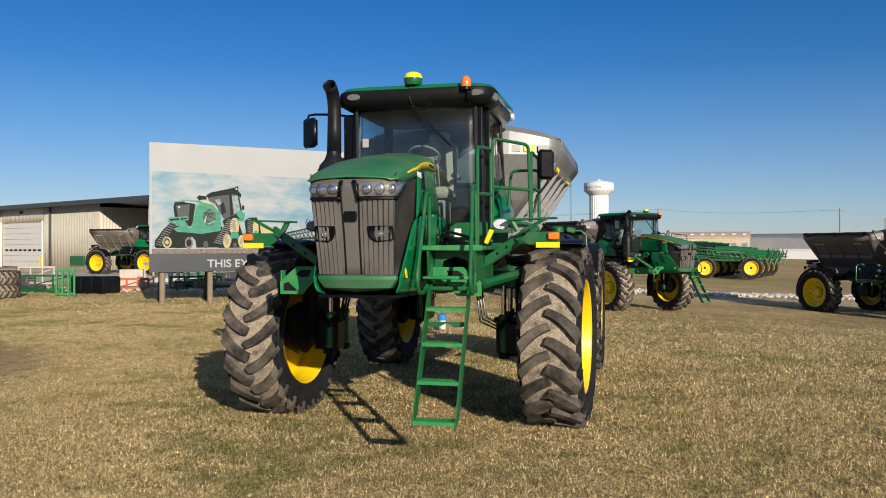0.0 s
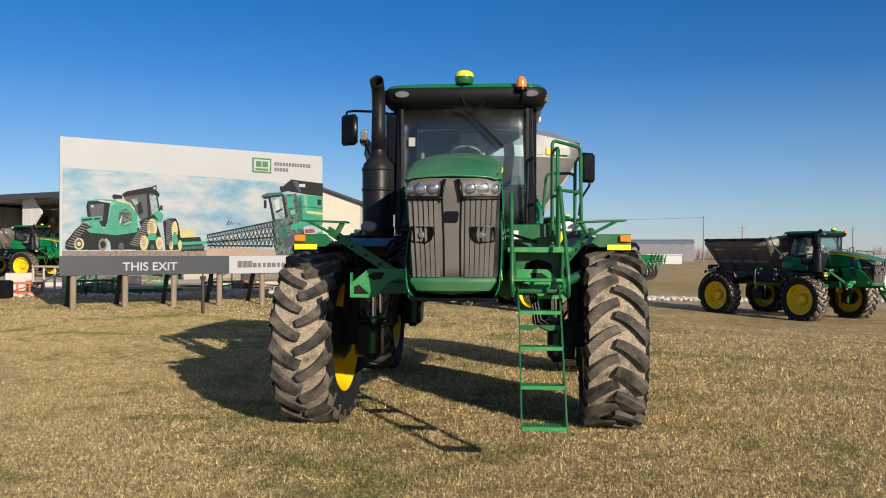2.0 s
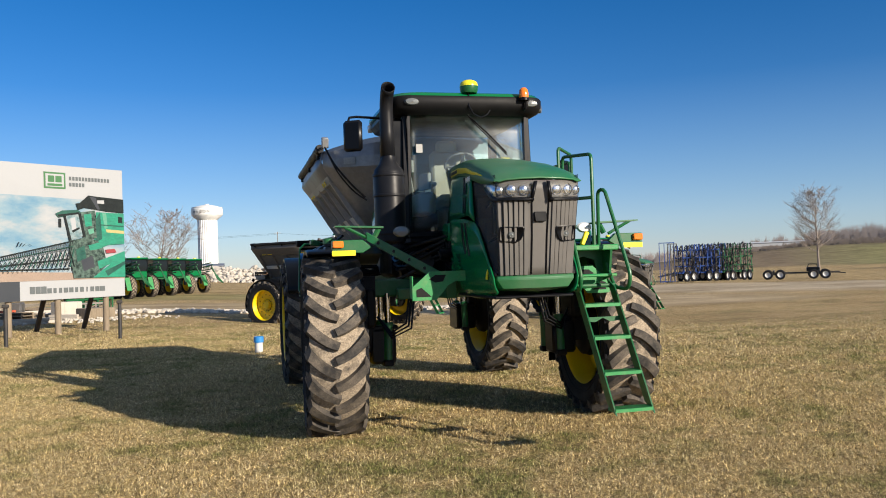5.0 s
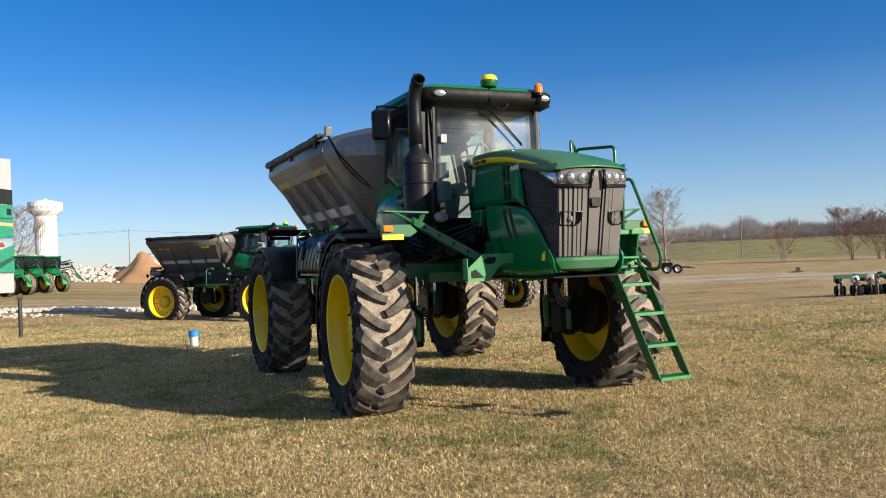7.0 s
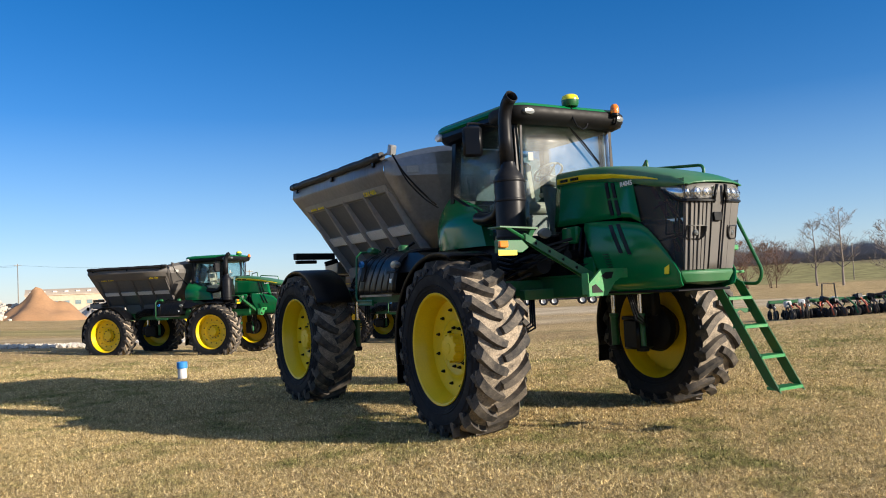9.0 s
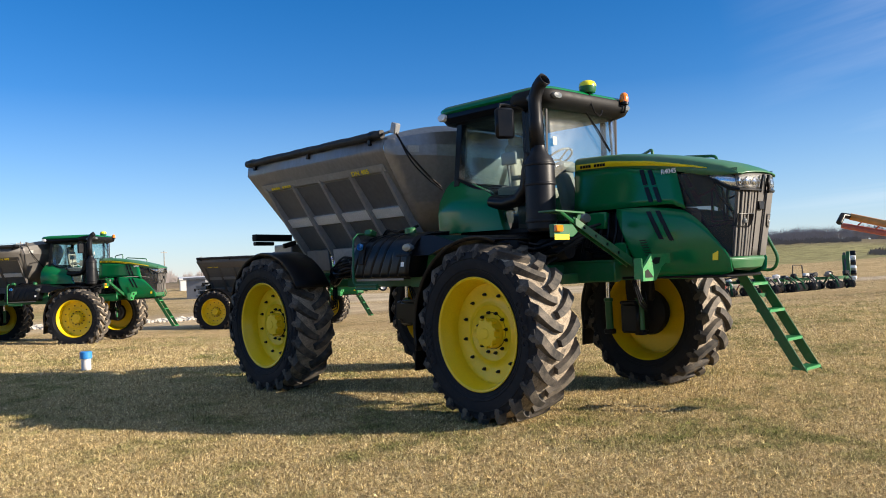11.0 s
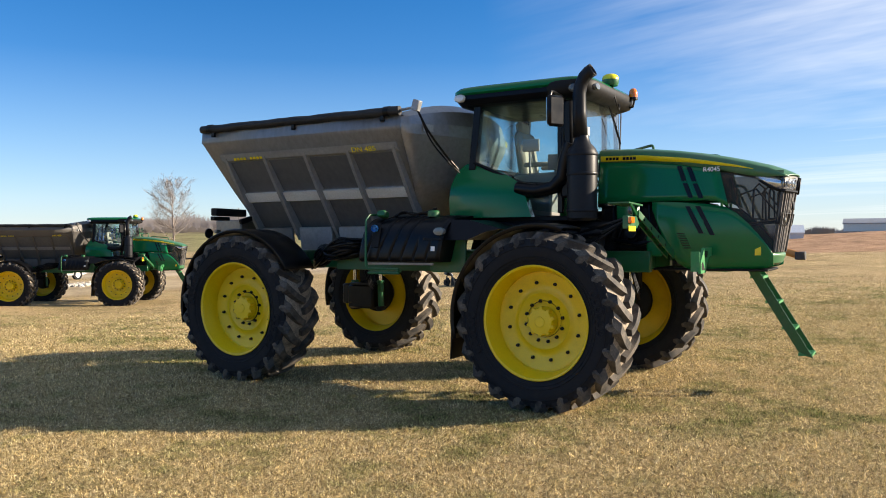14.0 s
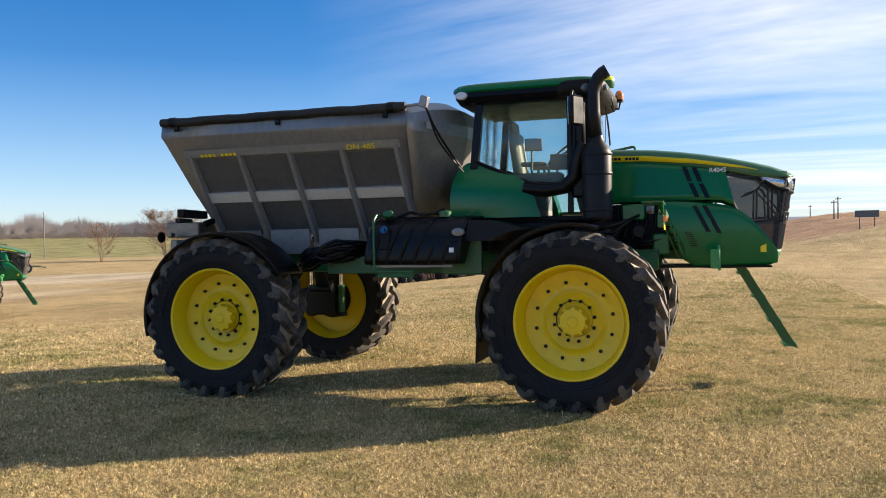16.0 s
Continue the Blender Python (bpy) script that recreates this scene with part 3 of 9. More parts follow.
        ring = [(0.55, 1.93), (1.0, 2.04), (1.34, 2.05), (1.36, 1.80), (0.98, 1.80), (0.90, 1.83), (0.74, 1.90)]
        s = Shape().loft([[(sx * 0.95, y, z) for y, z in ring], [(sx * (1.72 - 0.5 * (z - 1.80)), y, z) for y, z in ring]])
        part("fender_shelf", s, BLACK, root)
        s = Shape().box((0.03, 0.50, 0.40), (sx * 1.47, 1.36, 1.61), c=0.008)
        s.box((0.16, 0.46, 0.03), (sx * 1.40, 1.36, 1.42), c=0.006)
        part("side_plate", s, GREEN_FLAT, root, "green plate behind the wheel arch")

    # engine behind open sides
    s = Shape().box((0.62, 1.35, 0.58), (0, -0.85, 1.93), c=0.05)
    s.box((0.34, 0.5, 0.3), (0, -0.6, 2.36), c=0.04)
    part("engine", s, BLACK_SOFT, root, "dark engine block in the bay")
    for sx in sides:
        for k in range(6):
            y = -0.35 - 0.11 * k
            part("hose", Shape().tube([(sx * 0.34, y, 2.20), (sx * 0.40, y - 0.03, 2.0), (sx * 0.38, y + 0.05, 1.75)], 0.018, 7), BLACK, root)
        part("hose", Shape().tube([(sx * 0.36, -0.3, 1.80), (sx * 0.42, -0.7, 1.74), (sx * 0.40, -1.1, 1.83)], 0.03, 8), BLACK, root)
        part("oil_filter", Shape().revolve([(-0.02, 0.001), (-0.02, 0.07), (0.16, 0.07), (0.18, 0.001)], (sx * 0.34 - (0.16 if sx < 0 else 0), -0.62, 1.88), n=16), BLACK, root)
        part("engine_cover", Shape().box((0.10, 0.28, 0.20), (sx * 0.38, -0.55, 2.12), c=0.02), GREEN, root)
        part("engine_cover", Shape().box((0.08, 0.20, 0.26), (sx * 0.40, -0.88, 1.72), c=0.02), GREEN, root)

    # bonnet: top shell, side panels, lower cheeks, grille
    rows = []
    ys = [-0.13, -0.3, -0.5, -0.8, -1.1, -1.4, -1.7, -1.95, -2.15, -2.28, -2.36, -2.405, -2.42]
    for y in ys:
        w, zt = panel_x(y, hood_top(y) - 0.14), hood_top(y)
        nose = smooth((-y - 2.15) / 0.27)
        low = max(zt - 0.15, 2.492)
        prof = [(1.0, low), (0.995, low + (zt - low) * 0.5), (0.97, low + (zt - low) * 0.78), (0.90, zt - 0.012), (0.78, zt + 0.004), (0.45, zt + 0.022 - 0.01 * nose), (0.0, zt + 0.03 - 0.012 * nose)]
        pts = [(-w * a, y + 0.085 * nose * abs(a) ** 3, z) for a, z in prof]
        rows.append(pts + [(-x, yy, z) for x, yy, z in pts[-2::-1]])
    part("bonnet", Shape().grid(rows), GREEN_DUSTY, root, "dusty green engine bonnet", solid=0.014, angle=50)
    for sx in sides:
        rows = []
        for k in range(13):
            u = k / 12
            row = []
            for q in range(7):
                v = q / 6
                y_end = -1.735 + 0.10 * v
                y = -0.14 + (y_end + 0.14) * u
                z = 2.245 + (hood_top(y) - 0.145 - 2.245) * v - 0.075 * max(0, u - 0.9) * 10 * (1 - v)
                row.append((sx * (panel_x(y, z) - 0.004), y, z))
            rows.append(row)
        part("side_panel", Shape().grid(rows), GREEN, root, "glossy green bonnet side panel", solid=0.012)
    s = Shape().add([(-0.28, -0.135, 2.2), (0.28, -0.135, 2.2), (0.225, -0.135, 2.84), (0.19, -0.135, 2.895), (-0.19, -0.135, 2.895), (-0.225, -0.135, 2.84)], [(0, 1, 2, 3, 4, 5)])
    part("bonnet_bulkhead", s, BLACK, root, solid=0.02)
    for sx in sides:
        def cheek_x(y, z):
            return hood_half(y) - 0.035 + math.sin(max(0.0, min(1, (z - 1.40) / 0.95)) * math.pi) * 0.042 - 0.05 * smooth((1.56 - z) / 0.16)
        rows = []
        stations = [(-0.86, 2.16, 2.235), (-0.95, 1.92, 2.235), (-1.05, 1.70, 2.235), (-1.15, 1.52, 2.23), (-1.30, 1.43, 2.22), (-1.50, 1.42, 2.20), (-1.70, 1.42, 2.165), (-1.82, 1.43, 2.09), (-1.95, 1.44, 1.97), (-2.06, 1.455, 1.84), (-2.15, 1.47, 1.72), (-2.21, 1.49, 1.62)]
        for y, zb, zt in stations:
            rows.append([(sx * cheek_x(y, zb + (zt - zb) * k / 8), y, zb + (zt - zb) * k / 8) for k in range(9)])
        part("bonnet_cheek", Shape().grid(rows), GREEN, root, "green lower side panel", solid=0.012, angle=60)
        # vents in the side: paired dark slots
        for y0, z0, y1, z1 in ((-1.16, 2.66, -1.225, 2.48), (-1.235, 2.455, -1.31, 2.28), (-1.275, 2.645, -1.345, 2.47), (-1.355, 2.445, -1.43, 2.27), (-1.275, 2.18, -1.435, 1.86), (-1.39, 2.18, -1.56, 1.84)):
            w = 0.056
            rings = [[], []]
            for yy, zz in ((y0 + w / 2, z0), (y0 - w / 2, z0), ((y0 + y1) / 2 - w / 2, (z0 + z1) / 2), (y1 - w / 2, z1), (y1 + w / 2, z1), ((y0 + y1) / 2 + w / 2, (z0 + z1) / 2)):
                q = cheek_x(yy, zz) if zz < 2.23 else panel_x(yy, zz)
                rings[0].append((sx * (q + 0.011), yy, zz))
                rings[1].append((sx * (q - 0.03), yy, zz))
            part("side_vent", Shape().loft(rings), BLACK, root, "black louvred vent slot")
        # small louvres low on the cheek
        for k in range(7):
            s = Shape().box((0.008, 0.09, 0.010), (sx * (cheek_x(-1.2, 1.86 - 0.028 * k) + 0.008), -1.20 - 0.012 * k, 1.86 - 0.028 * k), c=0.002)
            part("louvre", s, BLACK, root)
        # warning decal by the grille
        s = Shape().box((0.006, 0.065, 0.10), (sx * (cheek_x(-2.04, 1.66) + 0.009), -2.05, 1.66), (0, sx * -6, sx * 4))
        part("decal", s, YELLOW_TAPE, root, "small yellow warning decal")
        # yellow stripe below the bonnet's shoulder
        rows = []
        for k in range(22):
            y = -0.15 - 1.85 * k / 21
            w, zt = panel_x(y, hood_top(y) - 0.12), hood_top(y)
            h = 0.062 * (1 - (k / 21) ** 2.6) + 0.002
            rows.append([(sx * (w + 0.010), y, zt - 0.068 - h), (sx * (w + 0.009), y, zt - 0.068), (sx * (w * 0.99 + 0.004), y, zt - 0.062)])
        part("stripe", Shape().grid(rows), YELLOW_TAPE, root, "tapering yellow stripe", solid=0.003)
        # brand lettering as plain dark bars on the stripe
        for k in range(9):
            if k == 4:
                continue
            y = -0.24 - 0.045 * k
            part("lettering_bar", Shape().box((0.004, 0.034, 0.034), (sx * (panel_x(y, hood_top(y) - 0.12) + 0.0145), y, hood_top(y) - 0.100)), BLACK, root)
        # model number
        mm = pose(sx * (panel_x(-1.55, 2.60) + 0.016), -1.45 if sx < 0 else -1.66, 2.575, 90, 0, -93 if sx < 0 else 93)
        words("lettering", "R4045", 0.075, mm, WHITE_DECAL, root, 0.002, width=1.0, bold=0.001)

    # grille: centre shield, ribbed sides, dark mesh flanks
    def gy(z, x=0.0):
        """The grille's front in y at a height."""
        return -2.405 + (2.46 - z) * 0.165 + 0.10 * (abs(x) / 0.42) ** 2.6
    rows = []
    for k in range(11):
        z = 1.63 + (2.50 - 1.63) * k / 10
        half = 0.352 + 0.048 * k / 10
        rows.append([(half * a, gy(z, half * a) + 0.012, z) for a in [q / 12 - 1 for q in range(25)]])
    part("grille_plate", Shape().grid(rows), GRILLE, root, "dusty dark grey front grille", solid=0.012, angle=60)
    for sx in sides:
        for k in range(6):
            xb = 0.125 + 0.042 * k
            s = Shape()
            rings = []
            for q in range(7):
                u = q / 6
                z = 1.645 + (2.335 - 1.645) * u
                x = sx * (xb * (1 + 0.10 * u))
                d = 0.011 if k % 2 == 0 else 0.007
                y = gy(z, x)
                rings.append([(x - 0.020, y + 0.01, z), (x - 0.0175, y - d, z), (x + 0.0175, y - d, z), (x + 0.020, y + 0.01, z)])
            s.loft(rings)
            part("grille_rib", s, GRILLE, root)
            g = Shape().tube([(sx * (xb + 0.021) * (1 + 0.10 * q / 4), gy(1.645 + 0.69 * q / 4, xb + 0.021) + 0.003, 1.645 + 0.69 * q / 4) for q in range(5)], 0.003, 5)
            part("grille_slot", g, GRILLE_SIDE, root)
        # flank from the grille's corner back to the cheek
        rows = []
        for k in range(11):
            z = 1.64 + (2.56 - 1.64) * k / 10
            half = 0.352 + 0.048 * (z - 1.63) / 0.87
            yb = -1.60 - 0.20 * (2.6 - z) if z > 2.16 else -1.70 - 0.50 * ((2.16 - z) / 0.52) ** 0.8
            yf = gy(z, half) + 0.01
            rows.append([(sx * (half + (hood_half(yb) - 0.022 - half) * smooth(q / 6)), yf + (max(yb, yf) - yf) * q / 6, z) for q in range(7)])
        part("grille_flank", Shape().grid(rows), GRILLE_MESH, root, "dusty dark perforated side of the grille", angle=60)
        part("screen_edge", Shape().tube([(r[6][0] * 1.004, r[6][1], r[6][2]) for r in rows], 0.008, 6), BLACK, root)
        # hoops and a cooler behind the perforated sheet
        for ya, yb, za, zc in ((-1.98, -2.12, 2.02, 2.42), (-2.15, -2.28, 2.02, 2.40)):
            part("cooler_hoop", Shape().tube([(sx * 0.33, ya, za), (sx * 0.33, ya - 0.01, zc - 0.06), (sx * 0.33, (ya + yb) / 2, zc), (sx * 0.33, yb + 0.01, zc - 0.06), (sx * 0.33, yb, za), (sx * 0.33, ya, za)], 0.012, 6), BLACK, root)
        part("cooler_bar", Shape().tube([(sx * 0.34, -1.84, 2.30), (sx * 0.34, -2.02, 2.36), (sx * 0.34, -2.24, 2.08)], 0.012, 6), BLACK, root)
        part("cooler_bar", Shape().tube([(sx * 0.34, -1.86, 1.96), (sx * 0.34, -2.22, 2.0)], 0.014, 6), BLACK, root)
        # headlight: black bezel, clear lens wrapped round the corner, round reflectors
        lens, bez = [], []
        for q in range(11):
            u = q / 10
            if u < 0.62:
                x = 0.075 + (0.405 - 0.075) * u / 0.62
                y = gy(2.43, x) - 0.006
            else:
                x = 0.405 + 0.022 * (u - 0.62) / 0.38
                y = gy(2.43, 0.405) - 0.006 + 0.26 * ((u - 0.62) / 0.38) ** 1.2
            zt, zb = 2.478 + 0.012 * u + (0.02 if u > 0.7 else 0), 2.338 + (0.012 * u if u < 0.7 else 0.008 + 0.13 * ((u - 0.7) / 0.3) ** 1.5)
            lens.append([(sx * x, y, zb), (sx * (x + 0.004), y - 0.012, (zb * 2 + zt) / 3), (sx * (x + 0.002), y - 0.012, (zb + 2 * zt) / 3), (sx * x, y, zt)])
            bez.append([(sx * (x - 0.002), y + 0.004, zb - 0.026), (sx * x, y - 0.014, zb - 0.02), (sx * x, y - 0.014, zb - 0.006), (sx * x, y + 0.004, zb + 0.004)])
        back = [[(x * 0.995, y + 0.03, z) for x, y, z in (r[0], r[3])] for r in lens]
        hl = part("headlight", Shape().grid(back), LAMP_BOWL, root, "clear wraparound headlight", solid=0.006, angle=60)
        part("lens", Shape().grid(lens), CLEAR, hl, "clear plastic lens", solid=0.004, angle=60).visible_shadow = False
        part("bezel", Shape().grid(bez), BLACK, hl, "black headlight bezel", solid=0.006)
        for x, r in ((0.155, 0.050), (0.262, 0.056), (0.362, 0.044)):
            at = (sx * x, gy(2.415, x) + 0.006, 2.416)
            rfl = part("reflector", Shape().revolve([(0.012, r), (0.002, r * 0.96), (-0.008, r * 0.78), (-0.013, r * 0.45), (-0.014, 0.002)], at, "y", 20), LAMP_BOWL, hl, "round silver reflector")
            for q in (1.0, 0.52):
                part("lamp_ring", Shape().revolve([(0.004 - 0.016 * (q < 1), r * q * 1.08), (-0.006 - 0.012 * (q < 1), r * q * 1.04), (0.004 - 0.016 * (q < 1), r * q * 0.94)], at, "y", 20), DARK_PUMP, rfl)
        s = Shape().add([(sx * 0.045, gy(2.5) - 0.02, 2.49), (sx * 0.075, gy(2.5) - 0.024, 2.485), (sx * 0.105, gy(2.32) - 0.026, 2.315), (sx * 0.085, gy(2.31) - 0.024, 2.30)], [(0, 1, 2, 3)])
        part("bezel", s, BLACK, hl, solid=0.02)
        # fog lamp pod, set into the curve of the grille
        edge = [(0.150, 2.070), (0.160, 2.083), (0.360, 2.088), (0.372, 2.076), (0.374, 1.965), (0.360, 1.950), (0.225, 1.938), (0.180, 1.965), (0.154, 2.020)]
        rings = [[(sx * x, gy(z, x) + o, z) for x, z in edge] for o in (0.03, -0.021)]
        mx_, mz_ = 0.262, 2.015
        rings += [[(sx * (mx_ + (x - mx_) * k), gy(z, x) + o, mz_ + (z - mz_) * k) for x, z in edge] for k, o in ((0.90, -0.024), (0.84, -0.014))]
        fog = part("fog_lamp", Shape().loft(rings), BLACK, root, "recessed black fog lamp pod")
        part("lens", Shape().revolve([(0.008, 0.030), (-0.004, 0.030), (-0.010, 0.024), (-0.006, 0.018), (-0.013, 0.010), (-0.014, 0.001)], (sx * 0.262, gy(2.0, 0.262) - 0.012, 2.012), "y", 18), LENS_DIM, fog, "small round dim lamp")
    s = Shape().prism([(-0.055, 2.215), (0.055, 2.215), (0.062, 2.19), (0.05, 2.125), (-0.05, 2.125), (-0.062, 2.19)], gy(2.17) - 0.018, gy(2.17) + 0.02, "y")
    part("badge", s, BLACK, root, "plain dark badge on the grille", bevel=0.006)
    for x in (-0.072, 0.072):
        s = Shape().tube([(x * 1.2, gy(2.46) + 0.004, 2.46), (x, gy(2.0) + 0.004, 2.0), (x, gy(1.65) + 0.004, 1.65)], 0.008, 6)
        part("shield_seam", s, BLACK, root)
    # chin below the grille, and the belly under the bonnet
    rows = []
    for z, ins, dy in ((1.640, 0.006, 0.006), (1.615, 0.003, -0.002), (1.600, 0.004, -0.001), (1.525, 0.060, 0.030), (1.508, 0.085, 0.075)):
        half = 0.375 - ins
        line = [(half * a, gy(1.63, half * a) + dy, z - (0.02 * (1 - abs(a)) if z < 1.52 else 0)) for a in [q / 10 - 1 for q in range(21)]]
        rows.append([(-half - 0.035, -2.12, z)] + line + [(half + 0.035, -2.12, z)])
    part("chin", Shape().grid(rows), GREEN_DUSTY, root, "green lip under the grille", solid=0.008, angle=12)
    part("belly_pan", Shape().box((0.78, 1.3, 0.03), (0, -1.5, 1.44), c=0.01), BLACK, root)

    # cab: roof, pillars, glass, interior
    def oval(x, y0, y1, r, z, n=5):
        pts = []
        for cx, cy, a in ((x - r, y1 - r, 0), (-x + r, y1 - r, 90), (-x + r, y0 + r, 180), (x - r, y0 + r, 270)):
            for k in range(n + 1):
                t = radians(a + 90 * k / n)
                pts.append((cx + r * math.cos(t), cy + r * math.sin(t), z))
        return pts
    s = Shape().loft([oval(0.90, -0.22, 1.62, 0.22, 3.655), oval(0.925, -0.25, 1.66, 0.24, 3.68), oval(0.925, -0.25, 1.66, 0.24, 3.715), oval(0.895, -0.215, 1.62, 0.24, 3.752), oval(0.80, -0.12, 1.50, 0.26, 3.778), oval(0.55, 0.1, 1.25, 0.3, 3.79)])
    part("roof", s, GREEN, root, "green cab roof", angle=45)
    s = Shape().loft([oval(0.76, 0.0, 1.45, 0.12, 3.50), oval(0.86, -0.12, 1.58, 0.2, 3.53), oval(0.905, -0.225, 1.63, 0.22, 3.60), oval(0.895, -0.215, 1.62, 0.22, 3.66)])
    part("roof_liner", s, BLACK, root, "black underside of the roof")
    s = Shape().loft([oval(0.84, -0.14, 0.40, 0.18, 3.515), oval(0.905, -0.235, 0.42, 0.22, 3.55), oval(0.935, -0.272, 0.42, 0.24, 3.61), oval(0.937, -0.275, 0.42, 0.24, 3.69), oval(0.925, -0.258, 0.40, 0.23, 3.712)])
    part("roof_visor", s, BLACK_SOFT, root, "black lamp panel round the roof's front", angle=45)
    pil = (((0.765, -0.06, 2.12), (0.745, -0.02, 3.56), 0.034), ((0.77, 1.38, 2.70), (0.74, 1.30, 3.56), 0.05))
    for sx in sides:
        for (x0, y0, z0), (x1, y1, z1), w in pil:
            s = Shape().loft([[(sx * (x0 + a * w), y0 + b * w, z0) for a, b in ((-1, -1), (1, -1), (1, 1), (-1, 1))], [(sx * (x1 + a * w), y1 + b * w, z1) for a, b in ((-1, -1), (1, -1), (1, 1), (-1, 1))]])
            part("cab_pillar", s, BLACK, root, "black cab pillar", bevel=0.01)
        part("door_post", Shape().box((0.05, 0.07, 1.42), (sx * 0.80, 0.16, 2.83), c=0.01), BLACK, root, "black door post")
        part("window_seal", Shape().tube([(sx * 0.80, 1.36, 2.80), (sx * 0.815, 1.05, 2.66), (sx * 0.82, 0.66, 2.50), (sx * 0.82, 0.14, 2.46)], 0.024, 8), BLACK, root, "black window seal")
        part("trim_strip", Shape().box((0.035, 0.01, 1.30), (sx * 0.715, -0.085, 2.85), (2, 0, 0), c=0.003), DARK_PUMP, root, "dark pillar trim")
    part("cowl", Shape().box((1.5, 0.06, 0.06), (0, -0.09, 2.12), c=0.01), BLACK, root)
    part("rear_sill", Shape().box((1.5, 0.06, 0.06), (0, 1.36, 2.72), c=0.01), BLACK, root)
    s = Shape()
    s.box((1.46, 1.50, 0.06), (0, 0.66, 2.06), c=0.01)
    s.box((1.46, 0.05, 0.70), (0, 1.40, 2.40), c=0.01)
    s.box((1.40, 0.05, 0.12), (0, -0.06, 2.10), c=0.01)
    part("cab_floor", s, BLACK_SOFT, root)
    rows = []
    for k in range(7):
        u = k / 6
        rows.append([((0.735 - 0.01 * u) * a, -0.10 + 0.04 * u - 0.05 * (1 - a * a), 2.17 + 1.36 * u) for a in [q / 6 - 1 for q in range(13)]])
    o = part("windscreen", Shape().grid(rows), GLASS, root, "clear cab windscreen", solid=0.006, angle=4)
    o.visible_shadow = False
    for sx in sides:
        rows = []
        for k in range(7):
            u = k / 6
            yy = 0.18 + 1.14 * u
            zb = 2.48 + 0.34 * smooth((yy - 0.5) / 0.8)
            rows.append([(sx * 0.815, yy, zb), (sx * 0.768, yy, 3.53)])
        o = part("side_window", Shape().grid(rows), GLASS, root, "tinted cab side window", solid=0.006, angle=4)
        o.visible_shadow = False
        s = Shape().add([(sx * 0.79, 0.16, 2.12), (sx * 0.79, 0.62, 2.18), (sx * 0.80, 0.62, 2.44), (sx * 0.80, 0.16, 2.44)], [(0, 1, 2, 3)])
        o = part("lower_window", s, GLASS, root, "low cab window", solid=0.006, angle=4)
        o.visible_shadow = False
        s = Shape().add([(sx * 0.785, -0.03, 2.15), (sx * 0.80, 0.12, 2.15), (sx * 0.775, 0.12, 3.52), (sx * 0.765, 0.0, 3.52)], [(0, 1, 2, 3)])
        o = part("quarter_window", s, GLASS, root, "narrow quarter window", solid=0.006, angle=4)
        o.visible_shadow = False
    s = Shape().add([(-0.70, 1.39, 2.75), (0.70, 1.39, 2.75), (0.68, 1.32, 3.53), (-0.68, 1.32, 3.53)], [(0, 1, 2, 3)])
    o = part("rear_window", s, GLASS, root, "cab rear window", solid=0.006, angle=4)
    o.visible_shadow = False
    seat = part("seat", Shape().box((0.50, 0.48, 0.14), (0.02, 0.72, 2.56), (-4, 0, 0), c=0.05), SEAT, root, "tan operator's seat")
    s = Shape().box((0.48, 0.13, 0.66), (0.02, 0.98, 2.92), (-8, 0, 0), c=0.05)
    s.box((0.28, 0.10, 0.18), (0.02, 1.04, 3.30), (-8, 0, 0), c=0.04)
    part("backrest", s, SEAT, seat)
    part("seat_base", Shape().box((0.36, 0.36, 0.40), (0.02, 0.74, 2.29), c=0.03), CAB_IN, seat)
    for x in (-0.27, 0.31):
        part("armrest", Shape().box((0.07, 0.34, 0.06), (x, 0.72, 2.78), c=0.02), SEAT, seat)
    s = Shape().box((0.30, 0.14, 0.74), (0.0, 0.16, 2.48), (-14, 0, 0), c=0.04)
    s.box((0.32, 0.20, 0.14), (0, 0.22, 2.86), (-14, 0, 0), c=0.04)
    part("steering_column", s, CAB_IN, root)
    ring = [Vector((0.19 * math.cos(a), 0.19 * math.sin(a), 0)) for a in [k * math.tau / 24 for k in range(25)]]
    m = pose(0.0, 0.30, 3.00, -32, 0, 0)
    s = Shape().tube([m @ p for p in ring], 0.014, 8, False)
    for a in (0.4, 2.7, 4.7):
        s.tube([m @ Vector((0, 0, -0.03)), m @ Vector((0.18 * math.cos(a), 0.18 * math.sin(a), 0))], 0.012, 6)
    part("steering_wheel", s, CAB_IN, root, "dark grey steering wheel")
    s = Shape().box((0.22, 0.62, 0.26), (-0.42, 0.62, 2.52), c=0.03)
    s.box((0.05, 0.26, 0.20), (-0.44, 0.34, 2.78), (0, 0, 14), c=0.01)
    s.box((0.04, 0.22, 0.16), (-0.56, 0.66, 3.00), (0, 0, 10), c=0.01)
    s.tube([(-0.44, 0.4, 2.6), (-0.44, 0.36, 2.75)], 0.015, 6)
    s.tube([(-0.5, 0.7, 2.6), (-0.56, 0.68, 2.95)], 0.015, 6)
    part("console", s, CAB_IN, root, "armrest console with display")
    part("cab_sticker", Shape().box((0.075, 0.003, 0.10), (-0.60, -0.125, 3.12)), STICKER, root, "small pale sticker on glass")
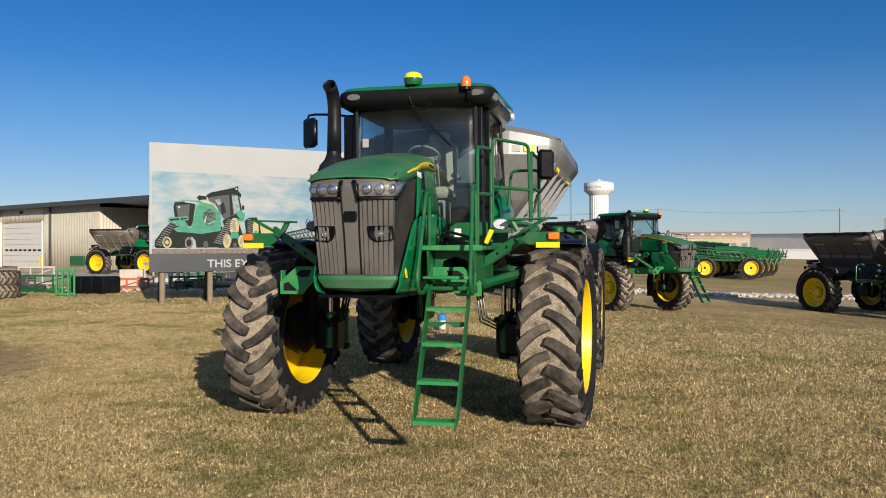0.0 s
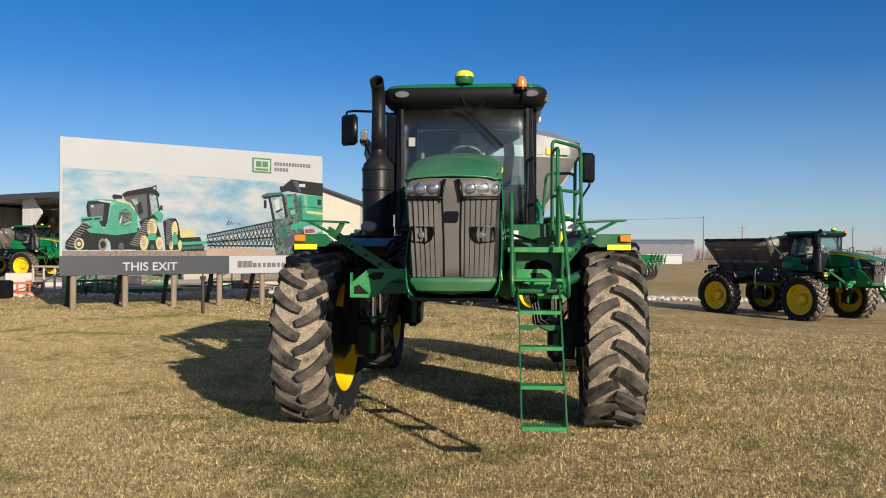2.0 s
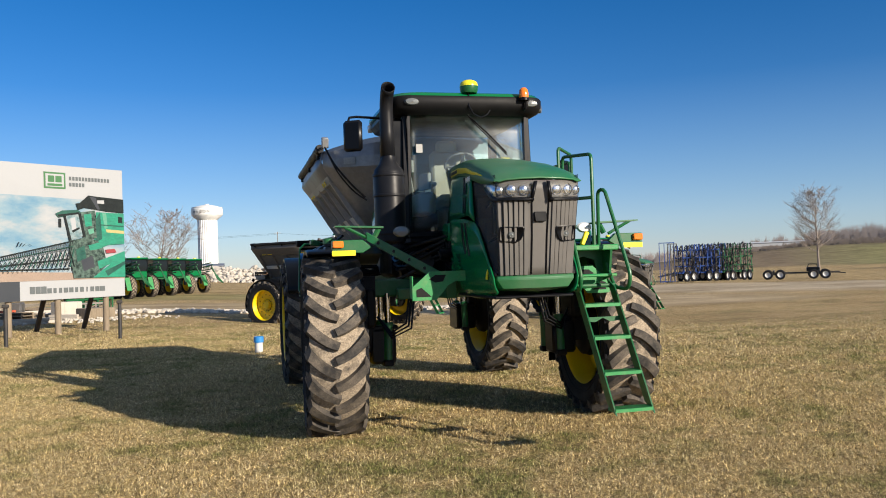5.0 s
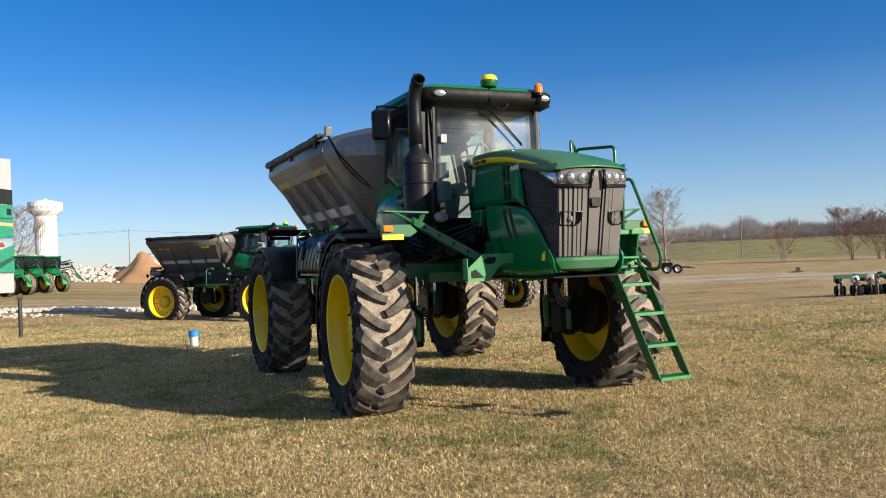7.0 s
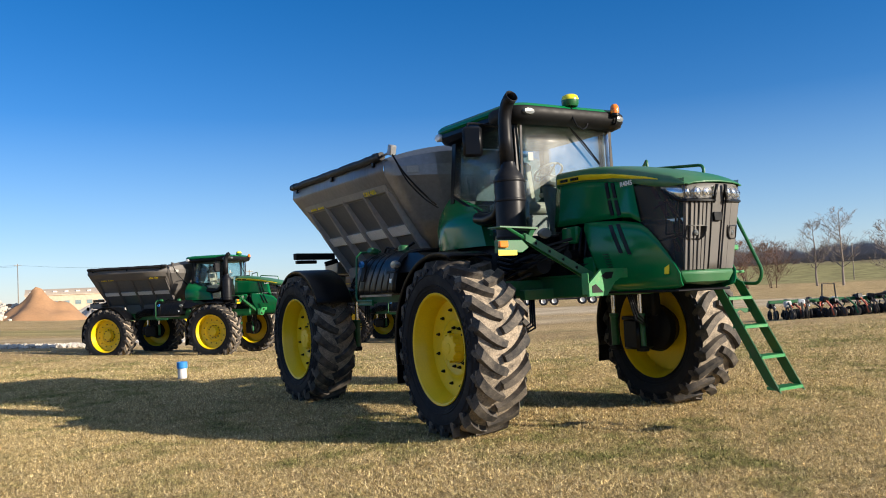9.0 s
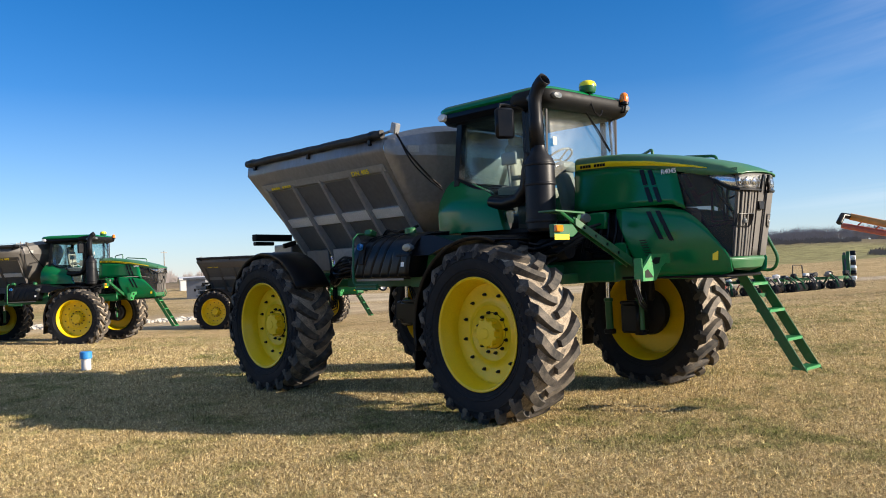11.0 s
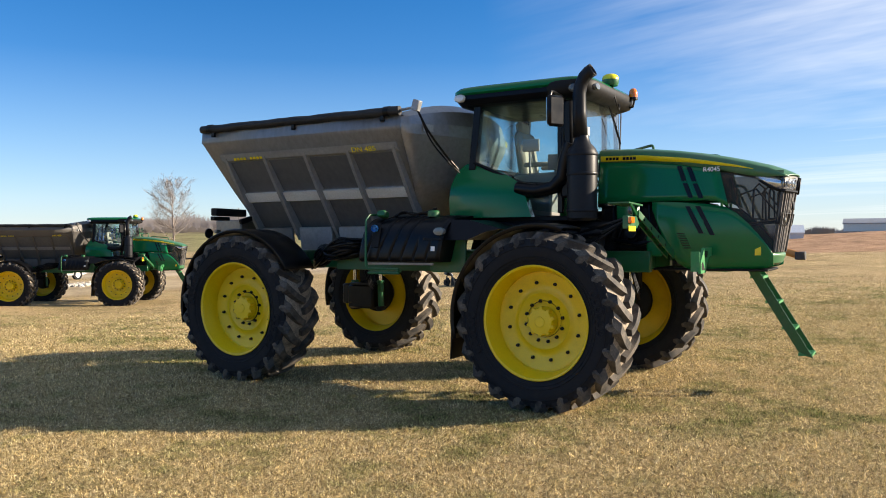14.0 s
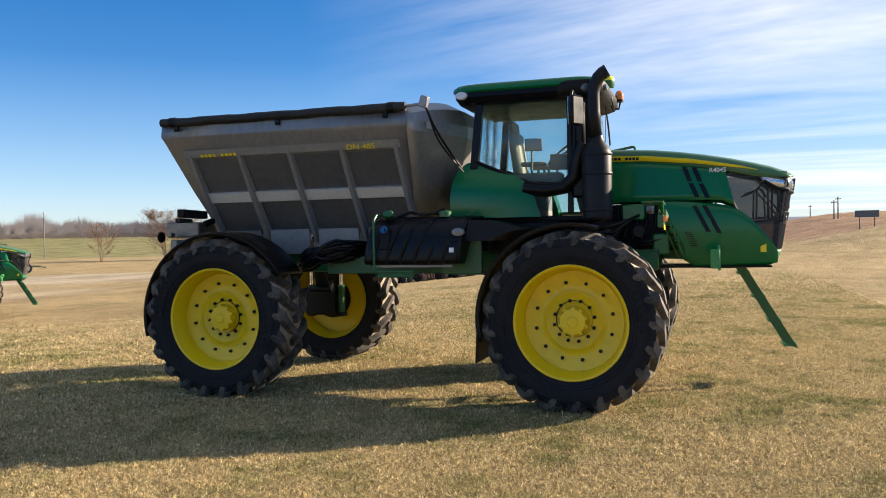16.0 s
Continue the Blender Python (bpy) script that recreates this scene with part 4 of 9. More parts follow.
    # green rear corner covers
    for sx in sides:
        rings = []
        prof = [(2.08, 0.52, 1.66), (2.16, 0.55, 1.68), (2.35, 0.60, 1.68), (2.50, 0.68, 1.66), (2.60, 0.84, 1.63), (2.70, 1.08, 1.58), (2.765, 1.30, 1.50), (2.785, 1.40, 1.46)]
        for z, ya, yb in prof:
            bulge = 0.17 * math.sin(smooth((2.80 - z) / 0.60) * math.pi * 0.62)
            ring = []
            for u in (0, 0.12, 0.35, 0.65, 0.88, 1.0):
                y = ya + (yb - ya) * u
                ring.append((sx * (0.79 + bulge * math.sin(math.pi * (0.12 + 0.76 * u)) ** 0.6), y, z))
            ring += [(sx * 0.72, yb - 0.02, z), (sx * 0.72, ya + 0.02, z)]
            rings.append(ring)
        part("corner_cover", Shape().loft(rings), GREEN, root, "rounded glossy green side cover", angle=60)
    # wiper
    s = Shape().tube([(-0.02, -0.185, 3.50), (0.20, -0.195, 3.30), (0.44, -0.19, 3.06)], 0.009, 6)
    s.tube([(0.0, -0.19, 3.46), (0.44, -0.185, 3.04)], 0.006, 6)
    part("wiper", s, BLACK, root, "black windscreen wiper")
    # cable from the receiver
    s = Shape().tube([(-0.02, -0.24, 3.74), (-0.03, -0.27, 3.60), (0.02, -0.28, 3.50), (0.12, -0.27, 3.46), (0.20, -0.25, 3.50), (0.24, -0.23, 3.56)], 0.010, 6)
    part("receiver_cable", s, BLACK, root)
    # roof lights
    for x, y, zz in ((-0.70, -0.255, 3.635), (0.74, -0.24, 3.635)):
        o = part("roof_light", Shape().revolve([(-0.035, 0.001), (-0.03, 0.05), (-0.01, 0.062), (0.03, 0.06)], (0, 0, 0), "y", 20), LENS_DIM, root, "oval roof work light")
        o.matrix_basis = pose(x, y, zz) @ Matrix.Diagonal((1.45, 1, 0.7, 1))
    for sx in sides:
        o = part("roof_light", Shape().revolve([(0.035, 0.001), (0.03, 0.05), (0.01, 0.062), (-0.03, 0.06)], (0, 0, 0), "x", 20), LENS, root, "oval roof work light")
        o.matrix_basis = pose(sx * 0.905, 1.50, 3.62, 0, 0, 0 if sx > 0 else 180) @ Matrix.Diagonal((1, 1.3, 0.85, 1))
        o = part("roof_light", Shape().revolve([(0.035, 0.001), (0.03, 0.05), (0.01, 0.062), (-0.03, 0.06)], (0, 0, 0), "x", 20), LENS_DIM, root, "oval roof work light")
        o.matrix_basis = pose(sx * 0.915, -0.06, 3.61, 0, 0, -30 if sx > 0 else 210) @ Matrix.Diagonal((1, 1.1, 0.85, 1))
    # receiver dome
    s = Shape().revolve([(3.755, 0.001), (3.755, 0.092), (3.79, 0.106), (3.832, 0.108)], (0.0, -0.20, 0), "z", 28)
    rec = part("receiver", s, GREEN_FLAT, root, "round satellite receiver, green base")
    s = Shape().revolve([(3.833, 0.108), (3.852, 0.107), (3.884, 0.094), (3.904, 0.060), (3.912, 0.001)], (0.0, -0.20, 0), "z", 28)
    part("receiver_cap", s, DOME_Y, rec, "yellow domed cap")
    # beacon
    s = Shape().tube([(0.66, -0.16, 3.56), (0.66, -0.29, 3.57), (0.66, -0.31, 3.66)], 0.014, 8)
    s.revolve([(3.66, 0.001), (3.66, 0.060), (3.69, 0.060), (3.695, 0.001)], (0.64, -0.30, 0), "z", 20)
    bc = part("beacon", s, BLACK, root, "flashing beacon on a bracket")
    part("beacon_lens", Shape().revolve([(3.693, 0.056), (3.745, 0.058), (3.785, 0.050), (3.81, 0.030), (3.818, 0.001)], (0.64, -0.30, 0), "z", 20), AMBER, bc, "amber plastic lens")
    # mirrors
    for sx in sides:
        if sx < 0:
            s = Shape().tube([(-0.78, 0.08, 3.46), (-1.05, 0.05, 3.50), (-1.30, 0.04, 3.51), (-1.38, 0.04, 3.50), (-1.40, 0.04, 3.44), (-1.40, 0.04, 3.30)], 0.015, 8)
            mir = part("mirror", s, BLACK, root, "black mirror on a bent arm")
            part("mirror_head", Shape().box((0.23, 0.07, 0.36), (-1.35, 0.0, 3.28), (0, 0, -30), c=0.03), BLACK, mir)
            part("mirror_glass", Shape().box((0.19, 0.004, 0.31), (-1.33, 0.036, 3.28), (0, 0, -30)), CHROME, mir, "mirror glass")
        else:
            s = Shape().tube([(1.33, 0.30, 2.30), (1.36, 0.36, 2.50), (1.47, 0.50, 2.66), (1.48, 0.53, 2.74), (1.48, 0.53, 3.0)], 0.014, 8)
            mir = part("mirror", s, BLACK, root, "black mirror on a bent arm")
            part("mirror_head", Shape().box((0.21, 0.08, 0.36), (1.45, 0.50, 2.88), (0, 0, 30), c=0.04), BLACK, mir)
            part("mirror_glass", Shape().box((0.17, 0.004, 0.31), (1.427, 0.54, 2.88), (0, 0, 30)), CHROME, mir, "mirror glass")
    # exhaust and air intake
    s = Shape().revolve([(2.02, 0.001), (2.02, 0.15), (2.05, 0.175), (2.80, 0.180), (2.86, 0.165), (2.93, 0.105), (3.0, 0.082), (3.02, 0.080)], (-0.98, -0.18, 0), "z", 32)
    ex = part("exhaust_canister", s, EXHAUST, root, "large black exhaust canister")
    for z in (2.12, 2.55, 2.78):
        part("clamp_band", Shape().revolve([(z, 0.183), (z + 0.006, 0.187), (z + 0.03, 0.187), (z + 0.036, 0.183)], (-0.98, -0.18, 0), "z", 32), EXHAUST, ex)
    path, rad = [(-0.98, -0.16, 3.0), (-0.98, -0.15, 3.3), (-0.98, -0.15, 3.52), (-0.98, -0.17, 3.62), (-0.98, -0.215, 3.71), (-0.98, -0.265, 3.755), (-0.98, -0.32, 3.785)], [0.082, 0.078, 0.074, 0.073, 0.073, 0.074, 0.075]
    part("exhaust_pipe", Shape().tube(path, rad, 20, False), EXHAUST, ex, "curved black exhaust stack", solid=0.008)
    s = Shape().tube([(-0.92, -0.02, 2.95), (-0.90, 0.06, 2.75), (-0.90, 0.10, 2.55), (-0.90, 0.22, 2.43), (-0.88, 0.45, 2.40), (-0.84, 0.72, 2.44)], 0.085, 14)
    part("intake_pipe", s, BLACK, root, "black air intake pipe")
    s = Shape().box((0.17, 0.12, 0.62), (-0.83, 0.03, 3.17), (0, 0, 0), c=0.03)
    s.box((0.10, 0.16, 0.9), (-0.83, 0.06, 2.75), c=0.03)
    part("intake_duct", s, BLACK, root, "black air intake duct by the pillar")

    # indicator arms at both sides
    for sx in sides:
        s = Shape().prism([(sx * 1.42, 2.05), (sx * 1.74, 2.05), (sx * 1.74, 1.915), (sx * 1.42, 1.915), (sx * 1.33, 1.97)], -0.97, -0.91, "y")
        arm = part("light_arm", s, GREEN_FLAT, root, "green bracket arm carrying an indicator", bevel=0.006)
        part("indicator", Shape().box((0.112, 0.045, 0.070), (sx * 1.68, -0.985, 2.005), c=0.008), AMBER, arm, "amber indicator lamp")
        part("reflective_strip", Shape().box((0.24, 0.006, 0.055), (sx * 1.62, -0.977, 1.915)), YELLOW_TAPE, arm, "bright yellow reflective strip")
        s = Shape()
        a, b = Vector((sx * 1.38, -0.94 if sx < 0 else -0.50, 2.08)), Vector((sx * (0.62 if sx < 0 else 1.02), -1.12 if sx < 0 else -1.22, 1.62 if sx < 0 else 1.74))
        for q in (-1, 1):
            d = Vector((0, 0.035 * q, 0))
            s.loft([[a + d + Vector(v) for v in ((0, -0.006, 0.04), (0, 0.006, 0.04), (0, 0.006, -0.04), (0, -0.006, -0.04))], [b + d + Vector(v) for v in ((0, -0.006, 0.05), (0, 0.006, 0.05), (0, 0.006, -0.05), (0, -0.006, -0.05))]])
        s.tube([a + Vector((0, 0, 0.036)), b + Vector((0, 0, 0.044))], 0.016, 6)
        for u in (0.15, 0.35, 0.55, 0.75):
            p = a.lerp(b, u)
            part("strut_hole", Shape().revolve([(p.y - 0.044, 0.001), (p.y - 0.044, 0.018), (p.y + 0.044, 0.018), (p.y + 0.044, 0.001)], (p.x, 0, p.z), "y", 10), BLACK, arm)
        part("strut", s, GREEN_FLAT, arm, "diagonal green strut with holes")
        s = Shape().prism([(sx * 1.20, 2.185), (sx * 1.70, 2.200), (sx * 1.70, 2.185), (sx * 1.20, 2.165)], -0.97, -0.74, "y")
        part("shelf", s, GREEN_FLAT, arm, "thin green shelf plate")
        s = Shape().tube([(sx * 1.30, -0.92, 2.06), (sx * 1.24, -0.92, 2.17)], 0.03, 6)
        s.tube([(sx * 1.34, -0.95, 2.05), (sx * 1.60, -0.95, 2.185)], 0.018, 6)
        part("shelf_bracket", s, GREEN_FLAT, arm)
        o = part("side_lamp", Shape().revolve([(-0.03, 0.001), (-0.025, 0.055), (0.0, 0.07), (0.06, 0.05), (0.07, 0.001)], (0, 0, 0), "y", 20), LENS_DIM if sx < 0 else LENS, arm, "oval work lamp")
        o.matrix_basis = pose(sx * (0.98 if sx < 0 else 1.11), -0.81, 2.13) @ Matrix.Diagonal((1.3, 1, 0.85, 1))
        # gusset plate with cut openings low at the front
        y0, y1 = -1.56, -1.53
        s = Shape().prism([(sx * 0.50, 1.70), (sx * 0.86, 1.70), (sx * 1.04, 1.55), (sx * 1.04, 1.42), (sx * 0.80, 1.42), (sx * 0.68, 1.56), (sx * 0.60, 1.60), (sx * 0.50, 1.60)], y0, y1, "y")
        for hole in ([(0.70, 1.665), (0.81, 1.665), (0.87, 1.625), (0.81, 1.59), (0.73, 1.60)], [(0.85, 1.455), (1.00, 1.455), (1.00, 1.525), (0.95, 1.545)]):
            part("opening", Shape().prism([(sx * px, pz) for px, pz in hole], y0 - 0.004, y0 + 0.01, "y"), BLACK_SOFT, root, "dark cut opening in the plate")
        if sx < 0:
            s.box((0.012, 0.10, 0.22), (sx * 1.035, -1.50, 1.55), c=0.003)
        part("gusset_plate", s, GREEN_STEP, root, "bright green gusset plate with openings")

    # ladder, platform and handrails on the left
    for x in (0.585, 0.965):
        rings = []
        for y, z, dx in ((-1.74, 1.52, 0), (-2.42, 0.37, 0.02)):
            rings.append([(x - 0.007 + dx, y - 0.10, z - 0.03), (x + 0.007 + dx, y - 0.10, z - 0.03), (x + 0.007 + dx, y + 0.075, z + 0.05), (x - 0.007 + dx, y + 0.075, z + 0.05)])
        if x < 0.7:
            lad = part("ladder", Shape().loft(rings), GREEN_FLAT, root, "green boarding ladder, lowered")
        else:
            part("ladder_rail", Shape().loft(rings), GREEN_FLAT, lad)
    for k, z in enumerate((1.315, 1.01, 0.695, 0.38)):
        y = -1.74 - (1.52 - z) / (1.52 - 0.37) * 0.68
        xc = 0.775 + 0.005 * k
        teeth = []
        for q in range(16):
            xq = xc - 0.178 + 0.0237 * q
            teeth += [(xq - 0.004, z + 0.013), (xq, z + 0.018), (xq + 0.009, z + 0.018), (xq + 0.013, z + 0.013)]
        s = Shape().prism([(xc - 0.185, z - 0.016)] + teeth + [(xc + 0.185, z - 0.016)], y - 0.09, y + 0.07, "y")
        part("rung", s, GREEN_STEP, lad, "bright green ridged step")
    s = Shape().prism([(0.60, 1.20), (0.96, 1.20), (0.96, 1.16), (0.86, 1.15), (0.78, 1.19), (0.70, 1.15), (0.60, 1.16)], -1.93, -1.92, "y")
    part("ladder_plate", s, GREEN_FLAT, lad)
    plat = part("platform", Shape().box((0.62, 1.30, 0.04), (0.80, -1.04, 1.885), c=0.01), GREEN_FLAT, root, "green steel access platform")
    part("platform_lip", Shape().box((0.60, 0.05, 0.055), (0.78, -1.70, 1.885), c=0.01), GREEN_STEP, plat)
    part("step", Shape().box((0.46, 0.16, 0.03), (0.76, -1.78, 1.605), c=0.01), GREEN_STEP, plat, "green step under the platform")
    part("riser", Shape().box((0.66, 0.04, 0.28), (0.80, -0.40, 2.03), c=0.01), GREEN_FLAT, plat, "green riser below the cab door")
    part("platform", Shape().box((0.50, 1.30, 0.04), (1.03, 0.26, 2.16), c=0.01), GREEN_FLAT, root, "green landing beside the cab door")
    for x in (0.55, 1.00):
        s = Shape().prism([(-1.72, 1.86), (-0.7, 1.86), (-0.7, 1.52), (-1.25, 1.50), (-1.66, 1.58)], x - 0.012, x + 0.012)
        part("side_plate", s, GREEN_FLAT, plat, "green platform side plate")
    s = Shape().prism([(0.57, 1.86), (0.99, 1.86), (0.99, 1.64), (0.93, 1.64), (0.90, 1.76), (0.78, 1.80), (0.66, 1.76), (0.63, 1.64), (0.57, 1.64)], -1.52, -1.50, "y")
    part("arch_plate", s, GREEN_FLAT, plat, "green plate with an arched cut")
    part("pivot_bar", Shape().tube([(0.52, -1.74, 1.50), (1.02, -1.74, 1.50)], 0.022, 8), GREEN_FLAT, plat)
    part("support_beam", Shape().tube([(1.42, -0.22, 2.10), (0.96, -1.30, 1.68)], 0.045, 6), GREEN_FLAT, plat, "diagonal green beam")
    part("support_beam", Shape().tube([(1.30, -0.30, 1.62), (0.98, -1.20, 1.52)], 0.05, 6), GREEN_FLAT, plat, "diagonal green beam")
    part("decal", Shape().box((0.075, 0.004, 0.10), (0.57, -0.424, 2.05)), WHITE_DECAL, plat, "small white warning decal")
    part("document_tube", Shape().box((0.05, 0.05, 0.16), (1.02, -1.02, 2.0), (0, 25, 0), c=0.01), YELLOW_TAPE, plat, "small yellow tag")

    def rail(pts, r=0.019):
        out, p = [Vector(pts[0])], [Vector(q) for q in pts]
        for i in range(1, len(p) - 1):
            a, b, c = p[i - 1], p[i], p[i + 1]
            d = min(0.07, (b - a).length / 2.2, (c - b).length / 2.2)
            s0, s1 = b + (a - b).normalized() * d, b + (c - b).normalized() * d
            for k in range(5):
                u = k / 4
                out.append(s0 * (1 - u) ** 2 + b * 2 * u * (1 - u) + s1 * u * u)
        out.append(p[-1])
        return Shape().tube(out, r, 9)
    rails = [
        [(0.56, -1.62, 1.72), (0.54, -1.74, 1.48), (0.53, -1.98, 1.46), (0.525, -2.03, 1.60), (0.52, -1.66, 2.42), (0.52, -1.54, 2.42), (0.52, -1.52, 1.75)],
        [(0.99, -1.62, 1.72), (1.01, -1.74, 1.48), (1.03, -2.00, 1.46), (1.03, -2.06, 1.60), (0.975, -1.66, 2.48), (0.975, -1.50, 2.48), (0.975, -1.47, 1.70)],
        [(0.97, -1.38, 1.90), (0.97, -1.38, 2.88), (0.97, -0.60, 2.95), (0.97, -0.56, 1.95)],
        [(0.97, -1.38, 2.42), (0.97, -0.58, 2.46)],
        [(0.97, -0.48, 2.00), (0.97, -0.48, 3.08), (1.31, -0.06, 3.05), (1.33, -0.02, 2.18)],
        [(0.97, -0.48, 2.55), (1.32, -0.04, 2.54)],
        [(1.33, 0.04, 2.18), (1.33, 0.04, 2.98), (1.33, 0.80, 2.98), (1.33, 0.86, 2.18)],
        [(1.33, 0.04, 2.58), (1.33, 0.84, 2.58)],
        [(1.33, 0.86, 2.18), (1.33, 0.88, 2.85), (0.98, 0.90, 2.85), (0.92, 0.90, 2.18)],
    ]
    part("handrail", rail(rails[0]), GREEN_FLAT, plat, "bent green tube handrail")
    for pts in rails[1:]:
        part("handrail", rail(pts), GREEN_FLAT, plat, "bent green tube handrail")

    # stainless hopper
    hop = part("hopper", hopper_shell(), STEEL, root, "dull stainless steel hopper", solid=0.012, angle=25)
    part("hopper_front", hopper_front(), STEEL_FRONT, hop, "faceted stainless hopper front under a curved crown", solid=0.012, angle=7)
    for sx in sides:
        # square top rim, slope plates stand behind ribs
        def on_slope(z, out=0.0):
            u = (3.20 - z) / (3.20 - 1.95)
            return sx * (1.50 - 0.94 * u + out)
        for k in range(5):
            y = 2.22 + (5.16 - 2.22) * k / 4
            rings = []
            for z, d in ((2.99, 0.06), (2.5, 0.12), (1.80, 0.16)):
                x0, x1 = on_slope(z), on_slope(z, d)
                rings.append([(x0, y - 0.045, z), (x1, y - 0.025, z + 0.01), (x1, y + 0.025, z + 0.01), (x0, y + 0.045, z)])
            part("hopper_rib", Shape().loft(rings), STEEL_RIB, hop, "stainless rib")
        s = Shape()
        s.loft([[(on_slope(3.06, 0.004), y, 3.06), (on_slope(3.06, 0.03), y, 3.06), (on_slope(2.96, 0.055), y, 2.97), (on_slope(2.95, 0.004), y, 2.95)] for y in (2.15, 5.24)])
        part("hopper_rail", s, STEEL_RIB, hop, "pressed stainless rail")
        for k in range(4):
            ya, yb = 2.22 + (5.16 - 2.22) * k / 4 + 0.04, 2.22 + (5.16 - 2.22) * (k + 1) / 4 - 0.04
            s = Shape().loft([[(on_slope(2.52, 0.004), y, 2.52), (on_slope(2.52, 0.045), y, 2.50), (on_slope(2.38, 0.06), y, 2.38), (on_slope(2.38, 0.004), y, 2.38)] for y in (ya, yb)])
            part("bright_band", s, STEEL_BRIGHT, hop, "bright polished stainless band")
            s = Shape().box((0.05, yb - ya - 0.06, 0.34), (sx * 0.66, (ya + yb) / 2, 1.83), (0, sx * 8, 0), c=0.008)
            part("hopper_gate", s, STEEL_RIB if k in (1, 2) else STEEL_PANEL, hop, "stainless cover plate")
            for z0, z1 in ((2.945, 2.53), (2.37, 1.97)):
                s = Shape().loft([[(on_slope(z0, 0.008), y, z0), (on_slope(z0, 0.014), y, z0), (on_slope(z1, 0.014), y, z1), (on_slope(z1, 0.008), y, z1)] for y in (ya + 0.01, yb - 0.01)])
                part("hopper_panel", s, STEEL_PANEL, hop, "dull darker steel panel")
        # lettering on the rail
        words("lettering", "DN 485", 0.095, pose(sx * 1.375, 2.86 if sx < 0 else 2.36, 2.965, 90, 0, -90 if sx < 0 else 90) @ pose(0, 0, 0.03, 24, 0, 0), YELLOW_TAPE, hop, 0.003, width=1.25)
        for k in range(9):
            if k != 4:
                part("lettering_bar", Shape().box((0.006, 0.040, 0.036), (sx * 1.395, 4.96 - 0.062 * k, 2.985), (0, sx * 30, 0)), YELLOW_TAPE, hop)
        # tarp roll and its brackets
        if sx < 0:
            pts = [(-1.53 + random.uniform(-0.006, 0.006), 2.02 + 3.46 * k / 24, 3.43 + 0.004 * math.sin(k * 1.1)) for k in range(25)]
            tarp = part("tarp_roll", Shape().tube(pts, [0.058 + 0.003 * math.sin(k * 2.3) for k in range(25)], 12), TARP, root, "rolled black tarp along the hopper edge")
            for y in (2.28, 3.75, 5.25):
                s = Shape().box((0.03, 0.06, 0.10), (-1.535, y, 3.36), c=0.006)
                s.box((0.10, 0.05, 0.02), (-1.50, y, 3.325), c=0.004)
                part("tarp_bracket", s, BLACK, tarp)
            for y in (2.2, 5.3):
                part("tarp_strap", Shape().revolve([(y - 0.04, 0.068), (y + 0.04, 0.068)], (-1.53, 0, 3.43), "y", 14), BLACK, tarp)
            s = Shape().box((0.09, 0.10, 0.14), (-1.48, 1.80, 3.48), (18, 0, 0), c=0.01)
            s.tube([(-1.50, 2.02, 3.44), (-1.48, 1.84, 3.46)], 0.018, 8)
            part("tarp_motor", s, STEEL_RIB, tarp, "bright tarp motor housing")
            s = Shape().tube(bend([(-1.49, 1.78, 3.42), (-1.37, 1.70, 3.17), (-1.18, 1.58, 2.90), (-1.0, 1.48, 2.70)]), 0.014, 7)
            s.tube(bend([(-1.48, 1.77, 3.40), (-1.33, 1.69, 3.06), (-1.15, 1.55, 2.80), (-0.98, 1.47, 2.66)]), 0.011, 7)
            part("tarp_cable", s, BLACK, tarp)
    # decals on the hopper's front
    for x, w, mat in ((1.10, 0.16, YELLOW), (0.92, 0.12, STICKER), (1.28, 0.15, STICKER), (-1.15, 0.16, STICKER)):
        part("decal", Shape().box((w, 0.006, 0.09), (x, 1.72 + 0.21 * smooth((abs(x) - 0.6) / 0.9) - 0.03, 3.24), (0, 0, 22 if x > 0 else -22)), mat, hop, "warning decal")
    # spinner deck at the rear
    s = Shape().box((1.5, 0.55, 0.22), (0, 5.75, 2.02), c=0.02)
    s.box((1.1, 0.7, 0.10), (0, 5.80, 1.62), c=0.02)
    part("spinner_deck", s, STEEL_DARK, root, "steel spinner deck behind the hopper")
    for x in (-0.38, 0.38):
        s = Shape().revolve([(1.50, 0.001), (1.50, 0.30), (1.515, 0.30), (1.515, 0.001)], (x, 5.95, 0), "z", 28)
        part("spinner_disc", s, STEEL, root)

    for sx in sides:
        bar = part("light_bar", Shape().box((0.80, 0.10, 0.11), (sx * 1.28, 5.20, 2.22), (0, 0, sx * -12), c=0.012), BLACK_SOFT, root, "dark steel bar behind the hopper")
        part("bar_lamp", Shape().box((0.40, 0.08, 0.06), (sx * 1.42, 5.24, 2.13), (0, 0, sx * -12), c=0.012), BLACK, bar)
        part("bar_bracket", Shape().box((0.24, 0.06, 0.08), (sx * 1.0, 5.14, 2.11), (0, sx * 14, 0), c=0.01), BLACK, bar)
    s = Shape().box((0.5, 0.12, 0.16), (-0.75, 5.72, 1.80), c=0.015)
    s.box((0.10, 0.06, 0.06), (-0.93, 5.80, 1.95), c=0.01)
    part("rear_light_bar", s, STEEL_DARK, root, "dull rear light box")
    part("rear_lamp", Shape().revolve([(0, 0.075), (0.02, 0.08), (0.03, 0.06), (0.035, 0.001)], (-0.98, 5.92, 1.92), "y", 18), BLACK, root)
    # hoses that droop in front of the rear wheel
    rr = random.Random(31)
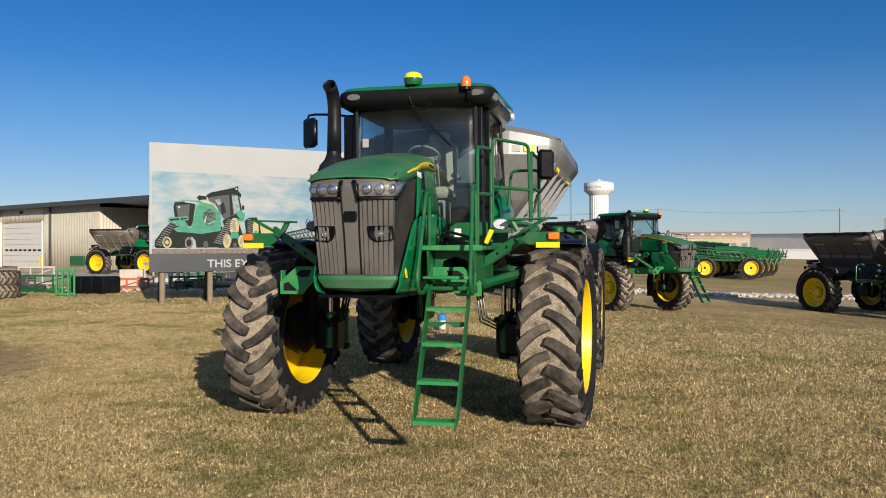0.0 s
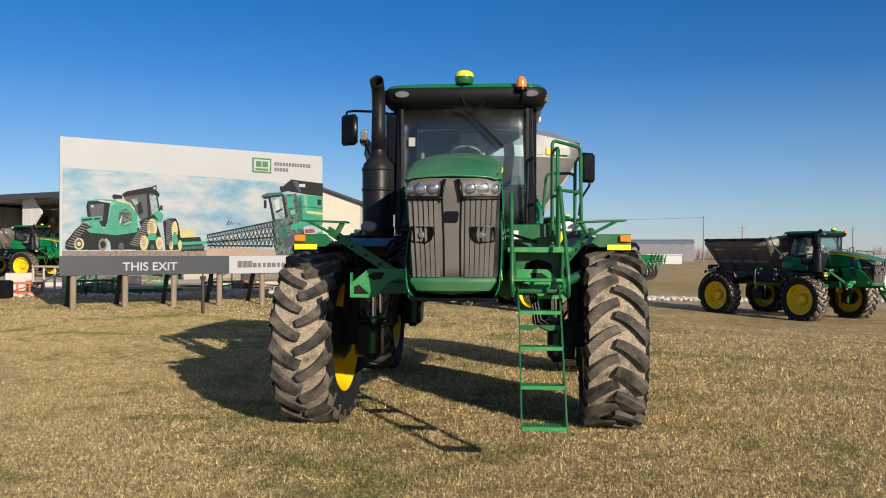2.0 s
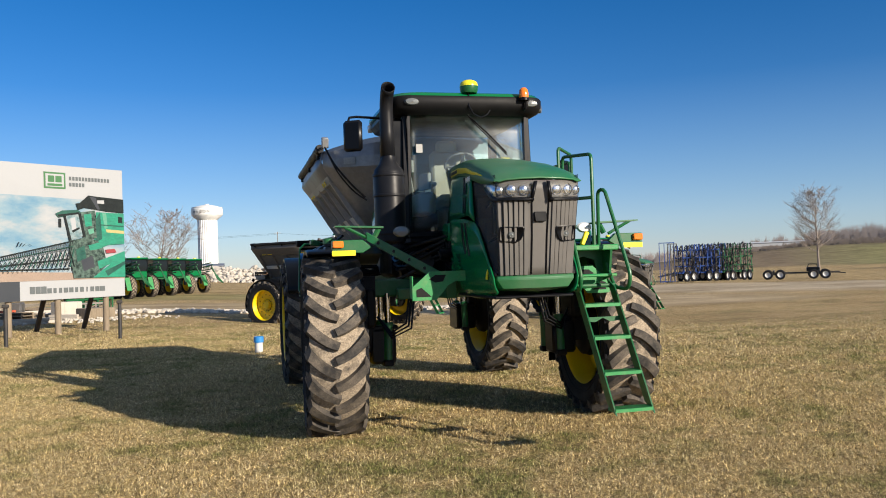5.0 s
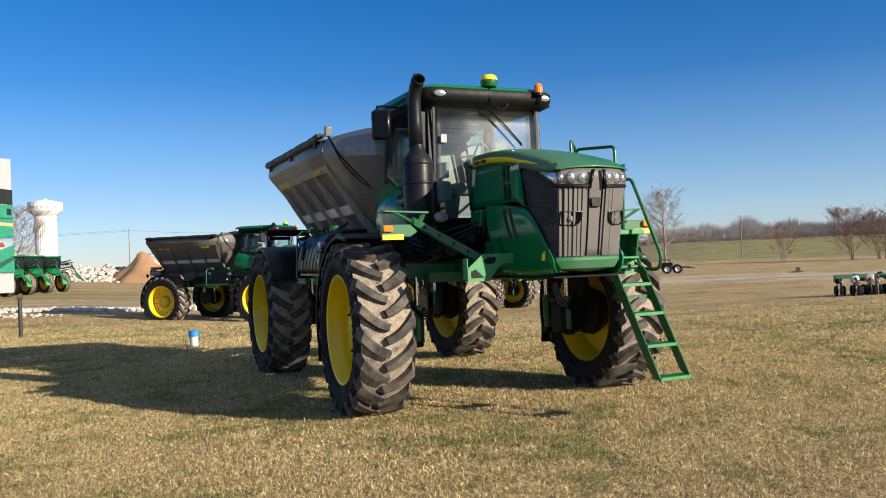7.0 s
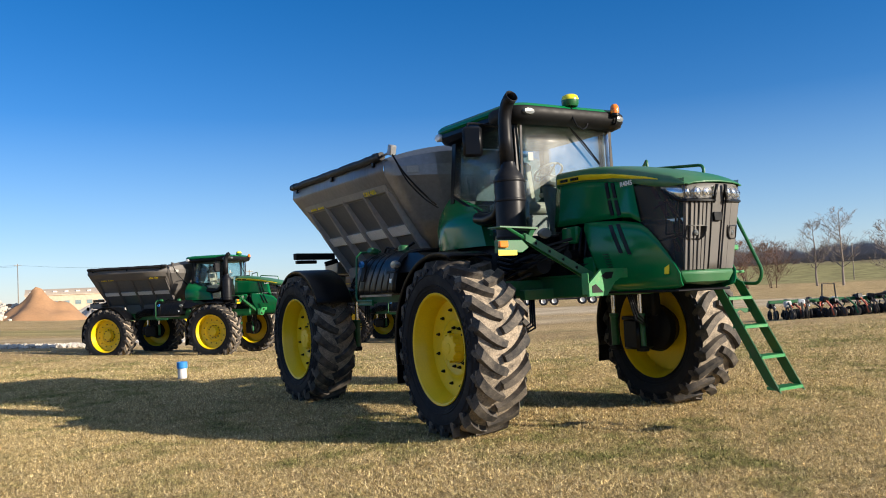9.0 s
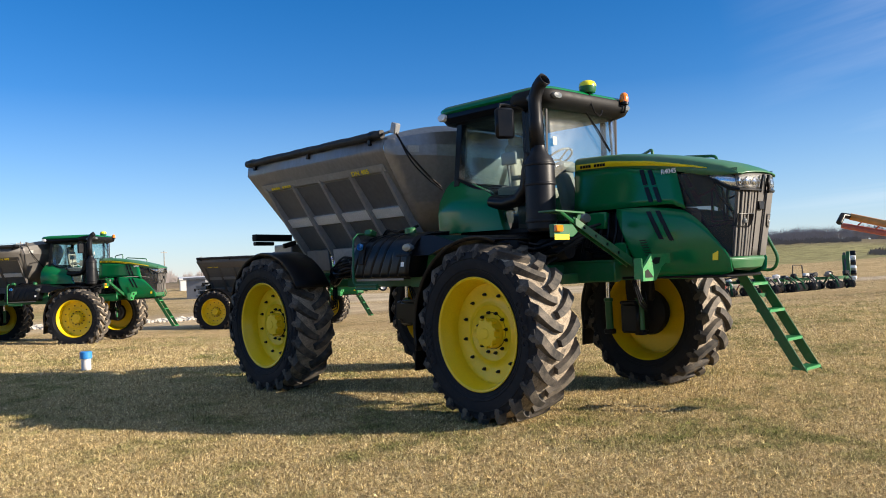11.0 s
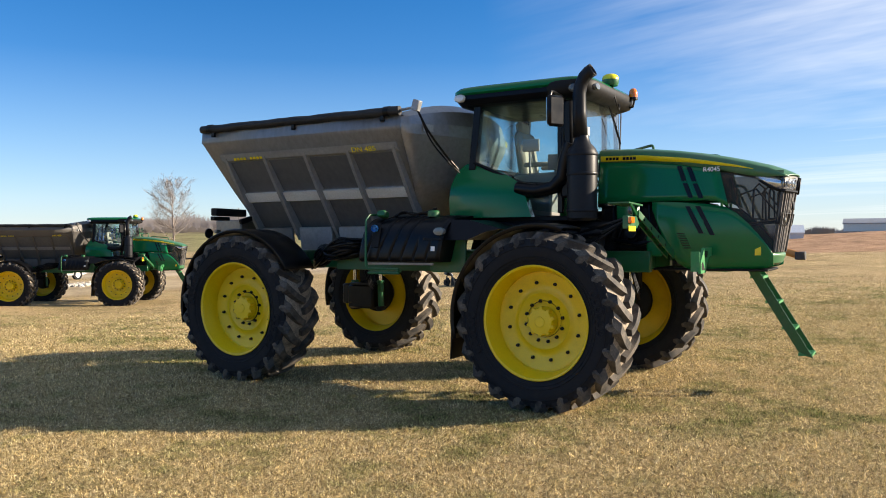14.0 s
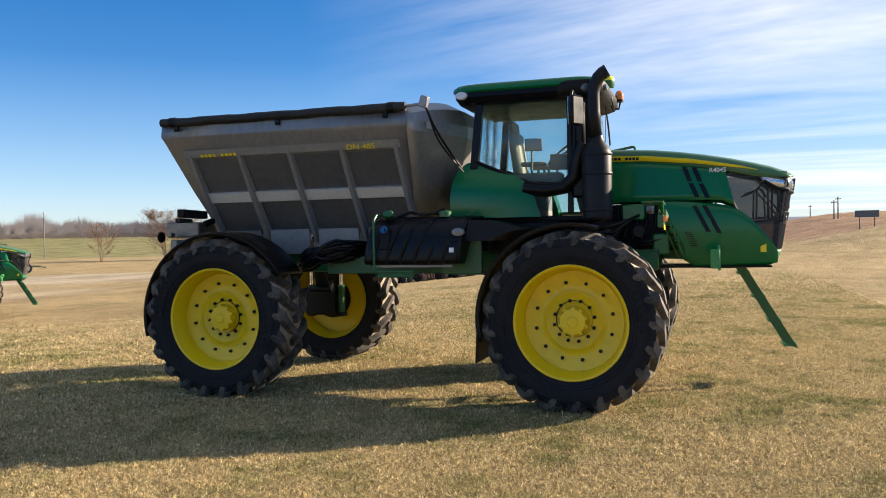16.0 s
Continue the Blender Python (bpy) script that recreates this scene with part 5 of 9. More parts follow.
    for sx in sides:
        for k in range(20):
            j = [rr.uniform(-1, 1) for _ in range(6)]
            p = [(0.60, 2.56 + 0.05 * j[0], 1.72 + 0.06 * j[1]), (1.05 + 0.1 * j[3], 2.66 + 0.08 * j[2], 1.70 + 0.10 * j[3]), (1.36 + 0.12 * j[4], 2.84 + 0.06 * j[0], 1.70 + 0.12 * j[5]),
                 (1.44 + 0.10 * j[1], 3.12 + 0.06 * j[3], 1.66 + 0.14 * j[5]), (1.34 + 0.08 * j[5], 3.42 + 0.05 * j[4], 1.60 + 0.14 * j[2]), (1.15, 3.7, 1.50 + 0.10 * j[1])]
            part("hose", Shape().tube(bend([(sx * x, y, z) for x, y, z in p]), rr.uniform(0.016, 0.032), 7), BLACK, root)
        part("valve_block", Shape().box((0.20, 0.26, 0.16), (sx * 1.12, 2.74, 1.72), (0, 0, 8), c=0.015), BLACK_SOFT, root, "dark hydraulic valve block")
    # side tanks: moulded shells with slanted grooves that run over the rounded top
    prof = [(1.18, 1.54), (1.76, 1.535), (1.795, 1.56), (1.80, 1.60), (1.797, 1.66), (1.79, 1.73), (1.778, 1.80), (1.76, 1.87), (1.732, 1.94), (1.69, 2.00), (1.63, 2.05), (1.56, 2.08), (1.47, 2.10), (1.36, 2.105), (1.18, 2.10)]
    grooves = ((2.385, 2.2), (2.205, 2.2), (2.03, 2.2), (1.855, 2.2), (1.68, 1.80), (1.505, 1.80))
    for sx in sides:
        rows = []
        for k in range(141):
            y0 = 2.50 - 1.18 * k / 140
            end = 0.03 * (1 - smooth(min(k, 140 - k) / 5))
            row = []
            for q, (x, z) in enumerate(prof):
                run = 0.15 * (z - 1.535) + (0.16 * max(0.0, 1.63 - x) if z > 2.0 else 0.0)
                y = y0 - run
                cut = 0.0
                for g, top in grooves:
                    mid = g - 0.38 * (z - 1.56) - (0.35 * max(0.0, 1.66 - x) if z > 2.0 else 0.0)
                    if 1.59 < z < top and x > 1.3:
                        cut = max(cut, 0.024 * (1 - smooth((abs(y - mid) - 0.006) / 0.010)))
                inward = (cut + end) * (1.0 if x > 1.3 else 0.0)
                row.append((sx * (x - inward * (1.0 if z < 1.9 else 0.7)), y, z - inward * (0.0 if z < 1.9 else 0.8)))
            rows.append(row)
        shell = Shape().grid(rows)
        shell.add(rows[0], [tuple(range(len(prof)))])
        shell.add(rows[-1], [tuple(range(len(prof)))])
        tank = part("side_tank", shell, BLACK, root, "black moulded tank with slanted grooves", angle=50)
        part("lamp_recess", Shape().box((0.02, 0.26, 0.035), (sx * 1.772, 1.40, 1.815), (0, -sx * 13, 0), c=0.006), BLACK_SOFT, tank)
        part("filler_cap", Shape().revolve([(2.09, 0.075), (2.15, 0.075), (2.165, 0.06), (2.165, 0.001)], (sx * 1.50, 1.55, 0), "z", 16), GREEN_FLAT, tank, "green filler cap")
        o = part("side_lamp", Shape().revolve([(0.035, 0.001), (0.03, 0.05), (0.0, 0.06), (-0.05, 0.045)], (0, 0, 0), "x", 18), LENS_DIM, tank, "oval side lamp")
        o.matrix_basis = pose(sx * 1.762, 1.315, 1.905, 0, 0, 0 if sx > 0 else 180) @ Matrix.Diagonal((1, 1.4, 0.9, 1))
        part("decal", Shape().box((0.004, 0.055, 0.055), (sx * 1.798, 1.39, 1.70), (0, -sx * 7, 0)), WHITE_DECAL, tank, "small white square decal")
        s = Shape().tube([(sx * 1.46, 2.30, 2.13), (sx * 1.76, 2.33, 2.12), (sx * 1.82, 2.34, 2.06), (sx * 1.85, 2.33, 1.50), (sx * 1.84, 2.30, 1.45), (sx * 1.84, 1.85, 1.45), (sx * 1.84, 1.84, 1.40), (sx * 1.84, 2.30, 1.40)], 0.015, 8)
        s.box((0.13, 0.12, 0.08), (sx * 1.62, 2.22, 2.13), (0, 12, 8), c=0.015)
        s.box((0.06, 0.44, 0.03), (sx * 1.80, 2.07, 1.425), c=0.006)
        part("tank_guard", s, GREEN_FLAT, tank, "green tube guard with a step")
        s = Shape().revolve([(0, 0.045), (0.04, 0.045), (0.05, 0.025), (0.07, 0.001)], (sx * 1.755 - (0 if sx > 0 else 0.07), 2.22, 1.95), "x", 8)
        part("valve", s, BLUE_CAP, tank, "blue valve knob")
        part("valve_panel", Shape().box((0.02, 0.12, 0.30), (sx * 1.775, 2.22, 1.86), (0, -sx * 12, 0), c=0.01), BLACK_SOFT, tank)
        s = Shape().tube(bend([(sx * 1.50, 2.10, 2.10), (sx * 1.52, 1.98, 2.16), (sx * 1.48, 1.85, 2.12), (sx * 1.50, 1.70, 2.14), (sx * 1.42, 1.60, 2.10)]), 0.014, 7)
        s.tube(bend([(sx * 1.40, 2.20, 2.10), (sx * 1.44, 2.02, 2.15), (sx * 1.38, 1.80, 2.13), (sx * 1.30, 1.62, 2.20)]), 0.018, 7)
        part("hose", s, BLACK, tank)
        part("tank_strip", Shape().box((0.012, 0.95, 0.030), (sx * 1.79, 1.86, 1.515), c=0.003), STEEL_DARK, tank, "pale strip under the tank")
        s = Shape().box((0.02, 1.2, 0.04), (sx * 1.45, 1.95, 1.53), c=0.004)
        part("tank_sill", s, BLACK, tank)
    return root


def hopper_shell():
    """Straight sides that slope in to a floor, a leaning rear wall, and a crowned front."""
    s = Shape()
    for sx in (-1, 1):
        # rim band and slope, rear to front
        rows = []
        for y in (2.02, 3.2, 4.4, 5.5):
            yr = y if y < 5 else 5.5
            rows.append([(sx * 1.44, yr, 3.385), (sx * 1.50, yr, 3.38), (sx * 1.515, yr, 3.24), (sx * 1.50, yr - (0.03 if y > 5 else 0), 3.20),
                         (sx * 1.02, yr - (0.14 if y > 5 else -0.10 if y < 2.1 else 0), 2.56), (sx * 0.56, yr - (0.28 if y > 5 else -0.26 if y < 2.1 else 0), 1.95)])
        s.grid(rows)
    # rear wall
    s.add([(-1.50, 5.5, 3.38), (1.50, 5.5, 3.38), (1.50, 5.47, 3.20), (0.56, 5.22, 1.95), (-0.56, 5.22, 1.95), (-1.50, 5.47, 3.20)], [(0, 1, 2, 3, 4, 5)])
    return s


def hopper_front():
    """The front wall bows forward in the middle and rises to a crown."""
    rows = []
    for a in (-1, -0.88, -0.76, -0.65, -0.55, -0.44, -0.32, -0.2, -0.1, 0, 0.1, 0.2, 0.32, 0.44, 0.55, 0.65, 0.76, 0.88, 1):
        q, x = abs(a), 1.50 * a
        # flat corner panels, then a flatter middle
        bow = 0.42 if q < 0.2 else 0.30 + 0.12 * (0.55 - q) / 0.35 if q < 0.55 else 0.30 * (1 - q) / 0.45
        crown = 0.25 * (1 - q ** 2.2)
        rows.append([(x, 2.5 - 0.1 * bow, 3.36 + crown * 0.75), (x, 2.08 - 0.45 * bow, 3.385 + crown), (x, 2.03 - bow * 0.85, 3.345 + crown * 0.72), (x, 2.02 - bow, 3.27 + crown * 0.2), (x * 0.995, 2.02 - bow, 3.16),
                     (x * 0.70, 2.12 - bow * 0.80, 2.56), (x * 0.375, 2.28 - bow * 0.55, 1.95)])
    return Shape().grid(rows)


MAIN = build_spreader()
MAIN.matrix_basis = pose(-2.45, 9.3, 0.0)
tagged(MAIN, "green high-clearance dry spreader, grey stainless hopper, muddy yellow-rimmed tyres", "spreader", "parked spreaders")

# ---- ground ----
def ground_material():
    m, t, b = nodes_of("dormant_lawn")
    n1, n2, n3, n4 = noise_node(t, 0.35, 6.0), noise_node(t, 7.0, 6.0, 0.7), noise_node(t, 38.0, 5.0, 0.75), noise_node(t, 1.7, 5.0, 0.65)
    straw = ramp(t, n3.outputs["Fac"], [(0.33, (0.09, 0.058, 0.026)), (0.5, (0.39, 0.275, 0.135)), (0.67, (0.80, 0.61, 0.34))]).outputs[0]
    green = ramp(t, n3.outputs["Fac"], [(0.33, (0.025, 0.030, 0.011)), (0.67, (0.24, 0.245, 0.095))]).outputs[0]
    f = ramp(t, mix(t, 0.5, n1.outputs["Fac"], n4.outputs["Fac"]), [(0.46, (0.03, 0.03, 0.03)), (0.62, (0.5, 0.5, 0.5))]).outputs[0]
    lawn = mix(t, f, straw, green)
    lawn = mix(t, 0.75, lawn, ramp(t, n2.outputs["Fac"], [(0.32, (0.55, 0.55, 0.55)), (0.5, (1.0, 1.0, 1.0)), (0.68, (1.35, 1.3, 1.2))]).outputs[0], "MULTIPLY")
    at = t.nodes.new("ShaderNodeAttribute")
    at.attribute_name = "cover"
    wash = mix(t, 0.65, at.outputs["Color"], ramp(t, n2.outputs["Fac"], [(0.3, (0.62, 0.62, 0.62)), (0.7, (1.35, 1.35, 1.35))]).outputs[0], "MULTIPLY")
    n5 = noise_node(t, 0.16, 6.0, 0.7, stretch=(0.6, 1.4, 1))
    patch = ramp(t, n5.outputs["Fac"], [(0.36, (0.58, 0.54, 0.48)), (0.5, (0.98, 0.98, 0.98)), (0.62, (1.35, 1.33, 1.32))]).outputs[0]
    lawn = mix(t, 0.45, lawn, patch, "MULTIPLY")
    wash = mix(t, 0.75, wash, patch, "MULTIPLY")
    wash = mix(t, 0.5, wash, ramp(t, n4.outputs["Fac"], [(0.3, (0.75, 0.75, 0.75)), (0.7, (1.25, 1.25, 1.25))]).outputs[0], "MULTIPLY")
    t.links.new(mix(t, at.outputs["Alpha"], lawn, wash), b.inputs["Base Color"])
    b.inputs["Roughness"].default_value = 0.95
    b.inputs["Specular IOR Level"].default_value = 0.15
    bump(t, b, mix(t, 0.5, n2.outputs["Fac"], n3.outputs["Fac"]), 0.9, 0.09)
    return m


def axis_steps(lo, hi, fine_lo, fine_hi, step, grow=1.16):
    out = list(np.arange(fine_lo, fine_hi + 0.01, step))
    d, p = step, fine_hi
    while p < hi:
        d *= grow
        p = min(hi, p + d)
        out.append(p)
    d, p = step, fine_lo
    while p > lo:
        d *= grow
        p = max(lo, p - d)
        out.insert(0, p)
    return out


def cover_of(x, y):
    """Land cover beyond the lawn: colour, and how much of it shows."""
    d = math.hypot(x + 5, y)
    az = math.degrees(math.atan2(x + 5, y))
    wob = 3.0 * math.sin(x * 0.05) + 2.0 * math.sin(y * 0.083 + x * 0.02)
    col, a = (0.25, 0.18, 0.095), 0.0
    yy = y + 0.25 * x * 0.2
    # worn drive behind the sign and the parked machines
    k = smooth((y - 41 + 0.25 * wob) / 3) * smooth((60 - y + wob * 0.3) / 4) * smooth((35 - x) / 10)
    if k > 0:
        col, a = (0.42, 0.33, 0.21), 0.85 * k
    k = smooth((y - 60 + wob * 0.5) / 5) * smooth((85 - y) / 8) * smooth((20 - x) / 15) * smooth((x + 25) / 10)
    if k > 0.01:
        col, a = (0.29, 0.255, 0.11), 0.8 * k
    # concrete apron by the shop
    k = smooth((-17 - x) / 4) * smooth((y - 37 - 0.2 * (x + 40)) / 3) * smooth((70 - y) / 3)
    if k > 0:
        col, a = (0.52, 0.46, 0.38), 0.9 * k
    # pale dirt track to the east
    k = smooth((d - 62) / 8) * smooth((92 - d + wob) / 6) * smooth((az - 20) / 5) * smooth((78 - az) / 6)
    if k > 0.01:
        col, a = (0.47, 0.39, 0.28), 0.8 * k
    k = smooth((d - 245) / 20) * smooth((az - 10) / 15) * smooth((78 - az) / 6)
    if k > 0.01:
        w = smooth((az - 36) / 6)
        col, a = (0.20 * (1 - w) + 0.22 * w, 0.152 * (1 - w) + 0.21 * w, 0.098 * (1 - w) + 0.09 * w), 0.9 * k
    k = smooth((d - 95) / 15) * smooth((az - 74) / 5) * smooth((300 - d) / 40)
    if k > 0.01:
        col, a = (0.36, 0.20, 0.12), 0.8 * k
    if d > 420:
        col, a = (0.13, 0.11, 0.07), 0.9
    return (*col, a)


xs, ys = axis_steps(-2500, 2500, -40, 60, 1.25, 1.14), axis_steps(-2500, 2500, -14, 66, 1.25, 1.14)
gv = [(x, y, ground_z(x, y)) for y in ys for x in xs]
nx = len(xs)
gf = [(j * nx + i, j * nx + i + 1, (j + 1) * nx + i + 1, (j + 1) * nx + i) for j in range(len(ys) - 1) for i in range(nx - 1)]
gme = bpy.data.meshes.new("ground")
gme.from_pydata(gv, [], gf)
gme.shade_smooth()
ca = gme.color_attributes.new("cover", "FLOAT_COLOR", "POINT")
ca.data.foreach_set("color", [c for x, y, z in gv for c in cover_of(x, y)])
gme.materials.append(ground_material())
ground = tagged(new("ground", gme), "dry tan winter lawn with greenish patches, falling to a yard", "ground", kind="structure")

# other spreaders parked behind
SP_A = copy_thing(MAIN, pose(0.4, 32.95, ground_z(-1.0, 34.5), 0, 0, 45))
tagged(SP_A, "green dry spreader with grey hopper parked facing the lane", "spreader")
SP_B = copy_thing(MAIN, pose(11.9, 36.0, ground_z(10.8, 37.2), 0, 0, 34))
tagged(SP_B, "green dry spreader with dark grey hopper parked beyond the lawn", "spreader")


SP_C = copy_thing(MAIN, pose(-35.4, 56.6, ground_z(-35.4, 56.6), 0, 0, 84))
tagged(SP_C, "green dry spreader with pale dusty hopper parked by a shop", "spreader")

STEEL_DUSTY = surface("dusty_brown_hopper_steel", (0.17, 0.15, 0.13), (0.24, 0.21, 0.175), 0.6, 0.2, scale=1.5, amount=0.5)
STEEL_DULL = surface("dull_dark_hopper_steel", (0.105, 0.098, 0.092), (0.15, 0.14, 0.125), 0.55, 0.2, scale=1.5, amount=0.4)


def recoat(ob, tones):
    """Give a copied machine's steel another finish, object by object."""
    for c in ob.children_recursive:
        if c.type == "MESH" and c.data.materials and c.data.materials[0] in tones:
            new_mat = tones[c.data.materials[0]]
            c.material_slots[0].link = "OBJECT"
            c.material_slots[0].material = new_mat


recoat(SP_C, {STEEL_PANEL: STEEL_DUSTY, STEEL_FRONT: STEEL_DUSTY, STEEL: STEEL_DUSTY, STEEL_RIB: STEEL_DUSTY, STEEL_BRIGHT: STEEL_DUSTY})
recoat(SP_B, {STEEL_FRONT: STEEL_DULL, STEEL: STEEL_DULL, STEEL_RIB: STEEL_DULL, STEEL_BRIGHT: STEEL_RIB})
recoat(SP_A, {STEEL_FRONT: STEEL_DULL, STEEL: STEEL_DULL, STEEL_RIB: STEEL_DULL})

# ---- more materials ----
TIMBER = surface("weathered_post_timber", (0.25, 0.20, 0.14), (0.14, 0.11, 0.08), 0.85, scale=5.0, fine=40, amount=0.5, bumpy=0.006, stretch=(4, 4, 0.5))
TIMBER_DARK = surface("dark_treated_timber", (0.05, 0.04, 0.032), (0.11, 0.09, 0.06), 0.85, scale=5.0, amount=0.4)
SIDING = surface("cream_metal_siding", (0.56, 0.52, 0.42), (0.44, 0.40, 0.32), 0.55, scale=0.6, fine=8, amount=0.3)
ROOF_DARK = surface("dark_roof_trim", (0.05, 0.055, 0.06), None, 0.5)
DOOR_WHITE = surface("white_overhead_door", (0.66, 0.65, 0.61), (0.52, 0.50, 0.46), 0.5, scale=1.0, amount=0.25)
SHELF = surface("rusty_shelving", (0.16, 0.09, 0.05), (0.08, 0.05, 0.03), 0.8)
CONCRETE = surface("pale_concrete", (0.50, 0.46, 0.40), (0.36, 0.32, 0.27), 0.85, scale=2.0, fine=25, amount=0.4, bumpy=0.01)
STONE = surface("broken_pale_stone", (0.52, 0.48, 0.42), (0.34, 0.29, 0.22), 0.9, scale=2.0, fine=20, amount=0.45, bumpy=0.01)
DIRT = surface("reddish_dirt", (0.36, 0.20, 0.10), (0.26, 0.16, 0.09), 0.95, scale=0.4, fine=4, amount=0.5, bumpy=0.05)
TWIG = surface("bare_bark", (0.23, 0.19, 0.16), (0.32, 0.28, 0.25), 0.9, scale=4.0, amount=0.4)
TWIG_RED = surface("russet_twigs", (0.20, 0.11, 0.07), (0.14, 0.09, 0.07), 0.9, scale=2.0, amount=0.4)
# bark colour of the far woods, with the distance haze mixed in
WOOD_FAR = surface("haze_tinted_bare_wood", (0.34, 0.295, 0.275), (0.42, 0.375, 0.355), 0.95, scale=0.05, fine=0.4, amount=0.5)
POLE_WOOD = surface("grey_pole_timber", (0.20, 0.17, 0.14), None, 0.85)
TANK_WHITE = surface("water_tower_paint", (0.76, 0.76, 0.75), (0.62, 0.62, 0.60), 0.5, scale=0.1, fine=0.5, amount=0.25)
GREY_ROOF = surface("grey_metal_roof", (0.20, 0.21, 0.23), (0.28, 0.28, 0.29), 0.5, scale=0.2, fine=1.0, amount=0.3)
TAN_WALL = surface("tan_warehouse_wall", (0.55, 0.44, 0.32), (0.44, 0.36, 0.27), 0.7, scale=0.2, fine=1.0, amount=0.3)
RUST_RED = surface("faded_red_auger_paint", (0.42, 0.07, 0.04), (0.50, 0.20, 0.05), 0.6, scale=1.2, amount=0.5)
ORANGE = surface("faded_orange_paint", (0.55, 0.22, 0.04), (0.34, 0.14, 0.06), 0.6, scale=1.0, amount=0.4)
DARK_METAL = surface("dark_worn_steel", (0.035, 0.035, 0.037), (0.12, 0.10, 0.08), 0.55, 0.3, scale=3.0, amount=0.4)


def place(x, y, turn=0.0, sink=0.0):
    return pose(x, y, ground_z(x, y) - sink, 0, 0, turn)


# ---- billboard ----
BB_W, BB_LO, BB_HI = 9.54, 1.05, 5.62
BB = pose(-16.47, 25.6, 0, 0, 0, 39.7)


def flat(poly, y=0.0):
    """A thin printed shape on the face of the sign: outline in (along, up)."""
    return Shape().prism(poly, y - 0.002, y + 0.002, "y")


def sky_print():
    m, t, b = nodes_of("printed_sky")
    n = noise_node(t, 0.62, 7.0, 0.6, stretch=(1, 1, 2.4))
    c = ramp(t, n.outputs["Fac"], [(0.34, (0.10, 0.22, 0.325)), (0.44, (0.175, 0.28, 0.35)), (0.53, (0.28, 0.325, 0.355)), (0.66, (0.36, 0.37, 0.385))])
    t.links.new(c.outputs[0], b.inputs["Base Color"])
    b.inputs["Roughness"].default_value = 0.5
    return m


PRINT_SKY = sky_print()
BOARD_WHITE = surface("board_white_paint", (0.355, 0.368, 0.385), (0.31, 0.32, 0.33), 0.6, scale=0.8, amount=0.2, spread=0.04)
PRINT_GREEN = surface("printed_green", (0.014, 0.235, 0.145), (0.008, 0.125, 0.085), 0.5, scale=3.0, fine=12, amount=0.55, spread=0.28, stretch=(1, 1, 2.2))
PRINT_DARK = surface("printed_dark", (0.008, 0.012, 0.013), (0.028, 0.036, 0.036), 0.7, scale=7.0, fine=24, amount=0.5, spread=0.5)
PRINT_DEEP = surface("printed_deep_green", (0.005, 0.060, 0.045), (0.012, 0.12, 0.08), 0.5, scale=6.0, fine=20, amount=0.5, spread=0.35)
PRINT_ENGINE = surface("printed_engine", (0.010, 0.022, 0.020), (0.17, 0.26, 0.22), 0.6, scale=10.0, fine=30, amount=0.62, spread=0.6)
PRINT_PALE = surface("printed_pale_green", (0.10, 0.30, 0.21), (0.05, 0.22, 0.14), 0.5, scale=5)
PRINT_RED = surface("printed_red", (0.26, 0.03, 0.04), None, 0.5)
PRINT_LUG = surface("printed_lug_grey", (0.13, 0.13, 0.135), (0.06, 0.06, 0.065), 0.6, scale=9)
PRINT_CREAM = surface("printed_cream", (0.409, 0.360, 0.149), (0.310, 0.279, 0.124), 0.5, scale=3)
PRINT_SOIL = surface("printed_soil", (0.085, 0.055, 0.045), (0.34, 0.28, 0.24), 0.6, scale=11.0, fine=16, amount=0.62, spread=0.5)
PRINT_STUBBLE = surface("printed_stubble", (0.30, 0.225, 0.175), (0.24, 0.18, 0.14), 0.6, scale=2.0, fine=22)
PRINT_SLATE = surface("printed_slate", (0.030, 0.036, 0.046), None, 0.5, scale=1.0, spread=0.08)
PRINT_GLASS = surface("printed_glass", (0.12, 0.20, 0.22), (0.34, 0.38, 0.385), 0.4, scale=6, fine=14, amount=0.6, spread=0.4)
BAR_GREY = surface("printed_grey_bars", (0.10, 0.115, 0.12), None, 0.5)
BAR_GREEN = surface("printed_logo_green", (0.045, 0.15, 0.055), None, 0.5)


def oval_poly(cx, cz, rx, rz, n=18):
    return [(cx + rx * math.cos(k * math.tau / n), cz + rz * math.sin(k * math.tau / n)) for k in range(n)]


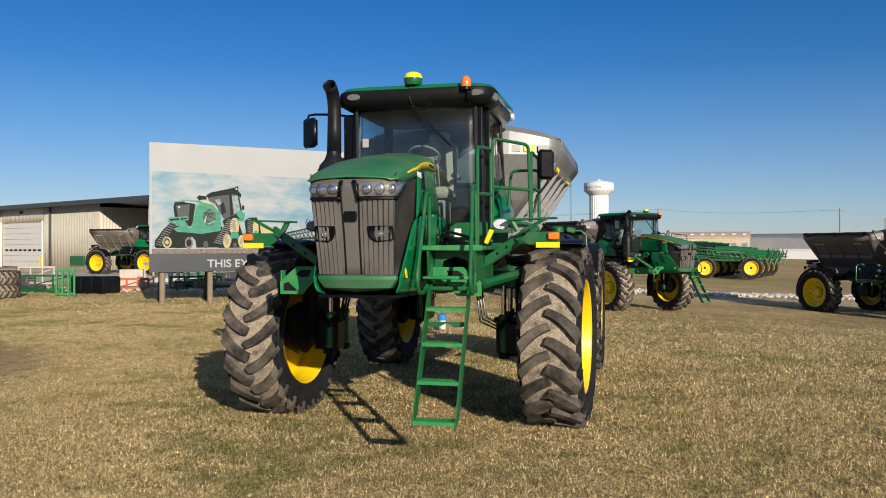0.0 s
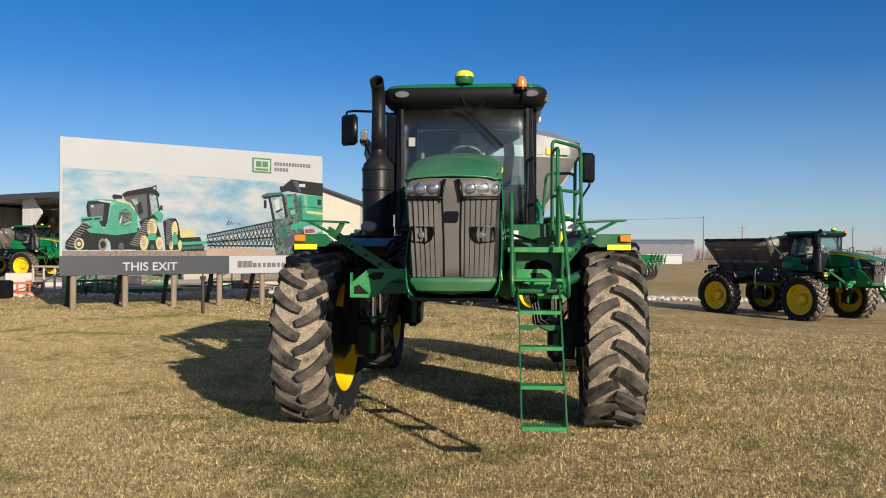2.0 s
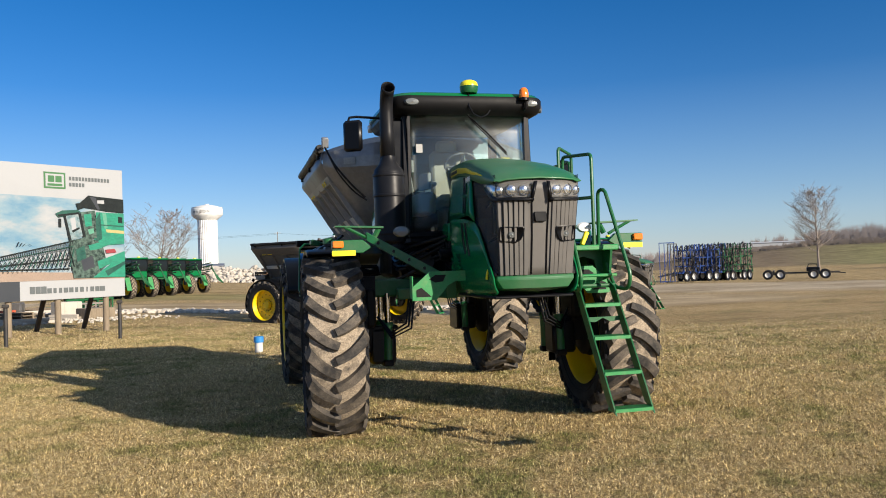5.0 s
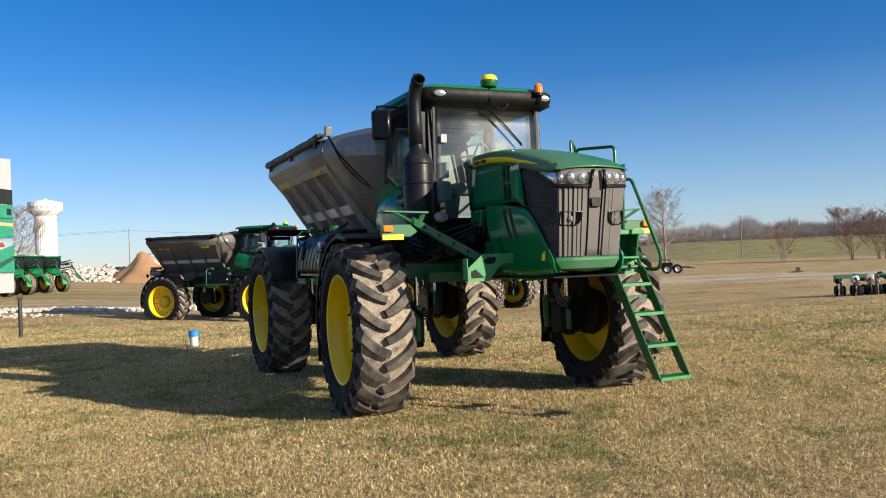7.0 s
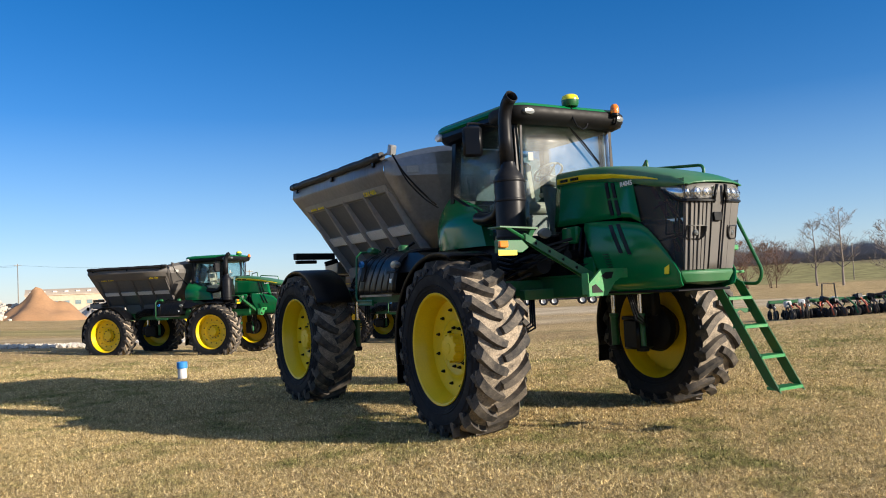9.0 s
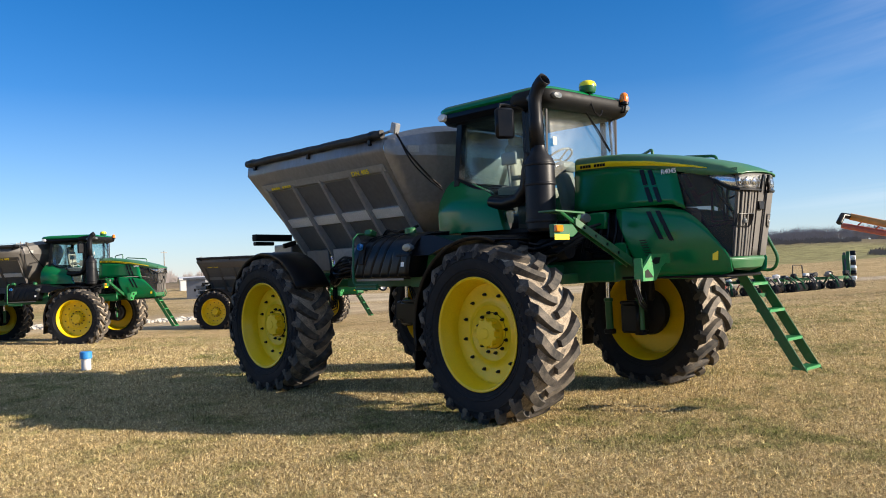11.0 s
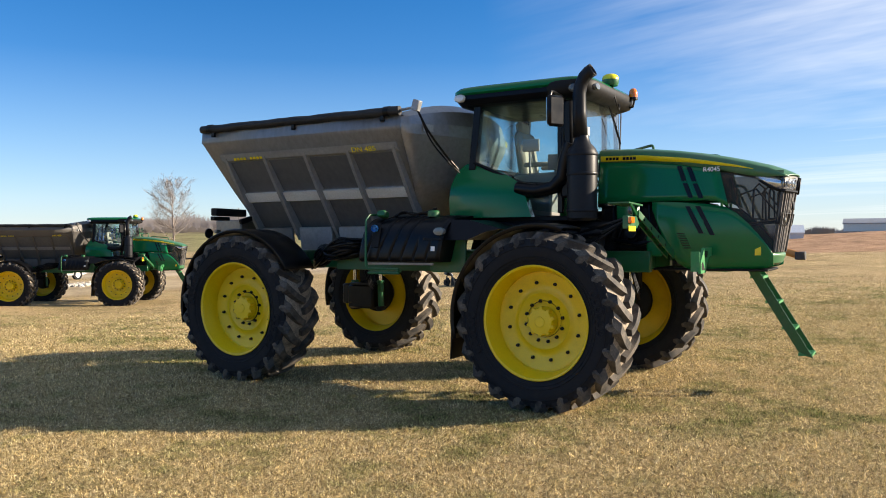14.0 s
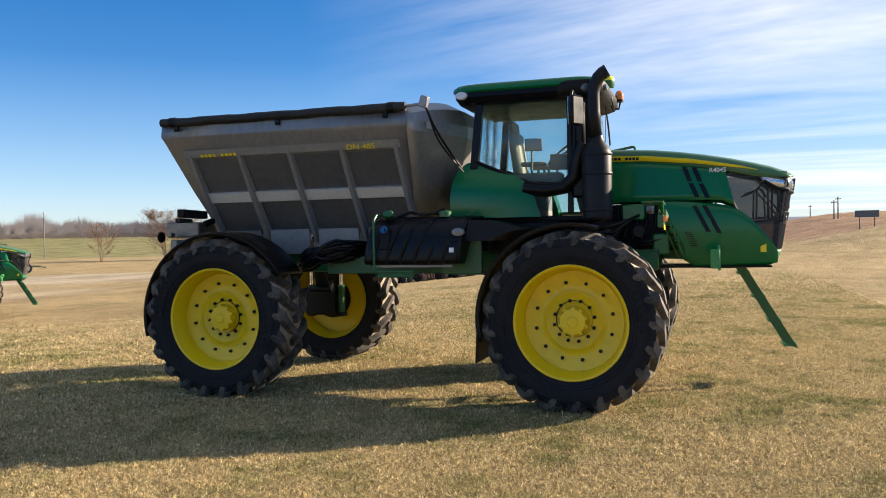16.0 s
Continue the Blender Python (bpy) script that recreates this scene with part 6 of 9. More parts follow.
def build_billboard():
    root = thing("billboard", "large white roadside billboard with farm machinery pictures on timber posts", "billboard", at=BB)
    w, lo, hi = BB_W, BB_LO, BB_HI
    s = Shape().box((w, 0.05, hi - lo), (w / 2, 0.03, (lo + hi) / 2), c=0.008)
    board = part("board", s, BOARD_WHITE, root, "white painted board")
    z0, z1 = lo + 0.65, hi - 1.02
    xs_ = 4.88
    part("sky_picture", flat([(0.08, z0), (xs_, z0), (xs_, z1 - 0.04), (0.08, z1)], 0.001), PRINT_SKY, board, "printed cloudy sky")
    part("sky_picture", flat([(xs_ + 0.004, z0), (w - 0.0, z0), (w, z1 - 0.14), (xs_ + 0.004, z1 - 0.04)], 0.001), PRINT_SKY, board, "printed cloudy sky")
    part("soil_picture", flat([(0.08, z0), (xs_, z0), (xs_, z0 + 0.20), (2.2, z0 + 0.17), (0.08, z0 + 0.16)], -0.003), PRINT_SOIL, board)
    part("stubble_picture", flat([(xs_ + 0.004, z0), (w, z0), (w, z0 + 0.18), (xs_ + 0.004, z0 + 0.34)], -0.003), PRINT_STUBBLE, board)
    part("slate_band", flat([(0.0, lo), (5.74, lo), (5.74, z0 - 0.004), (0.0, z0 - 0.004)], -0.001), PRINT_SLATE, board, "dark slate lettering band")
    words("lettering", "THIS EXIT", 0.40, pose(1.98, -0.006, lo + 0.15, 90, 0, 0), BOARD_WHITE, board, 0.002, width=1.06, bold=0.006)
    # web address and maker's name, as plain bars
    for k, wd in enumerate((0.22, 0.22, 0.24, 0.2, 0.14, 0.14, 0.2, 0.2, 0.14, 0.18, 0.06, 0.18, 0.2, 0.26)):
        x = 6.15 + 0.192 * k
        part("lettering_bar", Shape().box((wd * 0.78, 0.004, 0.24 if k in (0, 1, 2) else 0.17), (x, -0.004, lo + (0.34 if k in (0, 1, 2) else 0.305))), BAR_GREY, board)
    for row, n in ((0, 13), (1, 5)):
        for k in range(n):
            part("lettering_bar", Shape().box((0.085, 0.004, 0.13), (7.55 + 0.118 * k, -0.004, hi - 0.42 - 0.21 * row)), BAR_GREY, board)
    s = flat([(6.62, hi - 0.80), (7.38, hi - 0.80), (7.38, hi - 0.24), (6.62, hi - 0.24)], -0.003)
    logo = part("logo", s, BAR_GREEN, board, "plain green and white logo block")
    part("logo_field", flat([(6.68, hi - 0.74), (7.32, hi - 0.74), (7.32, hi - 0.30), (6.68, hi - 0.30)], -0.008), BOARD_WHITE, logo)
    part("logo_mark", flat([(6.76, hi - 0.58), (6.98, hi - 0.58), (6.98, hi - 0.36), (6.76, hi - 0.36)], -0.013), BAR_GREEN, logo)
    part("logo_mark", flat([(7.02, hi - 0.58), (7.24, hi - 0.58), (7.24, hi - 0.36), (7.02, hi - 0.36)], -0.013), BAR_GREEN, logo)
    part("logo_mark", flat([(6.74, hi - 0.71), (7.26, hi - 0.71), (7.26, hi - 0.63), (6.74, hi - 0.63)], -0.013), BAR_GREEN, logo)

    # printed tractor on tracks: flat overlapping shapes
    lay = [0.0]

    def put(name, poly, mat):
        lay[0] -= 0.0004
        part(name, flat(poly, -0.006 + lay[0]), mat, board)

    # tractor on four tracks: the drill behind it first
    put("printed_tank", oval_poly(4.15, 2.55, 0.30, 0.13), PRINT_CREAM)
    put("printed_tank", [(3.85, 2.46), (4.49, 2.54), (4.53, 2.36), (3.85, 2.30)], PRINT_CREAM)
    put("printed_drill", [(3.89, 2.34), (4.65, 2.38), (4.82, 1.89), (3.97, 1.86)], PRINT_DARK)
    put("printed_drill", [(3.81, 2.18), (4.94, 2.24), (4.94, 2.14), (3.81, 2.06)], PRINT_GREEN)
    put("printed_drill", [(3.97, 2.02), (4.82, 2.08), (4.82, 1.97), (3.97, 1.92)], PRINT_DEEP)
    # far rear track
    put("printed_track", [(3.33, 2.89), (3.48, 3.01), (3.78, 3.03), (3.87, 2.85), (3.99, 2.14), (3.93, 1.92), (3.42, 1.90), (3.39, 2.33)], PRINT_DARK)
    put("printed_wheel", oval_poly(3.74, 2.61, 0.110, 0.320), PRINT_CREAM)
    put("printed_track_frame", [(3.70, 2.53), (3.79, 2.54), (3.89, 2.10), (3.60, 2.10)], PRINT_GREEN)
    put("printed_wheel", oval_poly(3.62, 2.06, 0.070, 0.160), PRINT_CREAM)
    put("printed_wheel", oval_poly(3.93, 2.08, 0.070, 0.180), PRINT_CREAM)
    # undercarriage and the front tracks
    put("printed_axle", [(0.87, 2.70), (1.60, 2.59), (2.52, 2.68), (2.52, 1.92), (1.60, 1.91), (1.57, 2.17), (1.43, 2.32), (1.39, 1.91), (0.87, 1.89)], PRINT_DARK)
    put("printed_track", [(0.17, 1.95), (0.18, 2.15), (0.49, 2.58), (0.73, 2.82), (0.88, 2.77), (0.94, 1.91), (0.25, 1.89)], PRINT_DARK)
    put("printed_wheel", oval_poly(0.59, 2.10, 0.160, 0.200), PRINT_CREAM)
    put("printed_rim", oval_poly(0.59, 2.10, 0.100, 0.150), PRINT_SLATE)
    put("printed_hub", oval_poly(0.59, 2.10, 0.060, 0.070), PRINT_CREAM)
    put("printed_wheel", oval_poly(1.34, 2.08, 0.140, 0.210), PRINT_SOIL)
    put("printed_hub", oval_poly(1.34, 2.08, 0.090, 0.130), PRINT_DARK)
    put("printed_wheel", oval_poly(1.93, 2.02, 0.090, 0.130), PRINT_SLATE)
    # bonnet, grille, engine
    put("printed_beam", [(0.80, 2.58), (1.07, 2.70), (1.60, 2.59), (2.46, 2.70), (2.46, 2.52), (1.78, 2.40), (1.39, 2.44), (0.94, 2.47)], PRINT_GREEN)
    put("printed_bonnet", [(0.85, 3.54), (1.14, 3.60), (1.64, 3.60), (2.22, 3.50), (2.44, 3.18), (2.48, 2.72), (1.96, 2.52), (1.60, 2.59), (1.43, 2.63), (1.46, 3.46)], PRINT_GREEN)
    put("printed_bonnet_light", [(1.46, 3.42), (1.60, 3.56), (1.78, 3.51), (1.60, 3.39), (1.53, 3.01), (1.46, 2.85)], PRINT_PALE)
    put("printed_grille", [(0.81, 3.35), (0.85, 3.52), (1.43, 3.55), (1.57, 3.46), (1.48, 2.85), (1.41, 2.66), (1.00, 2.81), (0.85, 3.03)], PRINT_DARK)
    put("printed_grille_face", [(0.90, 3.41), (1.37, 3.46), (1.34, 2.89), (0.97, 2.96)], PRINT_SLATE)
    put("printed_lamp", [(1.18, 3.58), (1.60, 3.54), (1.59, 3.48), (1.21, 3.53)], BOARD_WHITE)
    put("printed_badge", [(0.97, 3.39), (1.04, 3.39), (1.04, 3.32), (0.97, 3.32)], BOARD_WHITE)
    put("printed_engine", oval_poly(2.06, 3.00, 0.230, 0.310), PRINT_ENGINE)
    put("printed_pipe", [(1.86, 2.82), (1.93, 3.05), (1.96, 3.05), (1.91, 2.79)], BOARD_WHITE)
    put("printed_pipe", [(2.00, 2.79), (2.26, 2.91), (2.28, 2.85), (2.02, 2.73)], PRINT_PALE)
    put("printed_stripe", [(1.78, 3.60), (2.22, 3.52), (2.40, 3.28), (2.35, 3.26), (2.20, 3.46), (1.78, 3.55)], PRINT_CREAM)
    put("printed_bumper", [(0.64, 2.97), (1.30, 3.04), (1.32, 2.89), (0.64, 2.82)], PRINT_GREEN)
    put("printed_bumper_gap", [(0.69, 2.92), (1.00, 2.96), (1.00, 2.90), (0.69, 2.86)], PRINT_DARK)
    put("printed_bumper_gap", [(1.06, 2.96), (1.27, 2.98), (1.27, 2.93), (1.06, 2.90)], PRINT_DARK)
    put("printed_bracket", [(0.87, 2.84), (1.21, 2.87), (1.36, 2.59), (1.18, 2.55), (0.94, 2.70)], PRINT_GREEN)
    put("printed_exhaust", [(1.62, 3.71), (1.68, 3.79), (1.96, 3.76), (1.96, 3.65), (1.75, 3.64), (1.71, 3.60)], PRINT_DARK)
    # cab
    put("printed_cab", [(2.00, 3.75), (2.97, 3.94), (3.06, 3.00), (2.63, 2.87), (2.46, 3.14), (2.26, 3.49), (2.04, 3.61)], PRINT_SLATE)
    put("printed_seat", [(2.44, 3.49), (2.57, 3.57), (2.66, 3.19), (2.50, 3.10)], PRINT_DARK)
    put("printed_operator_panel", [(2.26, 3.64), (2.44, 3.68), (2.48, 3.49), (2.37, 3.45)], PRINT_GLASS)
    put("printed_rear_body", [(2.93, 3.11), (3.19, 3.30), (3.35, 3.12), (3.27, 2.87), (3.08, 2.90)], PRINT_GREEN)
    put("printed_window", [(2.85, 3.82), (3.12, 3.73), (3.19, 3.30), (2.95, 3.15)], PRINT_GLASS)
    put("printed_post", [(2.76, 3.93), (2.85, 3.93), (2.91, 3.11), (2.81, 3.05)], PRINT_DARK)
    put("printed_post", [(3.08, 3.78), (3.14, 3.75), (3.23, 3.28), (3.18, 3.26)], PRINT_DARK)
    put("printed_cab_roof", [(1.95, 3.80), (2.09, 3.90), (2.97, 4.11), (3.21, 3.87), (3.19, 3.75), (2.91, 3.88), (2.00, 3.71)], PRINT_DARK)
    put("printed_lamp", [(2.97, 4.13), (3.10, 4.16), (3.10, 3.94), (2.98, 3.94)], PRINT_DARK)
    put("printed_lamp", [(3.00, 4.10), (3.06, 4.10), (3.06, 4.02), (3.00, 4.02)], BOARD_WHITE)
    put("printed_mirror", [(3.23, 3.46), (3.31, 3.46), (3.31, 3.30), (3.23, 3.32)], PRINT_DARK)
    put("printed_fender", [(2.52, 2.89), (2.78, 3.03), (3.02, 3.14), (3.19, 2.92), (3.04, 3.00), (2.78, 2.88), (2.59, 2.68)], PRINT_DARK)
    # near rear track
    put("printed_track", [(2.18, 1.96), (2.20, 2.17), (2.63, 2.76), (2.80, 2.95), (2.97, 3.02), (3.10, 2.86), (3.33, 2.18), (3.31, 1.92), (2.44, 1.90)], PRINT_DARK)
    put("printed_wheel", oval_poly(2.95, 2.66, 0.170, 0.340), PRINT_CREAM)
    put("printed_track_frame", [(2.85, 2.49), (3.06, 2.49), (3.23, 2.10), (2.72, 2.10)], PRINT_GREEN)
    put("printed_track_gap", [(2.87, 2.25), (3.06, 2.25), (3.12, 1.92), (2.81, 1.92)], PRINT_DARK)
    put("printed_wheel", oval_poly(2.68, 2.15, 0.140, 0.280), PRINT_CREAM)
    put("printed_wheel", oval_poly(3.21, 2.14, 0.120, 0.230), PRINT_CREAM)
    put("printed_hub", oval_poly(2.68, 2.15, 0.070, 0.140), PRINT_STUBBLE)
    put("printed_hub", oval_poly(3.21, 2.14, 0.060, 0.110), PRINT_STUBBLE)
    put("printed_hub", oval_poly(2.95, 2.66, 0.070, 0.160), PRINT_STUBBLE)
    put("printed_roller", oval_poly(2.97, 2.00, 0.070, 0.100), PRINT_SLATE)
    # pale lug lines across the tracks
    for (xa, za), (xb, zb), wd, n in (((2.24, 2.08), (2.74, 2.90), 0.27, 13), ((3.46, 2.10), (3.46, 2.93), 0.17, 12), ((0.22, 2.02), (0.69, 2.77), 0.20, 11)):
        for k in range(n):
            x, z = xa + (xb - xa) * k / (n - 1), za + (zb - za) * k / (n - 1)
            put("printed_lug", [(x - 0.03, z + 0.02), (x + wd, z - 0.05), (x + wd, z - 0.015), (x - 0.02, z + 0.055)], PRINT_LUG)
    # harvester
    put("printed_body", [(8.46, 4.06), (9.53, 4.04), (9.53, 2.94), (8.79, 2.89), (8.36, 3.01)], PRINT_GREEN)
    put("printed_body_shade", [(8.36, 3.71), (8.60, 4.05), (8.67, 3.11), (8.41, 2.99)], PRINT_DEEP)
    put("printed_body_fold", [(8.69, 4.03), (8.84, 4.03), (8.89, 3.51), (8.77, 3.46)], PRINT_PALE)
    put("printed_grain_tank", [(7.71, 4.34), (7.85, 4.36), (8.18, 4.64), (8.51, 4.61), (9.53, 4.55), (9.53, 4.06), (8.84, 4.10), (8.46, 4.15), (8.04, 4.20), (7.78, 4.12)], PRINT_DARK)
    put("printed_tank_edge", [(8.22, 4.60), (8.46, 4.57), (8.60, 4.16), (8.51, 4.15)], PRINT_SLATE)
    put("printed_label", [(8.51, 4.48), (8.77, 4.49), (8.77, 4.36), (8.51, 4.37)], BOARD_WHITE)
    put("printed_recess", [(9.30, 3.92), (9.47, 3.90), (9.47, 3.68), (9.30, 3.70)], PRINT_DARK)
    put("printed_seam", [(8.60, 3.63), (9.53, 3.59), (9.53, 3.55), (8.60, 3.59)], PRINT_DEEP)
    put("printed_stripe", [(8.81, 3.46), (9.53, 3.41), (9.53, 3.30), (8.84, 3.35)], PRINT_CREAM)
    put("printed_mid_body", [(7.85, 4.04), (8.41, 4.11), (8.46, 3.15), (7.99, 3.09)], PRINT_ENGINE)
    put("printed_mid_part", [(7.99, 3.96), (8.27, 4.01), (8.29, 3.58), (8.04, 3.53)], PRINT_GREEN)
    put("printed_mid_part", [(8.13, 3.44), (8.34, 3.49), (8.36, 3.32), (8.18, 3.27)], PRINT_PALE)
    put("printed_cab", [(7.28, 3.91), (7.83, 3.98), (7.97, 3.22), (7.46, 3.04)], PRINT_GLASS)
    put("printed_seat", [(7.49, 3.81), (7.67, 3.86), (7.71, 3.48), (7.56, 3.39)], BOARD_WHITE)
    put("printed_wheel_arc", [(7.53, 3.39), (7.81, 3.52), (7.83, 3.46), (7.58, 3.32)], PRINT_DARK)
    put("printed_cab_roof", [(6.97, 3.97), (7.22, 4.08), (7.78, 4.12), (7.90, 4.02), (7.08, 3.84)], PRINT_DEEP)
    put("printed_lamp_row", [(7.04, 3.93), (7.81, 4.04), (7.81, 3.97), (7.08, 3.86)], PRINT_DARK)
    put("printed_mirror", [(7.08, 3.80), (7.17, 3.80), (7.17, 3.50), (7.08, 3.52)], PRINT_DARK)
    put("printed_post", [(7.26, 3.91), (7.33, 3.91), (7.53, 3.04), (7.44, 3.02)], PRINT_DARK)
    put("printed_post", [(7.78, 4.00), (7.88, 4.00), (8.04, 3.20), (7.94, 3.16)], PRINT_DARK)
    put("printed_feeder", [(7.44, 3.04), (8.08, 3.18), (8.65, 2.97), (8.84, 2.19), (8.32, 1.75), (7.58, 1.75), (7.44, 2.44)], PRINT_ENGINE)
    put("printed_feeder_part", [(8.13, 2.88), (8.79, 3.06), (9.13, 3.00), (8.51, 2.75), (8.18, 2.71)], PRINT_GREEN)
    put("printed_feeder_part", [(7.67, 2.74), (7.99, 2.88), (8.04, 2.44), (7.71, 2.31)], PRINT_DEEP)
    put("printed_feeder_part", [(7.85, 2.36), (8.27, 2.53), (8.36, 2.14), (7.94, 1.97)], PRINT_SLATE)
    put("printed_snout", [(8.46, 2.32), (9.53, 2.68), (9.53, 2.45), (8.51, 2.05)], PRINT_GREEN)
    put("printed_snout", [(8.27, 1.75), (9.03, 2.27), (9.53, 2.45), (9.53, 1.74)], PRINT_GREEN)
    put("printed_snout_shade", [(8.74, 1.97), (9.53, 2.32), (9.53, 2.19), (8.84, 1.79)], PRINT_DEEP)
    put("printed_lamp", [(8.77, 2.73), (9.13, 2.76), (9.20, 2.63), (8.81, 2.60)], PRINT_RED)
    # reel: long bars, tines, arms and cross struts
    put("printed_reel", [(4.90, 2.48), (7.58, 3.06), (7.58, 3.02), (4.90, 2.44)], PRINT_DARK)
    put("printed_reel", [(4.90, 2.36), (7.58, 2.87), (7.58, 2.84), (4.90, 2.34)], PRINT_DEEP)
    put("printed_reel", [(4.90, 2.22), (7.44, 2.44), (7.44, 2.39), (4.90, 2.17)], PRINT_DARK)
    put("printed_reel", [(4.90, 2.10), (7.44, 2.10), (7.44, 2.06), (4.90, 2.06)], PRINT_DARK)
    for k in range(44):
        u = k / 43
        xa, za = 4.92 + 2.61 * u, 2.44 + 0.58 * u
        put("printed_tine", [(xa, za), (xa + 0.018, za), (xa - 0.02, za - 0.13 - 0.16 * u), (xa - 0.038, za - 0.13 - 0.16 * u)], PRINT_DARK)
    for k in range(17):
        u = k / 16
        xa, za = 4.92 + 2.48 * u, 2.10 + 0.04 * u
        top = 0.20 + 0.42 * u
        put("printed_arm", [(xa, za), (xa + 0.03, za), (xa + 0.20, za + top), (xa + 0.17, za + top)], PRINT_DEEP if k % 3 else PRINT_DARK)
        put("printed_arm", [(xa + 0.17, za), (xa + 0.20, za), (xa + 0.03, za + top), (xa, za + top)], PRINT_DARK)
        put("printed_tine", [(xa + 0.08, za), (xa + 0.10, za), (xa + 0.13, za - 0.12), (xa + 0.11, za - 0.12)], PRINT_DARK)
    for k in range(5):
        xa = 5.62 + 0.10 * k
        put("printed_hoop", [(xa, 2.84 + 0.02 * k), (xa + 0.07, 3.00 - 0.03 * k), (xa + 0.10, 3.0 - 0.03 * k), (xa + 0.03, 2.84 + 0.02 * k)], PRINT_DARK)

    # posts and back braces
    for k in range(6):
        x = 0.45 + 1.66 * k + (0.12 if k == 5 else 0)
        gx, gy_ = (BB @ Vector((x, 0, 0))).xy
        g = ground_z(gx, gy_) - 0.15
        s = Shape().tube([(x, 0.17, g), (x + 0.005, 0.165, 2.0), (x, 0.16, hi - 0.3)], [0.105, 0.10, 0.095], 12)
        p = part("post", s, TIMBER, root, "round weathered timber post")
        gx, gy_ = (BB @ Vector((x + 0.2, 1.9, 0))).xy
        s = Shape().tube([(x + 0.15, 2.0, ground_z(gx, gy_) - 0.15), (x + 0.06, 0.28, 2.9)], 0.085, 10)
        part("brace", s, TIMBER_DARK, root, "dark slanted timber brace")
    s = Shape()
    for z in (lo + 0.5, lo + 2.2, hi - 0.6):
        part("stringer", Shape().box((w - 0.2, 0.06, 0.14), (w / 2, 0.085, z), c=0.01), TIMBER_DARK, root, "timber stringer")
    return root


build_billboard()
for x, y in ((-11.4, 24.9), (-8.7, 26.9)):
    g = ground_z(x, y)
    solo("marker_post", Shape().tube([(0, 0, -0.15), (0, 0, 1.12)], 0.055, 12).box((0.16, 0.16, 0.10), (0, 0, 1.14), c=0.02), DARK_METAL, "short dark steel post beside a billboard", "post", "steel posts", at=pose(x, y, g))

# capped pipe in the lawn
pipe = thing("capped_pipe", "short white plastic pipe with a bright blue cap in grass", "pipe", at=place(-4.69, 20.2))
part("pipe", Shape().tube([(0, 0, -0.1), (0, 0, 0.33)], 0.095, 20), WHITE, pipe, "white plastic pipe")
part("cap", Shape().revolve([(0.24, 0.10), (0.24, 0.118), (0.37, 0.118), (0.385, 0.10), (0.385, 0.001)], (0, 0, 0), "z", 20), BLUE_CAP, pipe, "blue cap")


# ---- shop on the west ----
def siding(name, p0, p1, z0, z1, mat=SIDING, parent=None, step=0.30, gaps=()):
    """A ribbed metal wall from p0 to p1, left to right as seen from outside."""
    a, b = Vector((*p0, 0)), Vector((*p1, 0))
    d = (b - a).normalized()
    n = Vector((d.y, -d.x, 0))
    L = (b - a).length
    out, k, x = [], 0, 0.0
    while x < L:
        for f, o in ((0.0, 0.0), (0.55, 0.0), (0.65, 0.03), (0.9, 0.03)):
            out.append((min(L, x + f * step), o))
        x += step
    out.append((L, 0.0))
    rows = [[tuple(a + d * t + n * o + Vector((0, 0, z))) for t, o in out] for z in (z0, z1)]
    return part(name, Shape().grid(rows), mat, parent, solid=0.05)


